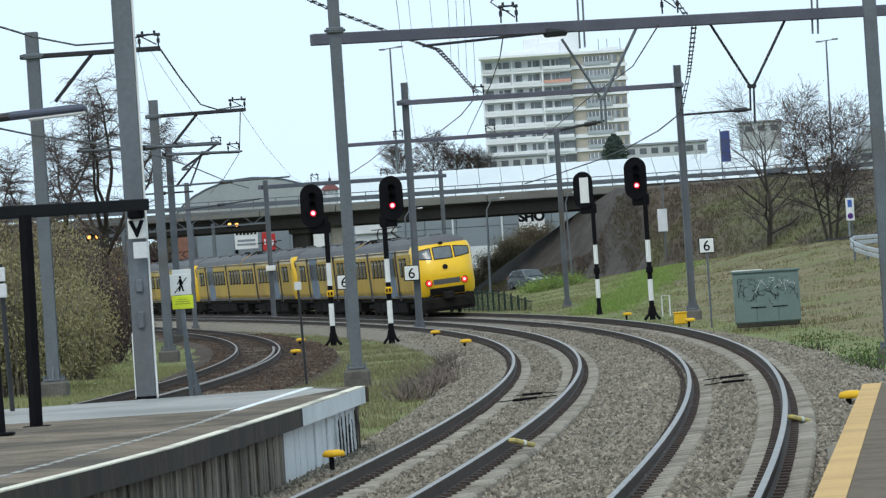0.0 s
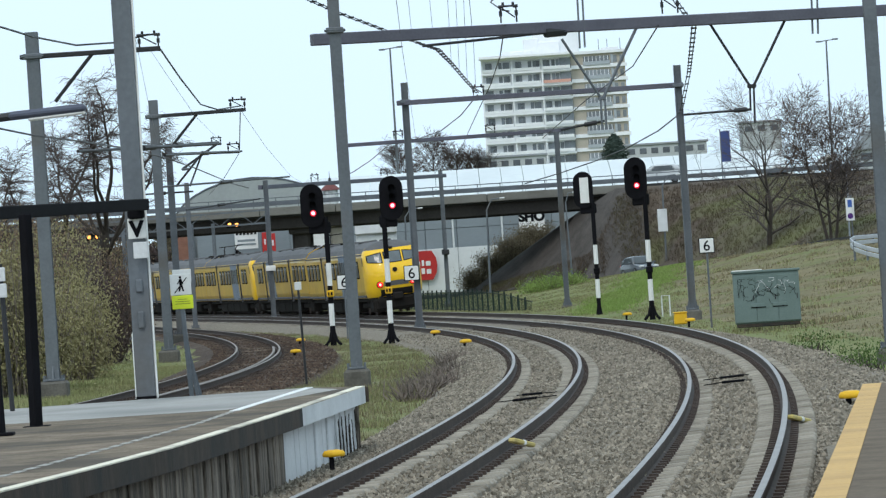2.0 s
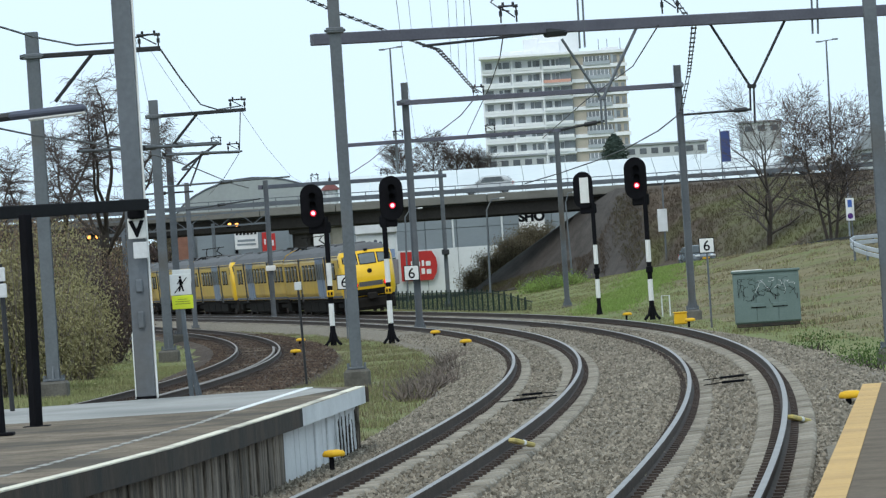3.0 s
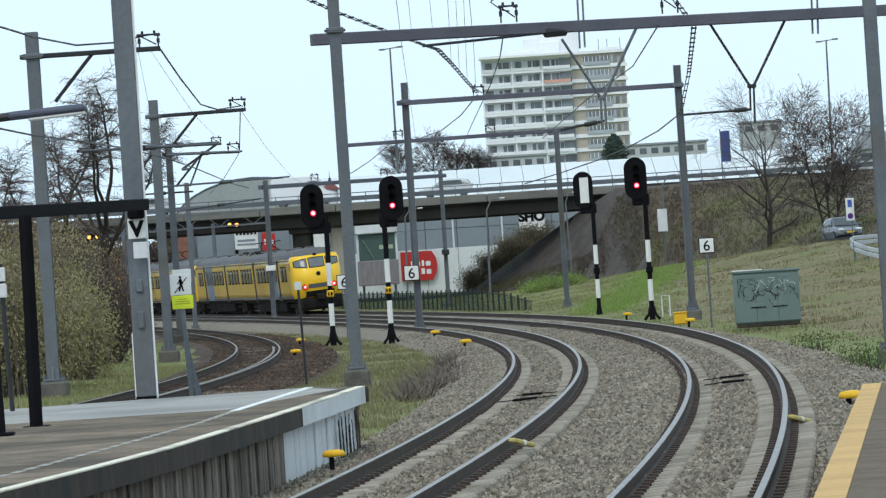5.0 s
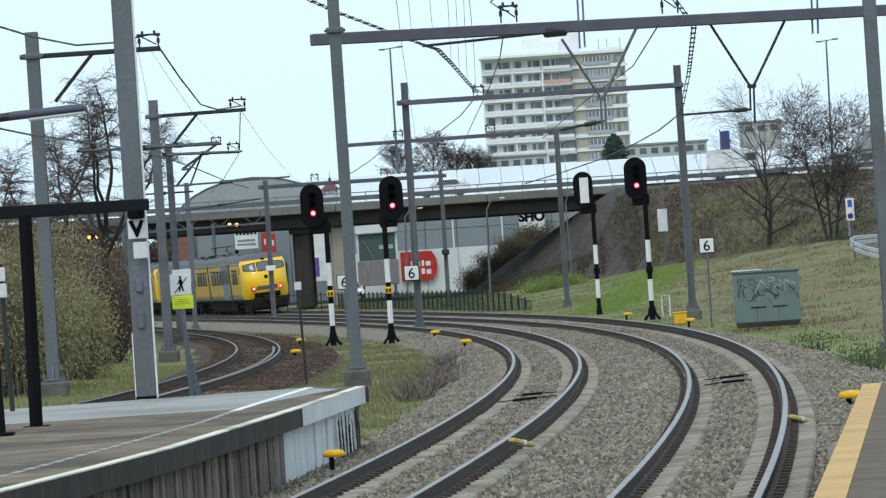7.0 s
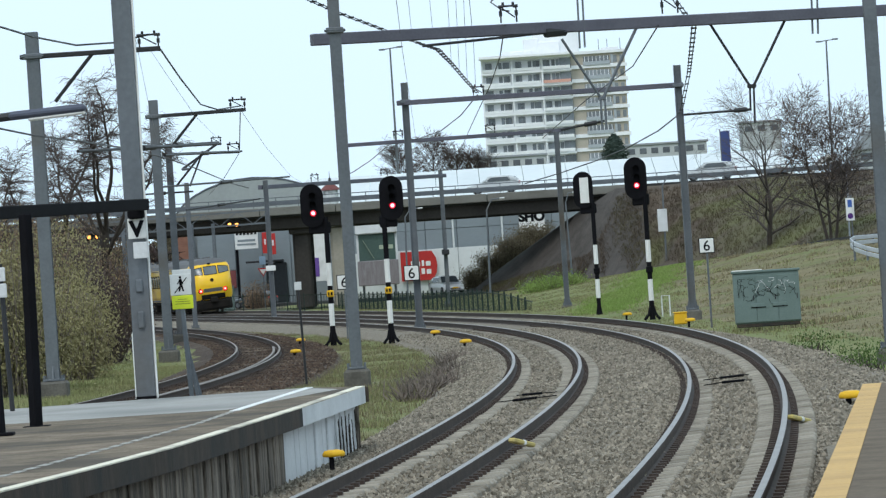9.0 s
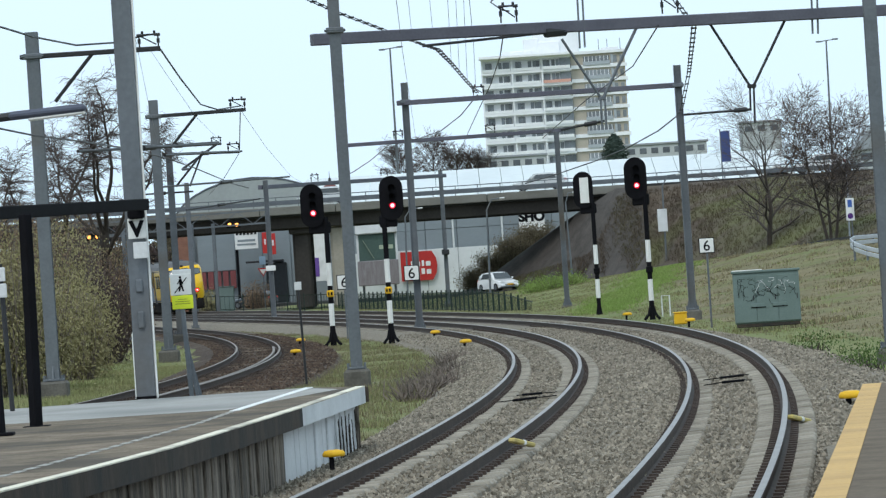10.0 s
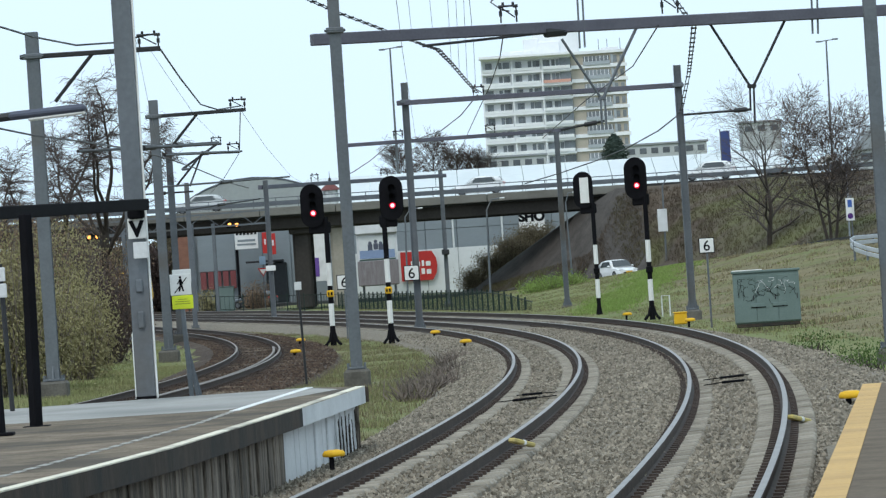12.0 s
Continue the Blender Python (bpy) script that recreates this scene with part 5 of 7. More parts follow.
def build_road():
    s = Solid()
    rings = []
    pts = []
    for a, b in zip(ROAD, ROAD[1:]):
        for k in range(8):
            f = k / 8
            pts.append(Vector(a).lerp(Vector(b), f))
    pts.append(Vector(ROAD[-1]))
    for i, p in enumerate(pts):
        d = (pts[min(i + 1, len(pts) - 1)] - pts[max(i - 1, 0)]).normalized()
        nrm = Vector((d.y, -d.x, 0)).normalized()
        l, r = p - nrm * 2.9, p + nrm * 2.9
        rings.append([(l.x, l.y, p.z - 0.3), (l.x, l.y, p.z + 0.06), (r.x, r.y, p.z + 0.06), (r.x, r.y, p.z - 0.3)])
    s.loft(rings)
    setting("road", s, ASPHALT, "grey asphalt street climbing beside the railway", "road")
    # upper road on the approach bank
    s = Solid().box((115.7, 359, DECK_TOP + 0.05), (200, 12, 0.3))
    setting("upper_road", s, ASPHALT, "asphalt approach road on the bank", "road")
    g = thing("guard_rail", (0, 0, 0), "galvanised W-beam guard rail curving round the road's edge", "guard rail")
    for dz in (0.0, 0.26):
        rail = Solid()
        line = [(22.51, 211.0, 1.27), (20.82, 213.0, 1.52), (20.14, 215.0, 1.76), (19.72, 217.0, 2.01), (19.81, 220.0, 2.21), (20.4, 224.0, 2.31), (21.88, 230.0, 2.33), (24.07, 236.0, 2.32)]
        for a, b in zip(line, line[1:]):
            rail.bar((a[0], a[1], a[2] + dz - 0.26), (b[0], b[1], b[2] + dz - 0.26), 0.06, 0.2, ch=0.02)
        part("rail", rail, BRIGHT_GALV, g)
    for p in ((20.82, 213.0, 1.52), (20.14, 215.0, 1.76), (19.72, 217.0, 2.01), (20.4, 224.0, 2.31), (21.88, 230.0, 2.33)):
        part("post", Solid().box((p[0], p[1] + 0.12, p[2] - 0.55), (0.1, 0.1, 1.3)), GALV, g)


def build_hall():
    """White-roofed hall behind the viaduct."""
    h = thing("white_hall", (0, 0, 0), "long low hall with a white panelled roof behind the viaduct", "building")
    x0, x1, y = -14.5, 37.5, 474.0
    n = 22
    for k in range(n):
        a, b = x0 + (x1 - x0) * k / n, x0 + (x1 - x0) * (k + 1) / n
        s = Solid()
        s.add([(a + 0.03, y, 8.6), (b - 0.03, y, 8.6), (b - 0.03, y + 20, 12.6), (a + 0.03, y + 20, 12.6), (a + 0.03, y, 8.3), (b - 0.03, y, 8.3), (b - 0.03, y + 20, 12.3), (a + 0.03, y + 20, 12.3)], [(0, 1, 2, 3), (7, 6, 5, 4), (0, 4, 5, 1), (1, 5, 6, 2), (2, 6, 7, 3), (3, 7, 4, 0)])
        part("roof_panel", s, ROOF_WHITE, h)
    part("wall", Solid().box(((x0 + x1) / 2, y + 10, 4.2), (x1 - x0 - 0.6, 19, 8.2)), CLADDING, h)
    d = thing("arched_hall", (0, 0, 0), "grey arched greenhouse-like hall roof behind the viaduct", "building")
    arch = [(8.2 * math.cos(math.pi * k / 16), 5.0 * math.sin(math.pi * k / 16)) for k in range(17)]
    s = Solid().prism([(x - 17.9, z + 6.9) for x, z in arch], 436.0, 462.0)
    part("roof", s, material("grey_membrane", (0.36, 0.39, 0.38), (0.29, 0.31, 0.30), 0.6, scale=0.3, fine=3, bump=0.05), d)
    part("wall", Solid().box((-17.9, 449, 3.4), (16.2, 25.8, 7.1)), CLADDING, d)
    for k in range(5):
        rib = Solid().pipe([(x * 1.004 - 17.9, 436.0 + k * 6, z * 1.004 + 6.9) for x, z in arch], 0.09)
        part("rib", rib, GALV, d)
    t = thing("roof_turret", (-10.38, 432.0, 9.15), "small red-brown pavilion roof on a pale drum with a finial", "building")
    part("roof", Solid().tube((0, 0, 1.0), (0, 0, 1.12), 1.0, 0.9, n=8).tube((0, 0, 1.12), (0, 0, 1.75), 0.9, 0.2, n=8), material("turret_roof", (0.20, 0.075, 0.07), (0.14, 0.055, 0.052), 0.8, scale=1, fine=6), t)
    part("drum", Solid().tube((0, 0, -10), (0, 0, 1.05), 0.72, 0.72, n=8), WHITE_WALL, t)
    for k in range(8):
        a = math.pi * (2 * k + 1) / 8
        part("post", Solid().bar((0.78 * math.cos(a), 0.78 * math.sin(a), -0.4), (0.78 * math.cos(a), 0.78 * math.sin(a), 1.05), 0.1, 0.1), WHITE_BOARD, t)
    part("finial", Solid().tube((0, 0, 1.7), (0, 0, 2.2), 0.2, 0.1, n=8).tube((0, 0, 2.2), (0, 0, 2.8), 0.03, 0.02, n=5), DARK_STEEL, t)


POSTER = []


def build_shops():
    """Grey-clad shop buildings seen under the viaduct."""
    b = thing("shop_building", (0, 0, 0), "grey-clad retail building with a white lower wall seen under the viaduct", "building")
    y = 404.0
    x0, x1 = -10.0, 24.0
    n = 12
    for k in range(n):
        a, c = x0 + (x1 - x0) * k / n, x0 + (x1 - x0) * (k + 1) / n
        for z0, z1 in ((3.75, 5.5), (5.54, 7.3)):
            part("panel", Solid().box(((a + c) / 2, y, (z0 + z1) / 2), (c - a - 0.05, 0.2, z1 - z0), ch=0.02), CLADDING, b)
        part("wall_panel", Solid().box(((a + c) / 2, y - 0.5, 1.75), (c - a - 0.04, 0.25, 4.1), ch=0.02), WHITE_WALL, b)
    part("core", Solid().box(((x0 + x1) / 2, y + 8.2, 3.6), (x1 - x0, 16, 7.4)), CLADDING, b)
    for x in (-4.5, 1.0, 5.4):
        part("downpipe", Solid().tube((x, y - 0.2, 3.7), (x, y - 0.2, 7.2), 0.09), WHITE_WALL, b)
    sg = thing("shop_sign", (0, 0, 0), "red rounded shop sign with blocky white shapes on a white wall", "sign")
    c = (-2.21, 403.1, 2.37)
    w, h = 3.25, 2.6
    out = [(-w / 2, -h / 2), (w * 0.36, -h / 2), (w * 0.47, -h * 0.25), (w / 2, 0), (w * 0.47, h * 0.25), (w * 0.36, h / 2), (-w / 2, h / 2)]
    part("plate", Solid().prism([(c[0] + x, c[2] + z) for x, z in out], c[1] - 0.1, c[1]), RED_PAINT, sg)
    s = Solid()
    for z, widths in ((0.22, (0.34, 0.44, 0.26, 0.5)), (-0.5, (0.3, 0.42, 0.36, 0.48))):
        x = c[0] - 0.75
        for k, wide in enumerate(widths):
            s.box((x + wide / 2, c[1] - 0.12, c[2] + z - 0.05 * (k % 2)), (wide * 0.86, 0.05, 0.52 - 0.1 * (k % 2)), ch=0.06)
            x += wide + 0.09
    part("block_shape", s, WHITE, sg)
    bb = thing("billboard", (0, 0, 0), "framed poster billboard beside the shop building", "billboard")
    c = (-5.79, 398.0, 4.35)
    part("frame", Solid().box(tuple(c), (3.6, 0.2, 2.75), ch=0.05), WHITE_BOARD, bb)
    roll = Solid().box((0, 0, -0.1), (3.2, 0.06, 2.36), slot=0).box((0, 0, 2.09), (3.2, 0.06, 1.98), slot=1)
    roll.bar((-1.2, -0.045, 0.55), (-0.3, -0.045, -1.1), 0.4, 0.03, slot=2).box((0.8, -0.045, -0.1), (1.2, 0.02, 0.35), slot=2)
    roll.box((0, -0.045, 1.5), (3.1, 0.02, 0.72), slot=3)
    for dx, dz in ((-0.6, 0.0), (-0.1, 0.12), (0.35, -0.05), (0.8, 0.05)):
        roll.tube((dx, -0.045, 2.5 + dz), (dx, -0.03, 2.5 + dz), 0.16, n=10, slot=4).box((dx, -0.04, 2.12 + dz * 0.5), (0.42, 0.02, 0.55), ch=0.08, slot=4)
    rollers = (material("poster_green", (0.075, 0.12, 0.105), (0.05, 0.08, 0.07), 0.4), WHITE_WALL, material("poster_pale", (0.42, 0.47, 0.36), (0.32, 0.36, 0.27)), material("poster_blue", (0.24, 0.31, 0.46), (0.19, 0.26, 0.40)), material("poster_figures", (0.10, 0.11, 0.15), (0.07, 0.08, 0.11)))
    strip = part("poster_roll", roll, rollers, bb, "scrolling strip of two printed posters")
    strip.matrix_basis = pose(c[0], c[1] - 0.14, c[2])
    POSTER.append((strip, tuple(c)))
    part("header", Solid().box((c[0], c[1] - 0.3, c[2] + 2.12), (3.7, 0.5, 2.0), ch=0.06), WHITE_BOARD, bb)
    part("winder_case", Solid().box((c[0], c[1] - 0.32, c[2] - 2.35), (3.6, 0.5, 2.2), ch=0.06), material("case_boards", (0.26, 0.25, 0.26), (0.15, 0.12, 0.125), 0.8, scale=3, fine=12, stretch=(4, 1, 0.3)), bb, "dull reddish-grey boarded case")
    for dx in (-1.4, 1.4):
        part("leg", Solid().box((c[0] + dx, c[1] + 0.1, 1.0), (0.18, 0.18, 3.6)), GALV, bb)
    ws = thing("shop_sign", (0, 0, 0), "white shop sign board with bold black lettering behind the viaduct", "sign")
    c = (8.06, 402.9, 5.78)
    part("board", Solid().box(tuple(c), (2.3, 0.1, 2.2), ch=0.02), WHITE, ws)
    t = part("lettering", letters("SHO", 1.15, 0.55), BLACK, ws)
    t.matrix_basis = pose(c[0] - 1.15, c[1] - 0.07, c[2] - 0.05, 90, 0, 0)
    # left part: dark grey block with signs, red shutters and an entrance
    g = thing("shop_building", (0, 0, 0), "dark grey retail block with red window panels under the viaduct", "building")
    y = 412.0
    for k in range(2):
        part("panel", Solid().box((-21.5 + k * 1.72, y, 4.95), (1.67, 0.2, 3.7), ch=0.02), CLADDING, g)
    for k in range(4):
        part("panel", Solid().box((-18.6 + k * 1.6 + 4.0, y - 1.5, 3.4), (1.55, 0.2, 8.0), ch=0.02), CLADDING, g)
    part("core", Solid().box((-16.5, y + 6.3, 3.4), (15.5, 12, 7.6)), CLADDING, g)
    for k in range(5):
        part("red_panel", Solid().box((-21.95 + k * 0.68, y - 0.05, 2.25), (0.52, 0.2, 1.6), ch=0.03), material("dull_red", (0.24, 0.075, 0.075), (0.16, 0.05, 0.055)) if k == 0 else bpy.data.materials["dull_red"], g)
    part("brick_wall", Solid().box((-23.55, y - 0.3, 3.1), (1.7, 0.4, 7.2), ch=0.03), material("brown_brick", (0.26, 0.13, 0.09), (0.18, 0.09, 0.065), 0.9, scale=3, fine=20), g)
    part("entrance", Solid().box((-15.2, y - 1.75, 1.7), (1.9, 0.4, 3.6), ch=0.03), TRAIN_GLASS, g, "dark glazed entrance")
    part("canopy", Solid().box((-16.2, y - 2.2, 3.7), (3.4, 1.2, 0.18), ch=0.03), DARK_STEEL, g)
    part("dark_mast", Solid().box((-18.65, y - 2.2, 3.0), (0.25, 0.25, 7.6)), BLACK, g)
    sb = thing("shop_sign", (0, 0, 0), "white sign board with a row of black marks", "sign")
    c = (-17.7, 409.0, 5.79)
    part("board", Solid().box(tuple(c), (2.1, 0.12, 1.75), ch=0.03), WHITE, sb)
    s = Solid()
    for k in range(6):
        s.box((c[0] - 0.82 + k * 0.33, c[1] - 0.08, c[2] + 0.6), (0.24, 0.04, 0.38), pose(0, 0, 0), ch=0.06)
    part("text_bar", s, BLACK, sb)
    part("text_bar", Solid().box((c[0], c[1] - 0.08, c[2] - 0.1), (1.6, 0.04, 0.2)).box((c[0], c[1] - 0.08, c[2] - 0.45), (1.7, 0.04, 0.16)), CLADDING, sb)
    for p in ((-15.99, 408.0, 5.36), (-15.29, 408.0, 5.22)):
        f = thing("banner", p, "narrow red hanging banner", "banner", "red banners")
        part("cloth", Solid().box((0, 0, 0), (0.5, 0.04, 1.9), ch=0.015), RED_PAINT, f)
        part("text_bar", Solid().box((0, -0.03, 0.1), (0.14, 0.02, 0.5)), WHITE_BOARD, f)
        part("pole", Solid().tube((-0.3, 0, -5.0), (-0.3, 0, 1.1), 0.05), GALV, f)
    wb = thing("banner", (-10.48, 384.0, 3.82), "tall white banner panel with a purple corner", "banner")
    part("panel", Solid().box((0, 0, 0), (1.0, 0.1, 4.4), ch=0.03), WHITE, wb)
    part("purple_corner", Solid().box((-0.35, -0.07, -1.0), (0.5, 0.04, 1.6), ch=0.02), material("banner_purple", (0.16, 0.08, 0.34), (0.13, 0.07, 0.27)), wb)
    part("pole", Solid().tube((0.55, 0, -3.0), (0.55, 0, 2.4), 0.06), GALV, wb)
    rs = thing("road_sign", (-14.89, 372.0, -0.25), "small blue and white road signs on a pole", "sign")
    part("pole", Solid().tube((0, 0, 0), (0, 0, 4.2), 0.04), GALV, rs)
    part("blue_plate", Solid().box((0, -0.06, 3.9), (0.5, 0.03, 0.7), ch=0.02), material("pale_blue_plate", (0.30, 0.42, 0.55), (0.25, 0.36, 0.48)), rs)
    part("triangle", Solid().prism([(-0.44, 3.28), (0, 2.56), (0.44, 3.28)], -0.07, -0.04), RED_PAINT, rs)
    part("triangle_face", Solid().prism([(-0.28, 3.18), (0, 2.72), (0.28, 3.18)], -0.09, -0.06), WHITE, rs)
    bx = thing("utility_box", (-17.16, 354.32, -0.2), "grey-green street cabinet behind the tracks", "cabinet")
    part("body", Solid().box((0, 0, 0.95), (1.2, 0.6, 1.9), ch=0.04), bpy.data.materials["grey_green_paint"], bx)
    part("roof", Solid().box((0, 0, 1.93), (1.3, 0.7, 0.08), ch=0.02), bpy.data.materials["grey_green_paint"], bx)


def build_tower():
    """The tall block of flats far behind."""
    t = thing("apartment_tower", (0, 0, 0), "tall haze-paled block of flats with white balconies and brown brick bays", "building")
    y = 933.0
    c = (28.89, 933.0, 20.25)
    base = -12.0
    # distance haze is mixed into the tower's colours: lifted and less saturated
    white = material("hazed_tower_white", (0.86, 0.87, 0.89), (0.74, 0.76, 0.79), 0.8, scale=0.1, fine=1.2, bump=0.05)
    shade = material("hazed_tower_grey", (0.40, 0.44, 0.48), (0.32, 0.35, 0.38), 0.8, scale=0.1, fine=1.2, bump=0.05)
    brown = material("hazed_tower_brick", (0.47, 0.43, 0.37), (0.39, 0.355, 0.30), 0.9, scale=0.3, fine=4, bump=0.1)
    coral = material("hazed_tower_coral", (0.68, 0.38, 0.31), (0.60, 0.33, 0.27), 0.8, scale=0.1, fine=1.2, bump=0)
    x0, xm, x1 = c[0] - 18.6, c[0], c[0] + 11.2
    top = (29.16, 933.0, 43.97)[2]
    part("core", Solid().box(((x0 + xm) / 2, y + 9.2, (top + base) / 2), (xm - x0 - 0.4, 15, top - base)), white, t)
    part("core", Solid().box(((xm + x1) / 2, y + 10.0, (top + base) / 2), (x1 - xm, 15, top - base)), brown, t)
    fh = 2.86
    # panes paled for the same haze
    panes = material("hazed_tower_glass", (0.33, 0.36, 0.39), (0.20, 0.22, 0.245), 0.15, scale=0.4, fine=3, bump=0, island=0.45)
    k = 0
    z = top
    rnd = random.Random(11)
    pane = Solid().box((0, 0, 0), (0.72, 0.12, 1.35), ch=0.04).mesh("window", panes)
    loggia = Solid().box((0, 0, 0), (2.3, 0.12, 1.6), ch=0.04).mesh("window", panes)
    wide = Solid().box((0, 0, 0), (5.4, 0.12, 1.5), ch=0.04).mesh("window", panes)
    while z > 4:
        part("floor_slab", Solid().box(((x0 + xm) / 2, y + 0.6, z - 0.12), (xm - x0, 1.7, 0.46), ch=0.03), white, t)
        m = coral if k in (1, 8) else white
        for j in range(3):
            a = x0 + (xm - x0) * j / 3
            b = x0 + (xm - x0) * (j + 1) / 3
            bal = part("balcony_front", Solid().box(((a + b) / 2, y - 0.2 - 0.3 * (j == 2), z - fh + 0.5), (b - a - 0.5, 0.12, 0.62), ch=0.02), coral if (j == 2 and m is coral) else white, t)
            for q, f in enumerate((0.14, 0.24, 0.42, 0.54) if j == 2 else (0.2, 0.3, 0.62, 0.78, 0.88)):
                ob = new("window", pane)
                ob.parent, ob.location = t, (a + f * (b - a) + rnd.uniform(-0.1, 0.1), y + 1.66, z - 1.35)
            if j == 2:
                ob = new("window", loggia)
                ob.parent, ob.location = t, (a + (0.8 if j == 2 else 0.3) * (b - a), y + 1.64, z - 1.3)
            part("fin", Solid().box((a + 0.1, y + 0.6, z - fh / 2), (0.28, 1.65, fh), ch=0.02), white, t)
        for j in range(7):
            part("mullion", Solid().box((xm + 2.9 + j * 0.8, y + 2.3, z - 1.25), (0.1, 0.14, 1.55)), white, t)
        part("stair_bay", Solid().box((xm + 8.55, y + 2.28, z - 1.3), (0.5, 0.3, fh * 0.7), ch=0.03), shade, t)
        part("spandrel", Solid().box(((xm + x1) / 2 + 0.2, y + 2.3, z - fh + 0.3), (x1 - xm + 0.4, 0.4, 0.75), ch=0.03), white, t)
        ob = new("window", wide)
        ob.parent, ob.location = t, (xm + 5.3, y + 2.4, z - 1.25)
        part("balcony_front", Solid().box((xm + 5.3, y + 1.9, z - 1.95), (5.6, 0.1, 0.75), ch=0.02), shade, t)
        ob = new("window", pane)
        ob.parent, ob.location = t, (xm + 9.2, y + 2.4, z - 1.25)
        ob = new("window", pane)
        ob.parent, ob.location = t, (x1 - 0.7, y + 2.4, z - 1.25)
        z -= fh
        k += 1
    part("parapet", Solid().box(((x0 + xm) / 2, y - 0.2, top + 0.35), (xm - x0 + 0.8, 3.6, 0.6), ch=0.05), white, t)
    part("parapet", Solid().box(((xm + x1) / 2, y + 2.2, top + 0.35), (x1 - xm + 0.3, 0.6, 0.7), ch=0.05), white, t)
    for p, w, h in (((23.81, 936.0, 45.04), 6.0, 3.2), ((25.65, 936.0, 46.33), 8.5, 5.5), ((17.94, 936.0, 44.96), 6.0, 1.6), ((29.42, 936.0, 46.55), 2.8, 6.0), ((20.9, 936.0, 45.47), 3.0, 4.0), ((37.2, 936.0, 43.58), 3.4, 1.2)):
        part("roof_house", Solid().box((p[0], y + 5 + 0.3 * h, top + h / 2), (w, 6 - 0.2 * w, h), ch=0.1), white, t)
    for px in (34.93, 36.68, 39.37, 25.82):
        part("antenna", Solid().tube((px, y + 4, top), (px, y + 4, top + 3.0), 0.06), GALV, t)


def build_far_houses():
    wall = material("far_wall", (0.50, 0.52, 0.53), (0.40, 0.42, 0.43), 0.8, scale=0.3, fine=3, bump=0)
    roof = material("far_roof", (0.33, 0.35, 0.37), (0.26, 0.28, 0.30), 0.8, scale=0.5, fine=4, bump=0)
    for p, w, h, flat, label in (((32.48, 640.0, 15.78), 11.5, 1.6, True, "low grey flat-roofed building behind the viaduct"), ((46.12, 640.0, 15.93), 5.5, 3.6, True, "pale boxy building behind the bank trees"), ((50.47, 520.0, 10.82), 4.5, 1.6, False, "grey-roofed house behind the bank trees"), ((10.4, 640.0, 15.22), 10.0, 1.7, True, "low grey building at the foot of the flats")):
        b = thing("house", p, label, "building")
        part("wall", Solid().box((0, 3, h / 2 - 6), (w, 6, h + 12), ch=0.05), wall, b)
        if flat:
            part("roof", Solid().box((0, 3, h + 0.15), (w + 0.5, 6.5, 0.3), ch=0.05), roof, b)
        else:
            part("roof", Solid().prism([(-w / 2 - 0.4, h), (w / 2 + 0.4, h), (w * 0.2, h + 2.2), (-w * 0.2, h + 2.2)], -0.4, 6.4), roof, b)
        n = int(w / 1.6)
        for k in range(n):
            part("window", Solid().box((-w / 2 + (k + 0.5) * w / n, -0.02, h - 0.8), (w / n * 0.6, 0.1, 0.8), ch=0.02), GLASS, b)


def build_gable_house(at, w, h, rise, label):
    """A small house with its pale-edged gable towards the railway."""
    b = thing("house", at, label, "building")
    part("wall", Solid().box((0, 4, h / 2 - 4), (w, 8, h + 8), ch=0.05), material("gable_brick", (0.17, 0.13, 0.115), (0.12, 0.092, 0.082), 0.9, scale=1, fine=8), b)
    tiles = material("gable_tile", (0.19, 0.165, 0.16), (0.13, 0.113, 0.11), 0.85, scale=1, fine=8)
    for k in (-1, 1):
        part("roof", Solid().prism([(0, h + rise), (k * (w / 2 + 0.5), h - 0.3), (k * (w / 2 + 0.5), h - 0.55), (0, h + rise - 0.25)][::k], -0.4, 8.4), tiles, b)
        part("barge_board", Solid().bar((0, -0.45, h + rise), (k * (w / 2 + 0.5), -0.45, h - 0.35), 0.1, 0.26), WHITE, b)
        part("window", Solid().box((k * w * 0.2, -0.03, h - 0.9), (w * 0.18, 0.1, 0.9), ch=0.02), GLASS, b)


def build_gantry():
    """A lattice gantry over the tracks before the viaduct."""
    g = thing("lattice_gantry", (0, 0, 0), "grey steel lattice gantry spanning the tracks before the viaduct", "gantry")
    a0, a1, b0, b1 = (Vector(p) for p in ((-27.16, 345.0, 7.21), (-12.97, 345.0, 7.4), (-27.22, 345.0, 6.22), (-13.04, 345.0, 6.41)))
    for y in (0.0, 0.8):
        off = Vector((0, y, 0))
        for p, q in ((a0, a1), (b0, b1)):
            part("chord", Solid().bar(p + off, q + off, 0.12, 0.12), GALV, g)
        n = 11
        for k in range(n):
            p = a0.lerp(a1, k / n) if k % 2 else b0.lerp(b1, k / n)
            q = b0.lerp(b1, (k + 1) / n) if k % 2 else a0.lerp(a1, (k + 1) / n)
            part("diagonal", Solid().bar(p + off, q + off, 0.035, 0.035), GALV, g)
    for p in ((-19.07, 345.0, 6.63), (-17.43, 345.0, 6.61)):
        part("post", Solid().bar((p[0], p[1] + 0.4, -0.6), (p[0], p[1] + 0.4, p[2]), 0.26, 0.26, ch=0.02), GALV, g)


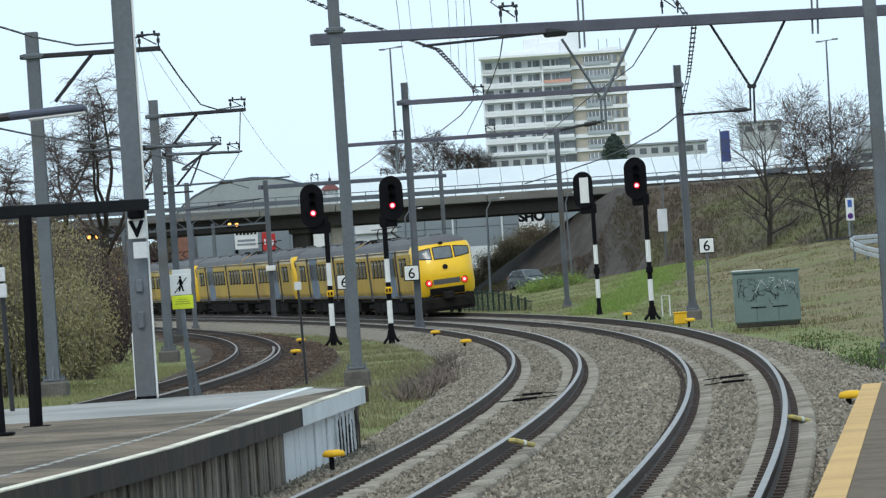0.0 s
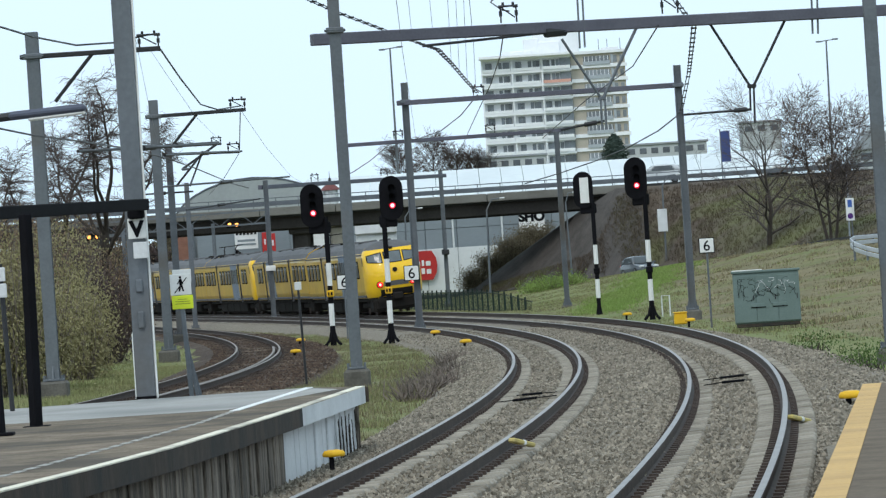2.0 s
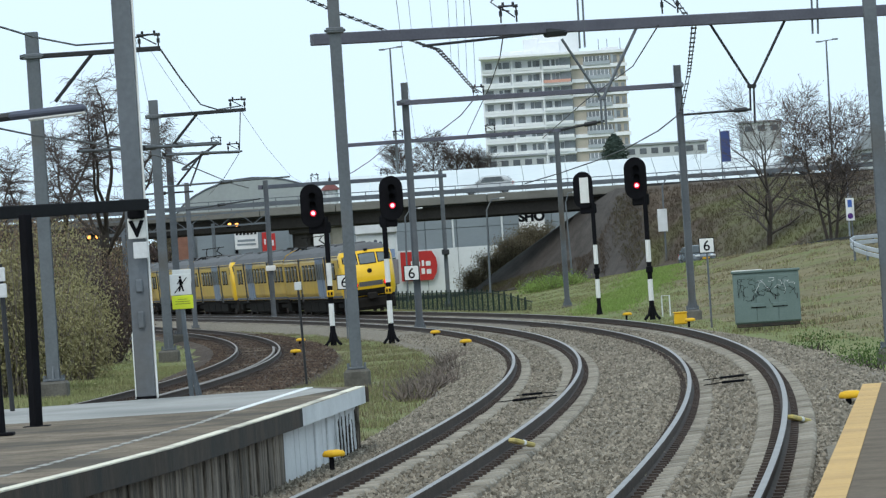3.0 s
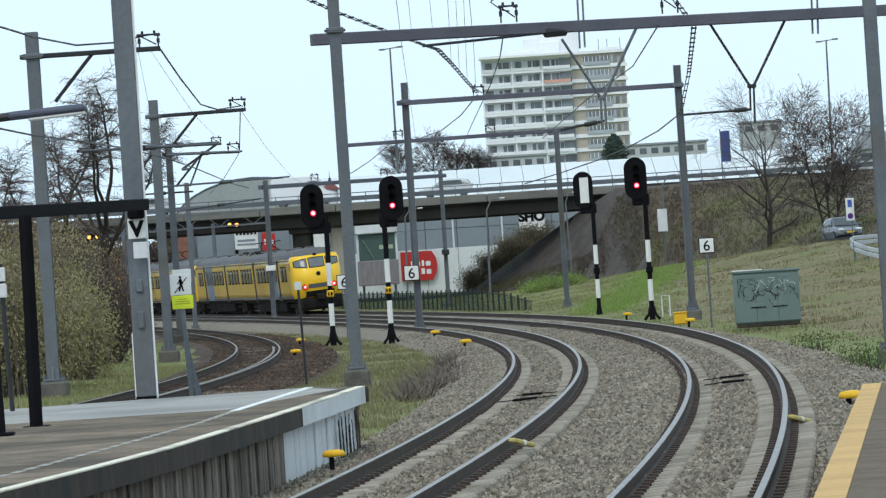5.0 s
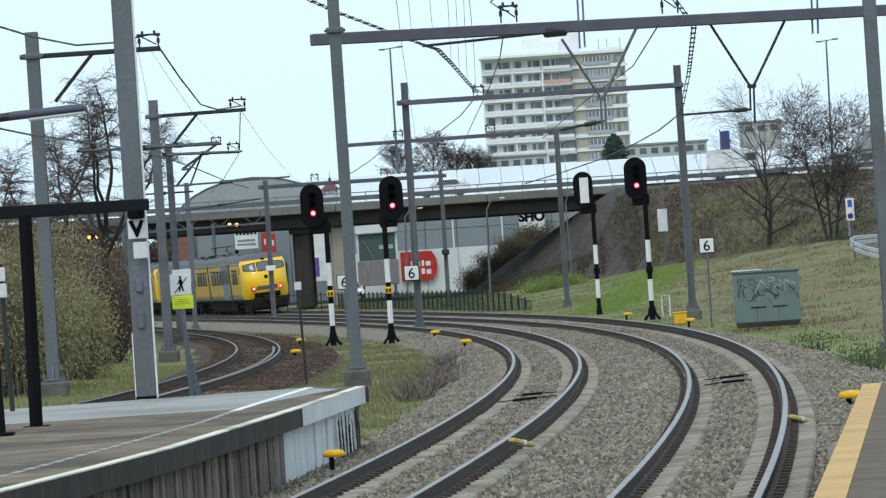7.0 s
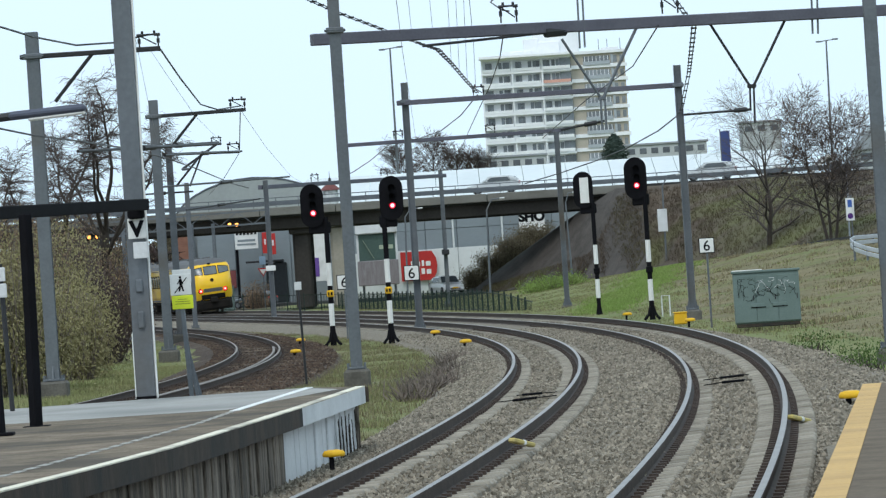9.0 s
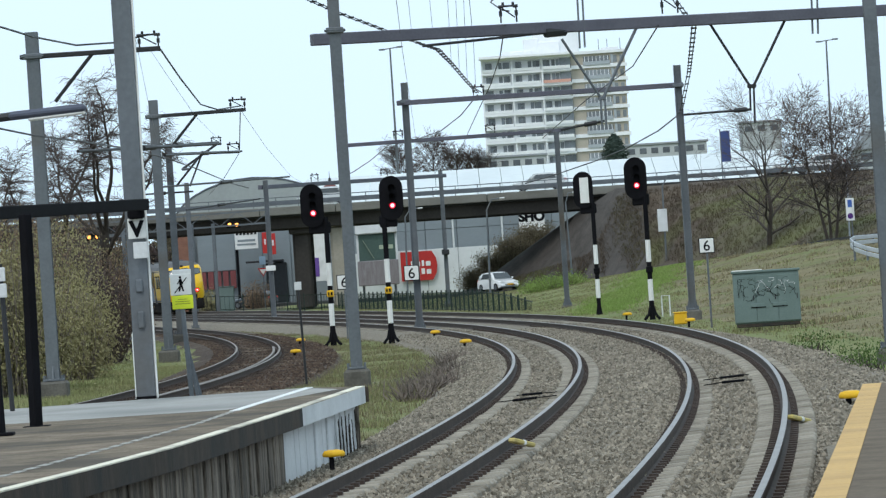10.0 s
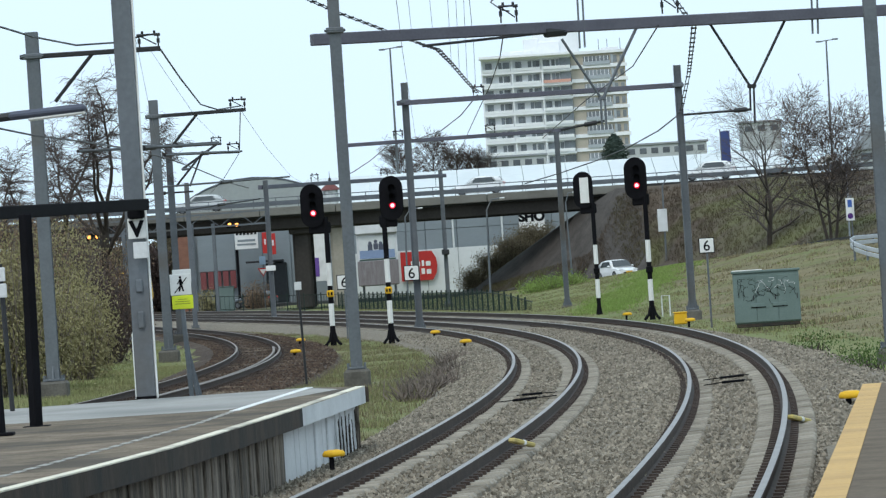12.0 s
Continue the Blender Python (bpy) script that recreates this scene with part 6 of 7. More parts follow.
def build_fence():
    f = thing("fence", (0, 0, 0), "low dark green bar fence behind the tracks", "fence")
    green = material("fence_green", (0.02, 0.035, 0.03), (0.014, 0.025, 0.021), 0.6, scale=2, fine=20, bump=0.05)
    line = [(-20.03, 352.0, -0.03), (-13.43, 346.0, -0.32), (-8.05, 338.0, -0.5), (-3.48, 306.0, -0.57), (0.3, 276.0, -0.55), (2.05, 258.0, -0.51), (3.18, 247.0, -0.66), (4.48, 236.0, -1.07)]
    pts = []
    for a, b in zip(line, line[1:]):
        n = max(2, int((Vector(b) - Vector(a)).length / 2.3))
        for k in range(n):
            pts.append(Vector(a).lerp(Vector(b), k / n))
    pts.append(Vector(line[-1]))
    post = Solid().box((0, 0, 0.55), (0.09, 0.09, 1.5), ch=0.01).mesh("post", green)
    slat = Solid().box((0, 0, 0.62), (0.03, 0.02, 1.1)).mesh("slat", green)
    for a, b in zip(pts, pts[1:]):
        ob = new("post", post)
        ob.parent, ob.location = f, a
        n = 6
        for k in range(1, n):
            o = new("slat", slat)
            o.parent, o.location = f, a.lerp(b, k / n)
        s = Solid()
        for z in (0.12, 1.14):
            s.bar(tuple(a + Vector((0, 0, z))), tuple(b + Vector((0, 0, z))), 0.035, 0.04)
        part("rail", s, green, f)


def build_lamp_posts():
    for base, top, tip, r, label in (((3.24, 330.0, -0.01), (3.36, 330.0, 6.1), (4.73, 330.0, 6.92), 0.08, "pale curved street lamp"), ((-2.9, 340.0, -0.52), (-2.69, 340.0, 6.07), (-1.32, 340.0, 6.7), 0.08, "pale curved street lamp"), ((9.01, 320.0, 0.88), (8.87, 320.0, 6.1), (9.6, 320.0, 6.85), 0.07, "pale curved street lamp"), ((16.22, 330.0, 1.21), (16.27, 330.0, 6.99), (17.69, 330.0, 7.81), 0.08, "pale curved street lamp beside the bank"), ((24.46, 272.0, 1.69), (29.77, 330.0, 7.35), (28.57, 330.0, 7.96), 0.06, "pale curved street lamp on the upper road")):
        l = thing("street_lamp", base, label, "street lamp", "street lamps")
        b = Vector(base)
        t, e = Vector(top) - b, Vector(tip) - b
        part("pole", Solid().tube((0, 0, -0.3), tuple(t), r, r * 0.7), GALV, l)
        mid = Vector((t.x * 0.7 + e.x * 0.3, t.y, e.z * 0.92 + t.z * 0.08))
        part("arm", Solid().pipe([tuple(t), tuple(mid), tuple(e)], r * 0.65), GALV, l)
        part("head", Solid().bar(tuple(e + (mid - e) * 0.4), tuple(e), 0.22, 0.12, ch=0.04), WHITE_BOARD, l)
    for base, top in (((-4.94, 560.0, 12.42), (-4.94, 560.0, 29.54)), ((52.23, 600.0, 14.63), (52.56, 600.0, 28.75))):
        l = thing("street_lamp", base, "tall slender double-armed road lamp behind the viaduct", "street lamp", "road lamps")
        t = Vector(top) - Vector(base)
        part("pole", Solid().tube((0, 0, -12), tuple(t), 0.2, 0.1), GALV, l)
        part("arm", Solid().bar(tuple(t + Vector((-1.0, 0, -0.1))), tuple(t + Vector((1.2, 0, 0.1))), 0.12, 0.12), GALV, l)
        for dx in (-1.0, 1.2):
            part("head", Solid().box((t.x + dx, 0, t.z + dx * 0.1), (0.8, 0.4, 0.2), ch=0.06), GALV, l)
    p = thing("road_sign", (24.67, 272.0, 2.19), "white road sign with blue and purple marks on a pole", "sign")
    part("pole", Solid().tube((0, 0, -0.5), (0, 0, 2.7), 0.04), GALV, p)
    part("plate", Solid().box((-0.08, -0.06, 1.85), (0.5, 0.03, 1.35), ch=0.02), WHITE, p)
    part("blue_mark", Solid().box((-0.08, -0.08, 2.2), (0.26, 0.02, 0.45), ch=0.02), material("sign_blue", (0.06, 0.13, 0.42), (0.05, 0.11, 0.36)), p)
    part("round_mark", Solid().tube((-0.08, -0.09, 1.45), (-0.08, -0.07, 1.45), 0.17, n=18), material("sign_purple", (0.09, 0.03, 0.18), (0.07, 0.025, 0.15)), p)
    q = thing("sign_back", (16.21, 329.7, 1.21), "grey back of a road sign on a lamp pole", "sign")
    part("plate", Solid().box((-0.1, -0.12, 3.3), (0.7, 0.05, 1.65), ch=0.03), WHITE_BOARD, q)
    b = thing("flag_banner", (30.03, 470.0, 10.31), "tall blue banner flag on a pole", "flag")
    part("pole", Solid().tube((-0.5, 0, -6), (-0.5, 0, 4.2), 0.06), GALV, b)
    part("cloth", Solid().box((0, 0, 2.4), (0.95, 0.05, 3.2), ch=0.02), material("flag_blue", (0.06, 0.085, 0.24), (0.045, 0.065, 0.19)), b)
    for pair in (((-16.33, 349.0, 6.49), (-15.77, 349.0, 6.45)),):
        s = thing("amber_lamps", (0, 0, 0), "pair of small amber warning lamps on a dark board", "lamp")
        m = (Vector(pair[0]) + Vector(pair[1])) / 2
        part("board", Solid().box((m.x, m.y + 0.1, m.z), (1.1, 0.12, 0.5), ch=0.05), BLACK, s)
        part("bracket", Solid().box((m.x, m.y + 0.5, m.z + 0.1), (0.1, 2.4, 0.1)).tube((m.x, m.y + 1.7, m.z + 0.1), (m.x, m.y + 1.7, m.z + 0.4), 0.05), BLACK, s)
        for p in pair:
            part("lamp", Solid().tube((p[0], p[1] - 0.02, p[2]), (p[0], p[1] + 0.1, p[2]), 0.14, n=12), AMBER, s)


    s = thing("amber_lamps", (-16.54, 236.0, -0.55), "pair of small amber lamps on an arm from a grey post", "lamp")
    part("post", Solid().bar((0, 0, 0), (-0.08, 0, 6.11), 0.2, 0.2, ch=0.02), GALV, s)
    part("arm", Solid().bar((0, 0, 5.45), (-2.25, 0, 5.53), 0.08, 0.1), GALV, s)
    part("board", Solid().box((-1.63, -0.06, 5.50), (0.85, 0.1, 0.36), ch=0.05), BLACK, s)
    for dx in (-0.22, 0.22):
        part("lamp", Solid().tube((-1.63 + dx, -0.14, 5.50), (-1.63 + dx, -0.1, 5.50), 0.1, n=12), AMBER, s)


# ---- plants ----
BARK = material("bark", (0.075, 0.062, 0.052), (0.045, 0.037, 0.031), 0.95, scale=3, fine=25, bump=0.5)
TWIG = material("winter_twig", (0.105, 0.085, 0.078), (0.065, 0.053, 0.05), 0.95, scale=1, fine=9, bump=0.2)
LEAF_OLIVE = material("olive_leaf", (0.305, 0.285, 0.135), (0.23, 0.195, 0.11), 0.8, scale=0.5, fine=2.5, bump=0.1, spread=0.5, island=0.1)
LEAF_BROWN = material("brown_leaf", (0.22, 0.15, 0.095), (0.14, 0.098, 0.064), 0.85, scale=0.5, fine=6, bump=0.1, island=0.4)
LEAF_PURPLE = material("purple_brown_twig", (0.13, 0.095, 0.085), (0.07, 0.05, 0.045), 0.9, scale=0.5, fine=6, bump=0.1, island=0.4)
LEAF_SLOPE = material("dull_slope_growth", (0.24, 0.205, 0.13), (0.14, 0.12, 0.08), 0.9, scale=0.6, fine=6, bump=0.1, island=0.35)
LEAF_DARK = material("dark_evergreen", (0.075, 0.105, 0.085), (0.045, 0.067, 0.058), 0.8, scale=0.8, fine=8, bump=0.1, island=0.3)
LUSH_BLADE = material("lush_grass_blade", (0.15, 0.245, 0.05), (0.21, 0.26, 0.085), 0.85, scale=0.3, fine=4, bump=0, island=0.35)
BLADE = material("grass_blade", (0.17, 0.20, 0.075), (0.235, 0.215, 0.115), 0.85, scale=0.3, fine=4, bump=0, island=0.35)
DRY_BLADE = material("dry_grass_blade", (0.225, 0.19, 0.118), (0.145, 0.122, 0.07), 0.9, scale=0.6, fine=5, bump=0, island=0.35)


def grow(rnd, p, d, length, r, depth, out, spread, up, tips):
    """A limb with its branches: (from, to, r0, r1, depth)."""
    n = 3
    for k in range(n):
        d = (d + Vector((rnd.gauss(0, 0.13), rnd.gauss(0, 0.13), rnd.gauss(0, 0.06) + (up if depth > 1 else -0.07)))).normalized()
        q = p + d * length / n
        r1 = r * 0.86
        out.append((p, q, r, r1, depth))
        p, r = q, r1
        if depth > 0 and (k > 0 or depth < 4):
            for _ in range(1 if rnd.random() < 0.6 else 2):
                a = Vector((rnd.gauss(0, 1), rnd.gauss(0, 1), rnd.gauss(0, 0.55))).normalized()
                grow(rnd, p, (d + a * spread).normalized(), length * rnd.uniform(0.55, 0.8), r * 0.6, depth - 1, out, spread, up, tips)
    if depth == 0:
        tips.append(p)


def build_tree(at, height, trunk, label, seed, width=7.0, depth=3, spread=0.7, up=0.06, leaves=None, leaf_count=0, stems=1, name="tree", twig_r=0.012, limbs=20, low=0.16, droop=0.0, thick=1.0):
    """A bare tree: leaders that run to the top, limbs that reach out to a domed crown, twigs."""
    rnd = random.Random(seed)
    t = thing(name, at, label, "tree")
    out, tips = [], []
    big = Solid()
    for st in range(stems):
        turn = rnd.uniform(0, 6.28)
        tilt = 0.0 if stems == 1 else 0.16
        foot = Vector((0.25 * math.cos(turn), 0.25 * math.sin(turn), 0)) if stems > 1 else Vector((0, 0, 0))
        p, d = foot + Vector((0, 0, -0.4)), Vector((tilt * math.cos(turn), tilt * math.sin(turn), 1)).normalized()
        n, r = 9, trunk / math.sqrt(stems)
        top = height * (0.93 if st == 0 else rnd.uniform(0.78, 0.9))
        line = [(p, r)]
        for k in range(n):
            d = (d + Vector((rnd.gauss(0, 0.08), rnd.gauss(0, 0.08), 0.05))).normalized()
            p = p + d * (top + 0.4) / n
            line.append((p, r * (1 - 0.9 * (k + 1) / n)))
        for (a, ra), (b, rb) in zip(line, line[1:]):
            big.tube(a, b, ra, rb, n=8, cap=False)
        count = max(6, limbs // stems)
        for k in range(count):
            f = low + (1 - low) * (k + rnd.random() * 0.7) / count
            i = min(n - 1, int(f * n))
            q = line[i][0].lerp(line[i + 1][0], f * n - i)
            az = k * 2.4 + rnd.uniform(-0.5, 0.5)
            g = (f - 0.5) / 0.62
            reach = max(0.16 * width, width / 2 * math.sqrt(max(0.0, 1 - g * g)))
            rise = 0.25 + 1.1 * f
            way = Vector((math.cos(az), math.sin(az), rise)).normalized()
            rad = max(twig_r * 2, line[i][1] * 0.62) * thick
            grow(rnd, q, way, reach * 0.78, rad, depth, out, spread, up, tips)
    small = Solid()
    for p, q, r0, r1, dep in out:
        if dep < 2 and droop:
            q = q - Vector((0, 0, droop * (2 - dep) * 0.5))
        if dep >= depth:
            big.tube(p, q, r0, r1, n=6, cap=False)
        else:
            small.tube(p, q, max(twig_r, r0 * 0.9), max(twig_r * 0.7, r1 * 0.8), n=3 if dep < 2 else 4, cap=False)
    part("trunk", big, BARK, t, smooth=True)
    part("crown", small, TWIG, t)
    if leaves:
        s = Solid()
        for _ in range(leaf_count):
            c = tips[rnd.randrange(len(tips))] + Vector((rnd.gauss(0, 0.2), rnd.gauss(0, 0.2), rnd.gauss(0, 0.15)))
            w = rnd.uniform(0.04, 0.08)
            m = Matrix.Translation(c) @ Euler((rnd.uniform(0, 6), rnd.uniform(0, 6), rnd.uniform(0, 6))).to_matrix().to_4x4()
            s.add([(-w, 0, 0), (0, -w * 0.6, 0.01), (w, 0, 0), (0, w * 0.6, 0.02)], [(0, 1, 2, 3)], m)
        part("foliage", s, leaves, t)
    return t


def build_drooping_tree(at, height, trunk, width, label, seed, leaders):
    """A bare tree that forks low into stout winding limbs, its outer twigs hanging in combs."""
    rnd = random.Random(seed)
    t = thing("tree", at, label, "tree")
    big, small = Solid(), Solid()
    fork = height * 0.44
    stem = [Vector((0, 0, -0.4)), Vector((rnd.gauss(0, 0.1), 0, fork * 0.5)), Vector((rnd.gauss(0, 0.15), 0, fork))]
    for a, b, k in zip(stem, stem[1:], (0, 1)):
        big.tube(a, b, trunk * (1 - 0.12 * k), trunk * (0.88 - 0.12 * k), n=9, cap=False)

    def run(p, d, length, n, r0, r1, fall, wind, out):
        pts = [(p, r0)]
        for k in range(n):
            d = (d + Vector((rnd.gauss(0, wind), rnd.gauss(0, wind), rnd.gauss(0, wind * 0.6) - fall * (k + 1) / n))).normalized()
            q = p + d * length / n
            out.tube(p, q, r0 + (r1 - r0) * k / n, r0 + (r1 - r0) * (k + 1) / n, n=6 if out is big else 3, cap=False)
            p = q
            pts.append((p, r0 + (r1 - r0) * (k + 1) / n))
        return pts, d
    for j in range(leaders):
        az = 6.283 * j / leaders + rnd.uniform(-0.3, 0.3)
        f = 0.12 if j == 0 else rnd.uniform(0.4, 1.0)
        start = stem[2] + Vector((0, 0, -rnd.uniform(0, 0.1) * height * (j > 0)))
        way = Vector((math.cos(az) * f, math.sin(az) * f, 0.62)).normalized()
        limb, _ = run(start, way, (height - fork) * (1.0 if j == 0 else rnd.uniform(0.85, 1.0)), 10, trunk * 0.5, 0.022, -0.1, 0.14, big)
        for i, (p, r) in enumerate(limb[4:], 4):
            for _ in range(1 if i < 6 else 4):
                a = rnd.uniform(0, 6.283)
                outward = Vector((p.x, p.y, 0)) * 0.25
                d = (Vector((math.cos(a), math.sin(a), rnd.uniform(0.2, 1.0))) + outward).normalized()
                bough, _ = run(p, d, width * rnd.uniform(0.2, 0.36), 6, min(0.032, r * 0.7), 0.010, 0.13, 0.2, small)
                for q, _r in bough[1:]:
                    for _ in range(4):
                        b = rnd.uniform(0, 6.283)
                        run(q, (d * 0.7 + Vector((math.cos(b), math.sin(b), rnd.uniform(-0.2, 0.5))) * 0.7).normalized(), rnd.uniform(0.3, 0.75), 3, 0.009, 0.006, 0.5, 0.16, small)
    part("trunk", big, BARK, t, smooth=True)
    part("crown", small, TWIG, t)
    return t


def build_shrub(at, w, h, mat, label, seed, leaves=4200, size=0.075, name="shrub", twigs=70, depth=None, stem=None):
    """A loose bush: stems, and clumps of small leaves with gaps."""
    rnd = random.Random(seed)
    t = thing(name, at, label, "shrub", "lineside shrubs")
    st, s = Solid(), Solid()
    clumps = []
    dp = depth or w
    for k in range(twigs):
        a = rnd.uniform(0, 6.28)
        b = Vector((rnd.uniform(-0.5, 0.5) * w * 0.5, rnd.uniform(-0.5, 0.5) * dp * 0.5, -0.2))
        e = Vector((b.x * 1.5 + math.cos(a) * w * 0.26, b.y * 1.5 + math.sin(a) * dp * 0.26, h * rnd.uniform(0.35, 1.0) * (1 - 0.35 * (abs(b.x) * 2 / w) ** 2)))
        mid = b.lerp(e, 0.5) + Vector((rnd.gauss(0, 0.1), rnd.gauss(0, 0.1), h * 0.06))
        st.tube(b, mid, 0.035, 0.02, n=4, cap=False).tube(mid, e, 0.02, 0.008, n=3, cap=False)
        clumps += [(e, 0.28), (mid.lerp(e, 0.5), 0.34), (mid, 0.36), (b.lerp(mid, 0.6), 0.36)]
    for _ in range(leaves):
        c, r = clumps[rnd.randrange(len(clumps))]
        c = c + Vector((rnd.gauss(0, r), rnd.gauss(0, r), rnd.gauss(0, r * 0.8)))
        if c.z < 0.02:
            c.z = rnd.uniform(0.02, 0.5)
        q = size * rnd.uniform(0.6, 1.3)
        m = Matrix.Translation(c) @ Euler((rnd.uniform(0, 6), rnd.uniform(0, 6), rnd.uniform(0, 6))).to_matrix().to_4x4()
        s.add([(-q, 0, 0), (0, -q * 0.5, 0.01), (q, 0, 0), (0, q * 0.5, 0.015)], [(0, 1, 2, 3)], m)
    part("stem_tangle", st, stem or TWIG, t)
    part("foliage", s, mat, t)
    return t


def build_grass(name, mat, count, seed, place, hi, label, width=0.012, blades=4, spread=0.08):
    rnd = random.Random(seed)
    s = Solid()
    for _ in range(count):
        p = place(rnd)
        if p is None:
            continue
        x, y = p
        z = ground_z(x, y)
        for _ in range(blades):
            a = rnd.uniform(0, 6.28)
            h = hi * rnd.uniform(0.4, 1.2)
            dx, dy = math.cos(a), math.sin(a)
            ox, oy = rnd.gauss(0, spread), rnd.gauss(0, spread)
            s.add([(x + ox - dy * width, y + oy + dx * width, z - 0.05), (x + ox + dy * width, y + oy - dx * width, z - 0.05), (x + ox + dx * h * 0.5, y + oy + dy * h * 0.5, z + h)], [(0, 1, 2)])
    return setting(name, s, mat, label, "grass", kind="stuff")


def build_plants():
    left = "large bare winter tree with dark limbs and fine drooping twigs"
    build_drooping_tree((-15.4, 205.0, -0.6), 12.6, 0.22, 4.2, left, 3, 7)
    build_drooping_tree((-17.2, 206.5, -0.6), 11.2, 0.19, 4.0, left, 11, 4)
    build_drooping_tree((-20.4, 204.0, -0.6), 9.0, 0.17, 3.6, left, 21, 5)
    build_tree((22.38, 310.0, 2.2), 8.5, 0.2, "bare winter tree on the bank with wide low limbs", 5, width=8.4, limbs=17, low=0.1, twig_r=0.008, thick=0.9)
    build_tree((25.47, 295.0, 2.1), 9.1, 0.2, "dense bare tree on the bank with a few dead leaves", 12, width=6.0, stems=3, limbs=42, low=0.2, twig_r=0.013, leaves=LEAF_BROWN, leaf_count=1500)
    for k, (p, h) in enumerate((((-4.42, 640.0, 15.39), 7.5), ((-1.07, 640.0, 15.17), 9.0), ((3.16, 640.0, 14.89), 7.0), ((5.56, 640.0, 14.74), 6.5))):
        build_tree((p[0], p[1], p[2] - 5.0), h + 0.6, 0.2, "distant bare winter tree behind the viaduct", 30 + k, width=6.0, limbs=26, low=0.3, twig_r=0.02)
    ev = thing("conifer", (22.02, 560.0, 12.76), "small dark evergreen tree behind the viaduct", "tree")
    rnd = random.Random(9)
    s = Solid()
    for _ in range(2600):
        z = rnd.random() ** 0.8 * 4.6
        r = (2.6 - 0.1 * z * z) * math.sqrt(rnd.random()) * (0.8 + 0.3 * noise.noise(Vector((z, rnd.random() * 2, 0)))) if z < 4.4 else 0.2
        a = rnd.uniform(0, 6.28)
        m = Matrix.Translation((r * math.cos(a), r * math.sin(a), z - 0.3)) @ Euler((rnd.uniform(0, 6), rnd.uniform(0, 6), 0)).to_matrix().to_4x4()
        s.add([(-0.2, 0, 0), (0, -0.09, 0), (0.2, 0, 0), (0, 0.09, 0.03)], [(0, 1, 2, 3)], m)
    part("crown", s, LEAF_DARK, ev)
    part("trunk", Solid().tube((0, 0, -8), (0, 0, 3), 0.16, 0.05), BARK, ev)
    olive = "loose olive-green shrub with yellowing leaves beside the branch track"
    brown = "tangled reddish-brown shrub behind the branch track"
    for k, (p, w, h, m, l) in enumerate((((-11.82, 128.0, -0.48), 2.4, 3.4, LEAF_OLIVE, olive), ((-11.4, 138.0, -0.8), 1.9, 2.8, LEAF_OLIVE, olive), ((-12.04, 122.0, -0.46), 2.4, 4.0, LEAF_OLIVE, olive), ((-12.6, 165.0, -0.43), 2.0, 3.4, LEAF_PURPLE, brown), ((-13.31, 155.0, -0.55), 2.6, 5.0, LEAF_OLIVE, olive), ((-14.37, 150.0, -0.36), 2.6, 5.4, LEAF_BROWN, brown), ((-14.49, 140.0, -0.46), 2.6, 5.2, LEAF_OLIVE, olive), ((-15.22, 205.0, -0.33), 2.4, 4.6, LEAF_BROWN, brown), ((-17.16, 195.0, -0.27), 3.4, 6.0, LEAF_BROWN, brown), ((-17.3, 215.0, -0.37), 3.0, 5.0, LEAF_OLIVE, olive))):
        build_shrub((p[0], p[1], -0.5), w * 1.05, h, m, l, 50 + k, 13000, 0.05, twigs=170, stem=BRAMBLE if m is LEAF_OLIVE else None)
    build_shrub((-16.24, 392.0, -0.4), 2.0, 2.2, LEAF_BROWN, "reddish-brown bush before the shop entrance", 170, 2600, 0.07, twigs=50)
    build_shrub((-21.03, 400.0, -0.4), 2.0, 1.9, LEAF_OLIVE, "yellowish bush before the red shop panels", 171, 2600, 0.07, twigs=50)
    back = "dark bare thicket growing behind the viaduct"
    for k, (p, w, h) in enumerate((((-37.81, 420.0, 0.01), 6.0, 8.5), ((-35.0, 424.0, -0.21), 6.0, 8.0), ((-31.38, 418.0, -0.38), 5.5, 7.5), ((-29.05, 426.0, -0.63), 5.0, 6.5), ((-26.6, 430.0, -0.6), 4.0, 8.0), ((-24.8, 436.0, -0.6), 4.0, 8.0))):
        build_shrub((p[0], p[1], -0.4), w, h, LEAF_PURPLE if k % 2 else LEAF_SLOPE, back, 120 + k, 20000, 0.17, name="thicket", twigs=140)
    for k, (p, w, h, m) in enumerate((((-19.2, 250.0), 3.6, 6.6, LEAF_PURPLE), ((-21.5, 262.0), 4.0, 7.2, LEAF_PURPLE), ((-14.6, 178.0), 2.6, 4.6, LEAF_PURPLE))):
        build_shrub((*p, -0.5), w, h, m, "bare purplish-brown thicket beside the branch track", 140 + k, 6500, 0.06, name="thicket", twigs=220)
    dark = "bare brown thicket on the slope beside the viaduct"
    for k, (p, w, h) in enumerate((((2.82, 366.0, 0.48), 3.0, 1.6), ((4.29, 368.0, 1.53), 3.0, 1.8), ((5.77, 370.0, 2.59), 3.0, 2.0), ((7.26, 372.0, 3.43), 3.0, 2.0))):
        build_shrub((p[0], p[1], p[2] - 0.3), w, h, LEAF_SLOPE, dark, 80 + k, 9000, 0.07, twigs=90)
    for k, (p,) in enumerate((((9.41, 115.0, -0.54),), ((9.0, 100.0, -0.73),), ((8.92, 95.0, -0.72),))):
        build_shrub((p[0], p[1], -0.55), 0.5, 0.32, WEED, "low green weeds at the ballast's edge", 95 + k, 420, 0.034, name="weed_clump", twigs=14, depth=3.0)
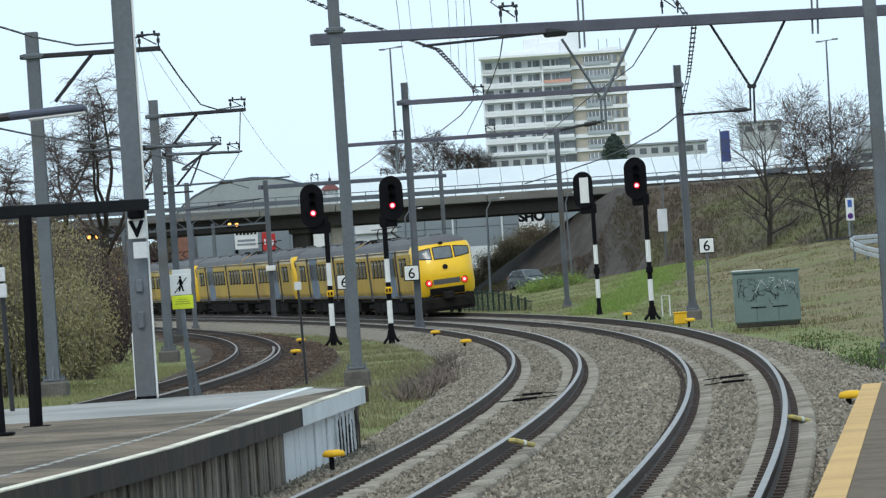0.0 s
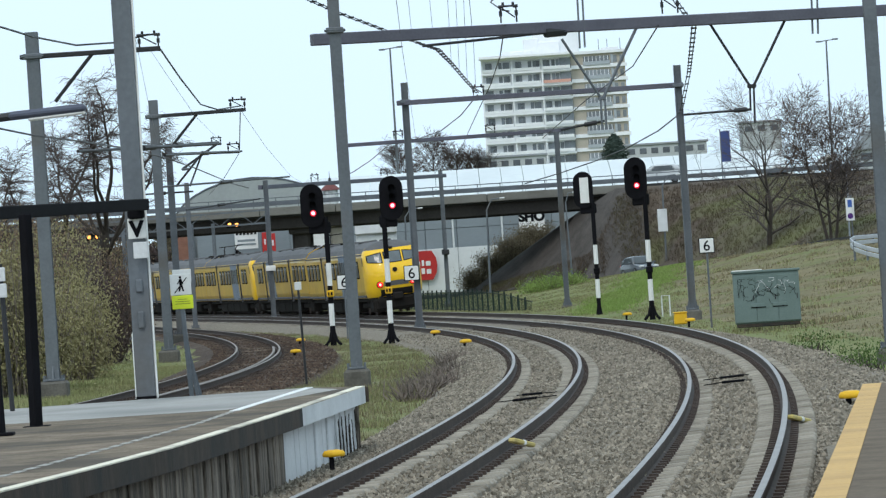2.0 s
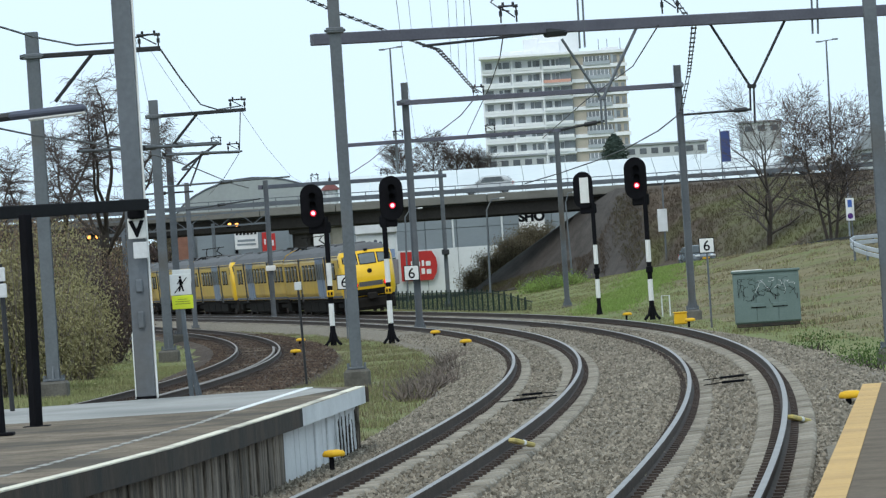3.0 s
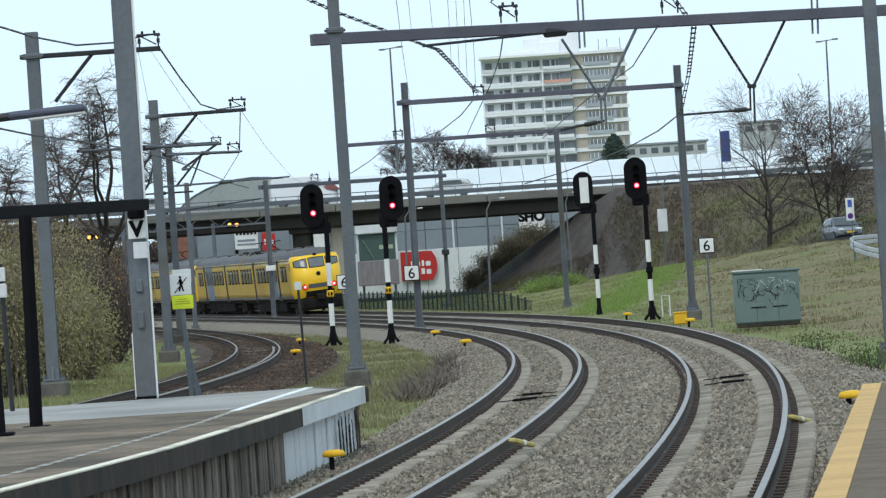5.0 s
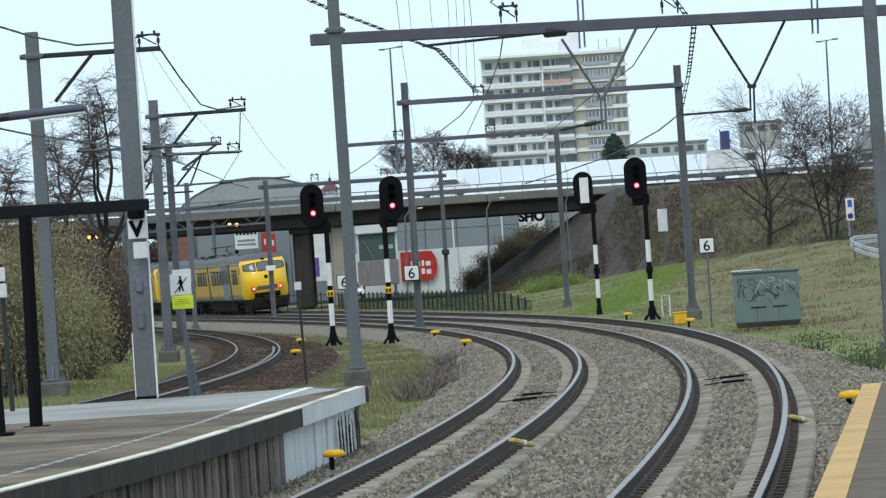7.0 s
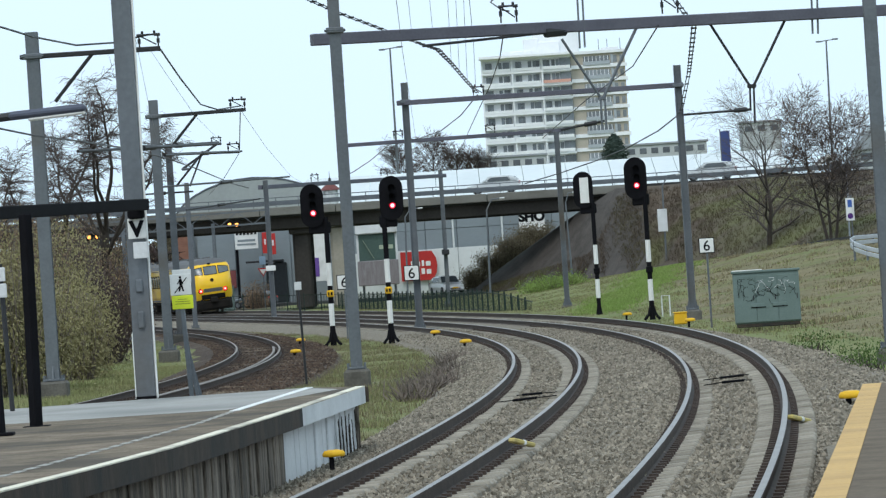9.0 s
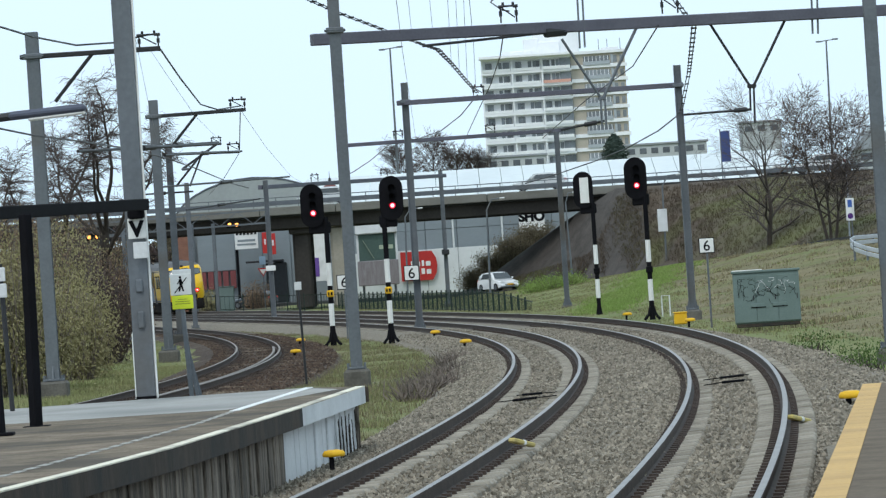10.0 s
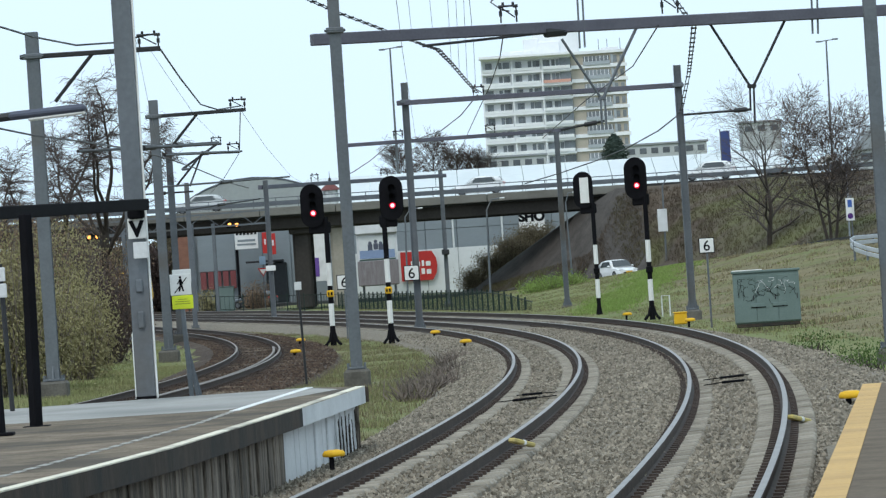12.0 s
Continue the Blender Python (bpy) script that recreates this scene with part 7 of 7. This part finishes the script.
    for k, p in enumerate(((6.07, 300.0, 0.11, 0.63), (7.14, 300.0, 0.24, 0.73), (8.27, 300.0, 0.39, 0.66))):
        build_shrub((p[0], p[1], p[2] - 0.1), 1.9, p[3] * 1.1, LUSH_BLADE, "low rank green growth beside the street", 160 + k, 2600, 0.06, name="bank_growth", twigs=40, depth=3.0, stem=BRAMBLE)
    for k, (p,) in enumerate((((-0.38, 108.0, -0.68),), ((-0.67, 104.0, -0.75),), ((-0.13, 118.0, -0.61),), ((-0.87, 96.0, -0.8),), ((0.05, 128.0, -0.46),), ((-0.21, 103.0, -0.75),))):
        build_shrub((p[0], p[1], -0.6), 1.0, 0.55, BRAMBLE, "bare greyish-brown bramble beside the ballast", 105 + k, 160, 0.025, name="bramble", twigs=80, stem=BRAMBLE)


def build_cover():
    def middle(rnd):
        y = 62 + 225 * rnd.random() ** 1.4
        x = main_x(y) - GAP - 2.3 - rnd.random() ** 0.8 * 6.0
        b = [r for r in BRANCH if abs(r[2] - y) < 1]
        if b and x < b[0][1] + 2.7:
            return None
        return x, y
    build_grass("grass_tufts", BLADE, 28000, 1, middle, 0.075, "short green grass between the tracks")
    build_grass("dry_grass", DRY_BLADE, 12000, 2, middle, 0.12, "dry pale grass between the tracks")

    def bank(rnd):
        y = 120 + 220 * rnd.random() ** 0.9
        f = rnd.random()
        x0 = main_x(y) + 4.0
        x1 = road_at(y)[0] - 3.0
        return x0 + (min(x1, x0 + 34) - x0) * f ** 1.0, y

    def low_bank(rnd):
        x, y = bank(rnd)
        if dry_bank(x, y):
            return None
        return x, y
    def lush(rnd):
        f = rnd.random()
        return 7.4 + 7.6 * f + rnd.gauss(0, 0.7 + 0.5 * f), 215 + 85 * f + rnd.gauss(0, 4)
    build_grass("lush_grass", LUSH_BLADE, 12000, 8, lush, 0.13, "longer bright green grass below the street", 0.025)
    build_grass("bank_grass", BLADE, 46000, 3, low_bank, 0.09, "green grass on the railway bank", 0.02)
    build_grass("bank_dry_grass", DRY_BLADE, 20000, 4, bank, 0.08, "dry yellow grass on the railway bank", 0.02)

    def clumped(rnd):
        x, y = bank(rnd)
        if not dry_bank(x, y) or noise.noise(Vector((x * 0.45, y * 0.12, 5))) < 0.0:
            return None
        return x, y
    build_grass("bank_tussocks", DRY_BLADE, 4000, 14, clumped, 0.13, "tussocks of dead yellow grass on the railway bank", 0.03, 12, 0.22)
    build_grass("bank_green_tussocks", BLADE, 2500, 15, clumped, 0.12, "greener tussocks on the railway bank", 0.03, 10, 0.25)

    def beside_branch(rnd):
        y = 96 + 55 * rnd.random()
        b = [r for r in BRANCH if abs(r[2] - y) < 1]
        return b[0][1] - 2.2 - rnd.random() * 3.2, y
    build_grass("verge_grass", BLADE, 6000, 16, beside_branch, 0.12, "bright green grass between branch track and shrubs", 0.016)

    def slope(rnd):
        x = 3 + 45 * rnd.random()
        y = road_line_y(x) + 5 + rnd.random() * max(4, 340 - road_line_y(x))
        return x, y
    build_grass("slope_scrub", SCRUB, 24000, 6, slope, 0.24, "brown dead scrub on the approach bank", 0.02)

    def far_left(rnd):
        y = 75 + 160 * rnd.random()
        b = [r for r in BRANCH if abs(r[2] - y) < 1]
        if not b:
            return None
        return b[0][1] - 2.4 - rnd.random() * 5, y
    build_grass("lineside_grass", BLADE, 9000, 7, far_left, 0.1, "green grass beside the branch track")


# ---- road vehicles ----
def car_paint(name, c):
    return material(name, c, tuple(k * 0.9 for k in c), 0.25, 0.03, scale=1, fine=5, bump=0, coat=0.6)


WHITE_PAINT = car_paint("white_car_paint", (0.85, 0.86, 0.87))
SILVER_PAINT = car_paint("grey_car_paint", (0.12, 0.135, 0.15))
DARK_PAINT = car_paint("dark_car_paint", (0.05, 0.06, 0.07))
PALE_PAINT = car_paint("pale_car_paint", (0.55, 0.57, 0.58))
CAR_GLASS = material("car_glass", (0.10, 0.115, 0.125), (0.06, 0.07, 0.075), 0.08, scale=1, fine=4, bump=0)
TYRE = material("tyre_rubber", (0.02, 0.02, 0.02), (0.012, 0.012, 0.012), 0.85, scale=4, fine=40, bump=0.2)


def build_road_car(paint, label, length=4.0, width=1.72, height=1.5):
    """A hatchback that faces +y, its wheels on z = 0."""
    c = thing("car", (0, 0, 0), label, "car", "cars")
    l, w = length / 2, width / 2
    sec = [(-l, 0.45, 0.80, 0.9), (-l + 0.1, 0.3, 0.95, 0.97), (-l + 0.7, 0.22, 1.0, 1.0), (0.3, 0.2, 0.96, 1.0), (l - 1.1, 0.2, 0.92, 1.0), (l - 0.35, 0.25, 0.78, 0.95), (l, 0.38, 0.62, 0.84)]
    rings = [[(-w * q, y, z0), (-w * q, y, (z0 + z1) / 2), (-w * q * 0.95, y, z1 - 0.06), (-w * q * 0.84, y, z1), (w * q * 0.84, y, z1), (w * q * 0.95, y, z1 - 0.06), (w * q, y, (z0 + z1) / 2), (w * q, y, z0)] for y, z0, z1, q in sec]
    part("body", Solid().loft([r[::-1] for r in rings]), paint, c, smooth=False)
    top = [(-l + 0.12, 0.95, 0.93), (-l + 0.4, height - 0.17, 0.84), (-l + 0.7, height - 0.05, 0.82), (-l + 1.4, height, 0.80), (0.0, height - 0.01, 0.80), (0.35, height - 0.06, 0.80), (l - 1.15, 0.93, 0.92)]
    rings = [[(-w * 0.93, y, 0.9), (-w * q, y, max(0.91, z - 0.07)), (-w * q * 0.86, y, z - 0.012), (-w * q * 0.4, y, z + 0.012), (w * q * 0.4, y, z + 0.012), (w * q * 0.86, y, z - 0.012), (w * q, y, max(0.91, z - 0.07)), (w * 0.93, y, 0.9)] for y, z, q in top]
    part("roof", Solid().loft([r[::-1] for r in rings]), paint, c, smooth=True)
    for sx in (-1, 1):
        g = Solid()
        g.add([(sx * w * 0.955, -l + 0.75, 1.0), (sx * w * 0.955, l - 1.5, 1.0), (sx * w * 0.845, 0.25, height - 0.13), (sx * w * 0.84, -l + 0.95, height - 0.12)], [(0, 1, 2, 3)])
        g.add([(sx * w * 0.90, -l + 0.75, 1.0), (sx * w * 0.90, l - 1.5, 1.0), (sx * w * 0.79, 0.25, height - 0.13), (sx * w * 0.79, -l + 0.95, height - 0.12)], [(3, 2, 1, 0)])
        part("side_window", g, CAR_GLASS, c)
        part("mirror", Solid().box((sx * (w + 0.1), 0.55, 1.0), (0.2, 0.12, 0.14), ch=0.04), paint, c)
        part("headlight", Solid().box((sx * w * 0.66, l - 0.12, 0.66), (0.36, 0.22, 0.16), ch=0.05), WHITE_WALL, c)
        part("rear_light", Solid().box((sx * w * 0.8, -l + 0.06, 0.85), (0.22, 0.1, 0.26), ch=0.03), RED_PAINT, c)
    a, b = (l - 1.12, 0.96), (0.38, height - 0.07)
    g = Solid()
    g.add([(-w * 0.84, a[0] + 0.03, a[1]), (w * 0.84, a[0] + 0.03, a[1]), (w * 0.73, b[0] + 0.04, b[1]), (-w * 0.73, b[0] + 0.04, b[1]), (-w * 0.84, a[0] - 0.1, a[1]), (w * 0.84, a[0] - 0.1, a[1]), (w * 0.73, b[0] - 0.1, b[1]), (-w * 0.73, b[0] - 0.1, b[1])], [(0, 1, 2, 3), (7, 6, 5, 4), (0, 4, 5, 1), (2, 6, 7, 3)])
    part("windscreen", g, CAR_GLASS, c)
    part("rear_window", Solid().bar((0, -l + 0.17, 1.05), (0, -l + 0.44, height - 0.12), w * 1.5, 0.05), CAR_GLASS, c)
    part("bumper", Solid().box((0, l - 0.03, 0.42), (width * 0.86, 0.14, 0.2), ch=0.05), paint, c)
    part("grille", Solid().box((0, l + 0.035, 0.44), (width * 0.5, 0.03, 0.1), ch=0.01), TYRE, c)
    part("plate", Solid().box((0, l + 0.06, 0.5), (0.5, 0.02, 0.11)), YELLOW, c)
    for sx in (-1, 1):
        for y in (-l + 0.75, l - 0.8):
            wheel = part("wheel", Solid().tube((sx * (w - 0.2), y, 0.31), (sx * (w + 0.01), y, 0.31), 0.31, n=18), TYRE, c)
            part("rim", Solid().tube((sx * (w - 0.02), y, 0.31), (sx * (w + 0.02), y, 0.31), 0.2, n=14), GALV, wheel)
    return c


def build_van():
    """A panel van that faces +y, its wheels on z = 0."""
    c = thing("van", (0, 0, 0), "white panel delivery van crossing the viaduct", "van")
    side = [(-2.5, 0.35), (-2.55, 0.6), (-2.5, 2.25), (-2.4, 2.4), (0.9, 2.42), (1.25, 2.32), (1.75, 1.35), (2.45, 1.1), (2.55, 0.8), (2.55, 0.35)]
    turned = Matrix.Rotation(math.pi / 2, 4, "Z")
    part("body", Solid().prism(side, -0.95, 0.95, turned), WHITE_PAINT, c)
    part("windscreen", Solid().bar((0, 1.34, 2.16), (0, 1.72, 1.44), 1.6, 0.05), CAR_GLASS, c)
    for sx in (-1, 1):
        part("side_window", Solid().box((sx * 0.95, 0.85, 1.75), (0.03, 0.85, 0.6), ch=0.01), CAR_GLASS, c)
        part("headlight", Solid().box((sx * 0.72, 2.5, 0.95), (0.3, 0.14, 0.24), ch=0.04), WHITE_WALL, c)
        part("rear_light", Solid().box((sx * 0.86, -2.53, 1.0), (0.12, 0.08, 0.5), ch=0.02), RED_PAINT, c)
        part("mirror", Solid().box((sx * 1.08, 1.25, 1.5), (0.2, 0.1, 0.3), ch=0.03), TYRE, c)
        for y in (-1.6, 1.65):
            wheel = part("wheel", Solid().tube((sx * 0.75, y, 0.34), (sx * 0.97, y, 0.34), 0.34, n=18), TYRE, c)
            part("rim", Solid().tube((sx * 0.95, y, 0.34), (sx * 0.985, y, 0.34), 0.2, n=14), GALV, wheel)
    part("bumper", Solid().box((0, 2.52, 0.5), (1.8, 0.16, 0.24), ch=0.05), TYRE, c)
    return c


def road_pose(x, side=0.0):
    """A car's pose on the climbing street at x, facing up the street."""
    for a, b in zip(ROAD, ROAD[1:]):
        if b[0] >= x:
            f = (x - a[0]) / (b[0] - a[0])
            p = Vector(a).lerp(Vector(b), f)
            break
    y0, y1 = road_pt(x - 3), road_pt(x + 3)
    d = y1 - y0
    yaw = math.atan2(-d.x, d.y)
    pitch = math.atan2(d.z, math.hypot(d.x, d.y))
    n = Vector((d.y, -d.x, 0)).normalized()
    return Matrix.Translation(p + n * side + Vector((0, 0, 0.07))) @ Euler((pitch, 0, yaw)).to_matrix().to_4x4()


def road_pt(x):
    for a, b in zip(ROAD, ROAD[1:]):
        if b[0] >= x:
            return Vector(a).lerp(Vector(b), (x - a[0]) / (b[0] - a[0]))
    return Vector(ROAD[-1])


FIRST_CAR = ((0.0, 6.4), (1.0, 10.25), (1.5, 12.3), (2.5, 16.0), (3.0, 17.7), (4.0, 21.2), (4.8, 23.95), (5.5, 26.2), (6.0, 27.9), (7.0, 31.0), (9.0, 40.0), (12.0, 55.0))
SECOND_CAR = ((0.0, -38.0), (3.0, -27.0), (5.0, -17.0), (6.5, -10.8), (7.2, -7.1), (8.0, -3.8), (8.8, -0.7), (9.5, 2.15), (10.5, 6.0), (11.0, 8.1), (11.5, 10.4), (12.0, 12.75))
DECK_CARS = []


def deck_row(x_ref, t_ref, speed, y):
    """Rows of a vehicle crossing the viaduct, towards -x where speed is positive."""
    return [(t, max(-145.0, min(210.0, x_ref - speed * (t - t_ref))), y, 7.58) for t in (0.0, 2.0, 4.0, 6.0, 8.0, 10.0, 12.0)]


def motions():
    for k, c in enumerate(TRAIN):
        walk(c, [(t / 2, car_pose(tail_at(t / 2) + 11.75 + 23.3 * k)) for t in range(25)])
    walk(FIRST, [(t, road_pose(x)) for t, x in FIRST_CAR])
    walk(SECOND, [(t, road_pose(x)) for t, x in SECOND_CAR])
    for strip, c in POSTER:
        shown, wound = pose(c[0], c[1] - 0.14, c[2]), pose(c[0], c[1] - 0.14, c[2] - 2.2)
        walk(strip, [(0.0, wound), (3.5, wound), (4.3, shown), (10.6, shown), (11.35, wound), (12.0, wound)])
    for c, rows, face in DECK_CARS:
        walk(c, [(t, pose(x, y, z, 0, 0, face)) for t, x, y, z in rows])


# ---- the scene, largest first ----
build_ground()
build_bed()
build_viaduct()
build_road()
build_left_platform()
build_right_platform()
build_tower()
build_hall()
TRAIN = []
kinds = [build_car(-1, "yellow train car with rounded cab and lit red tail lamps"), build_car(1, "yellow train car with blue-grey door panels")]
for k in range(7):
    c = kinds[k % 2] if k < 2 else copy_thing(kinds[k % 2], pose(0, 0, 0))
    if k >= 2 and k % 2 == 0:
        tagged(c, "yellow train car with a cab coupled to the next unit")
        for o in c.children:
            if o.name.startswith(("tail_lamp", "bulb")):
                o.data = o.data.copy()
                o.data.materials[0] = GREY_GLASS
                o["label"] = "unlit lamp"
    TRAIN.append(c)
build_lineside()
build_shops()
build_overhead()
build_platform_things()
build_fence()
build_lamp_posts()
build_far_houses()
build_gable_house((40.6, 470.0, 7.6), 3.8, 1.6, 1.9, "brown brick house with a white-edged gable behind the bank trees")
build_gable_house((35.6, 476.0, 8.6), 3.6, 0.9, 1.0, "low brown house with a pale gable behind the hall")
build_gantry()
FIRST = build_road_car(SILVER_PAINT, "grey hatchback driving up the street beside the tracks")
SECOND = build_road_car(WHITE_PAINT, "white hatchback driving up the street beside the tracks")
for paint, x_ref, t_ref, size, label in ((PALE_PAINT, 17.2, 2.0, 1.5, "pale grey hatchback crossing the viaduct"), (WHITE_PAINT, 20.4, 5.5, 1.5, "white hatchback crossing the viaduct"), (PALE_PAINT, 3.25, 4.8, 1.45, "pale hatchback crossing the viaduct"), (PALE_PAINT, 4.3, 9.0, 1.45, "pale grey saloon crossing the viaduct"), (WHITE_PAINT, 16.5, 11.0, 1.5, "white estate car crossing the viaduct"), (PALE_PAINT, -18.9, 12.0, 1.45, "pale hatchback crossing the viaduct"), (WHITE_PAINT, 21.2, 12.0, 1.5, "white hatchback crossing the viaduct")):
    DECK_CARS.append((build_road_car(paint, label, 4.2, 1.75, size), deck_row(x_ref, t_ref, 13.4, 355.4), 90))
DECK_CARS.append((build_van(), deck_row(-14.3, 4.8, -17.4, 359.5), -90))
parked = build_road_car(DARK_PAINT, "dark car parked before the shop entrance")
parked.matrix_world = pose(-16.78, 396.0, -0.35, 0, 0, 60)
build_plants()
build_cover()
build_track("railway_track", MAIN, 0.0, 0.0, CANT_B, -87.4, 408, "curving main track with polished rails on concrete sleepers", 300)
build_track("railway_track", MAIN, -GAP, LOW_A, CANT_A, -87.4, 408, "inner main track with polished rails on concrete sleepers", 300)
build_track("railway_track", BRANCH, 0.0, LOW_C, 0.0, -18, 274, "branch track with worn rails in rusty ballast", 0, blocks=False)
# switch blade of the branch, simplified to a bar parallel to the rail
gr = Solid().loft(sweep(BRANCH, -18, 76, [(0.52, LOW_C - 0.02), (0.6, LOW_C - 0.02), (0.6, LOW_C - 0.15), (0.52, LOW_C - 0.15)], 2.0))
setting("check_rail", gr, (RAIL_WORN,), "worn steel switch blade beside the branch rail", "rail", kind="")
stones("loose_stones", STONE, MAIN, [(-5.9, -4.8, (0, 120, 0)), (-5.6, -4.8, (-16, 110, 0)), (-4.0, -3.3, (-16, 110, 0)), (-2.45, -1.15, (-16, 110, 0)), (-2.45, -1.15, (-16, 110, 0)), (-0.35, 0.35, (-16, 110, 0)), (1.15, 3.6, (0, 120, 0)), (1.15, 2.6, (0, 130, 0)), (-1.25, -0.75, (-16, 110, 0)), (0.75, 1.25, (-16, 110, 0)), (-4.95, -4.3, (-16, 110, 0)), (-3.0, -2.4, (-16, 110, 0))], 54000, BED, "loose grey ballast stones", 3)
stones("rusty_stones", STONE_RUST, BRANCH, [(-1.6, -1.1, (10, 150, 0)), (-0.6, 0.6, (10, 150, 0)), (1.0, 2.7, (10, 130, 0)), (1.0, 2.7, (10, 130, 0))], 12000, BRANCH_BED, "loose rust-brown ballast stones", 9)
motions()
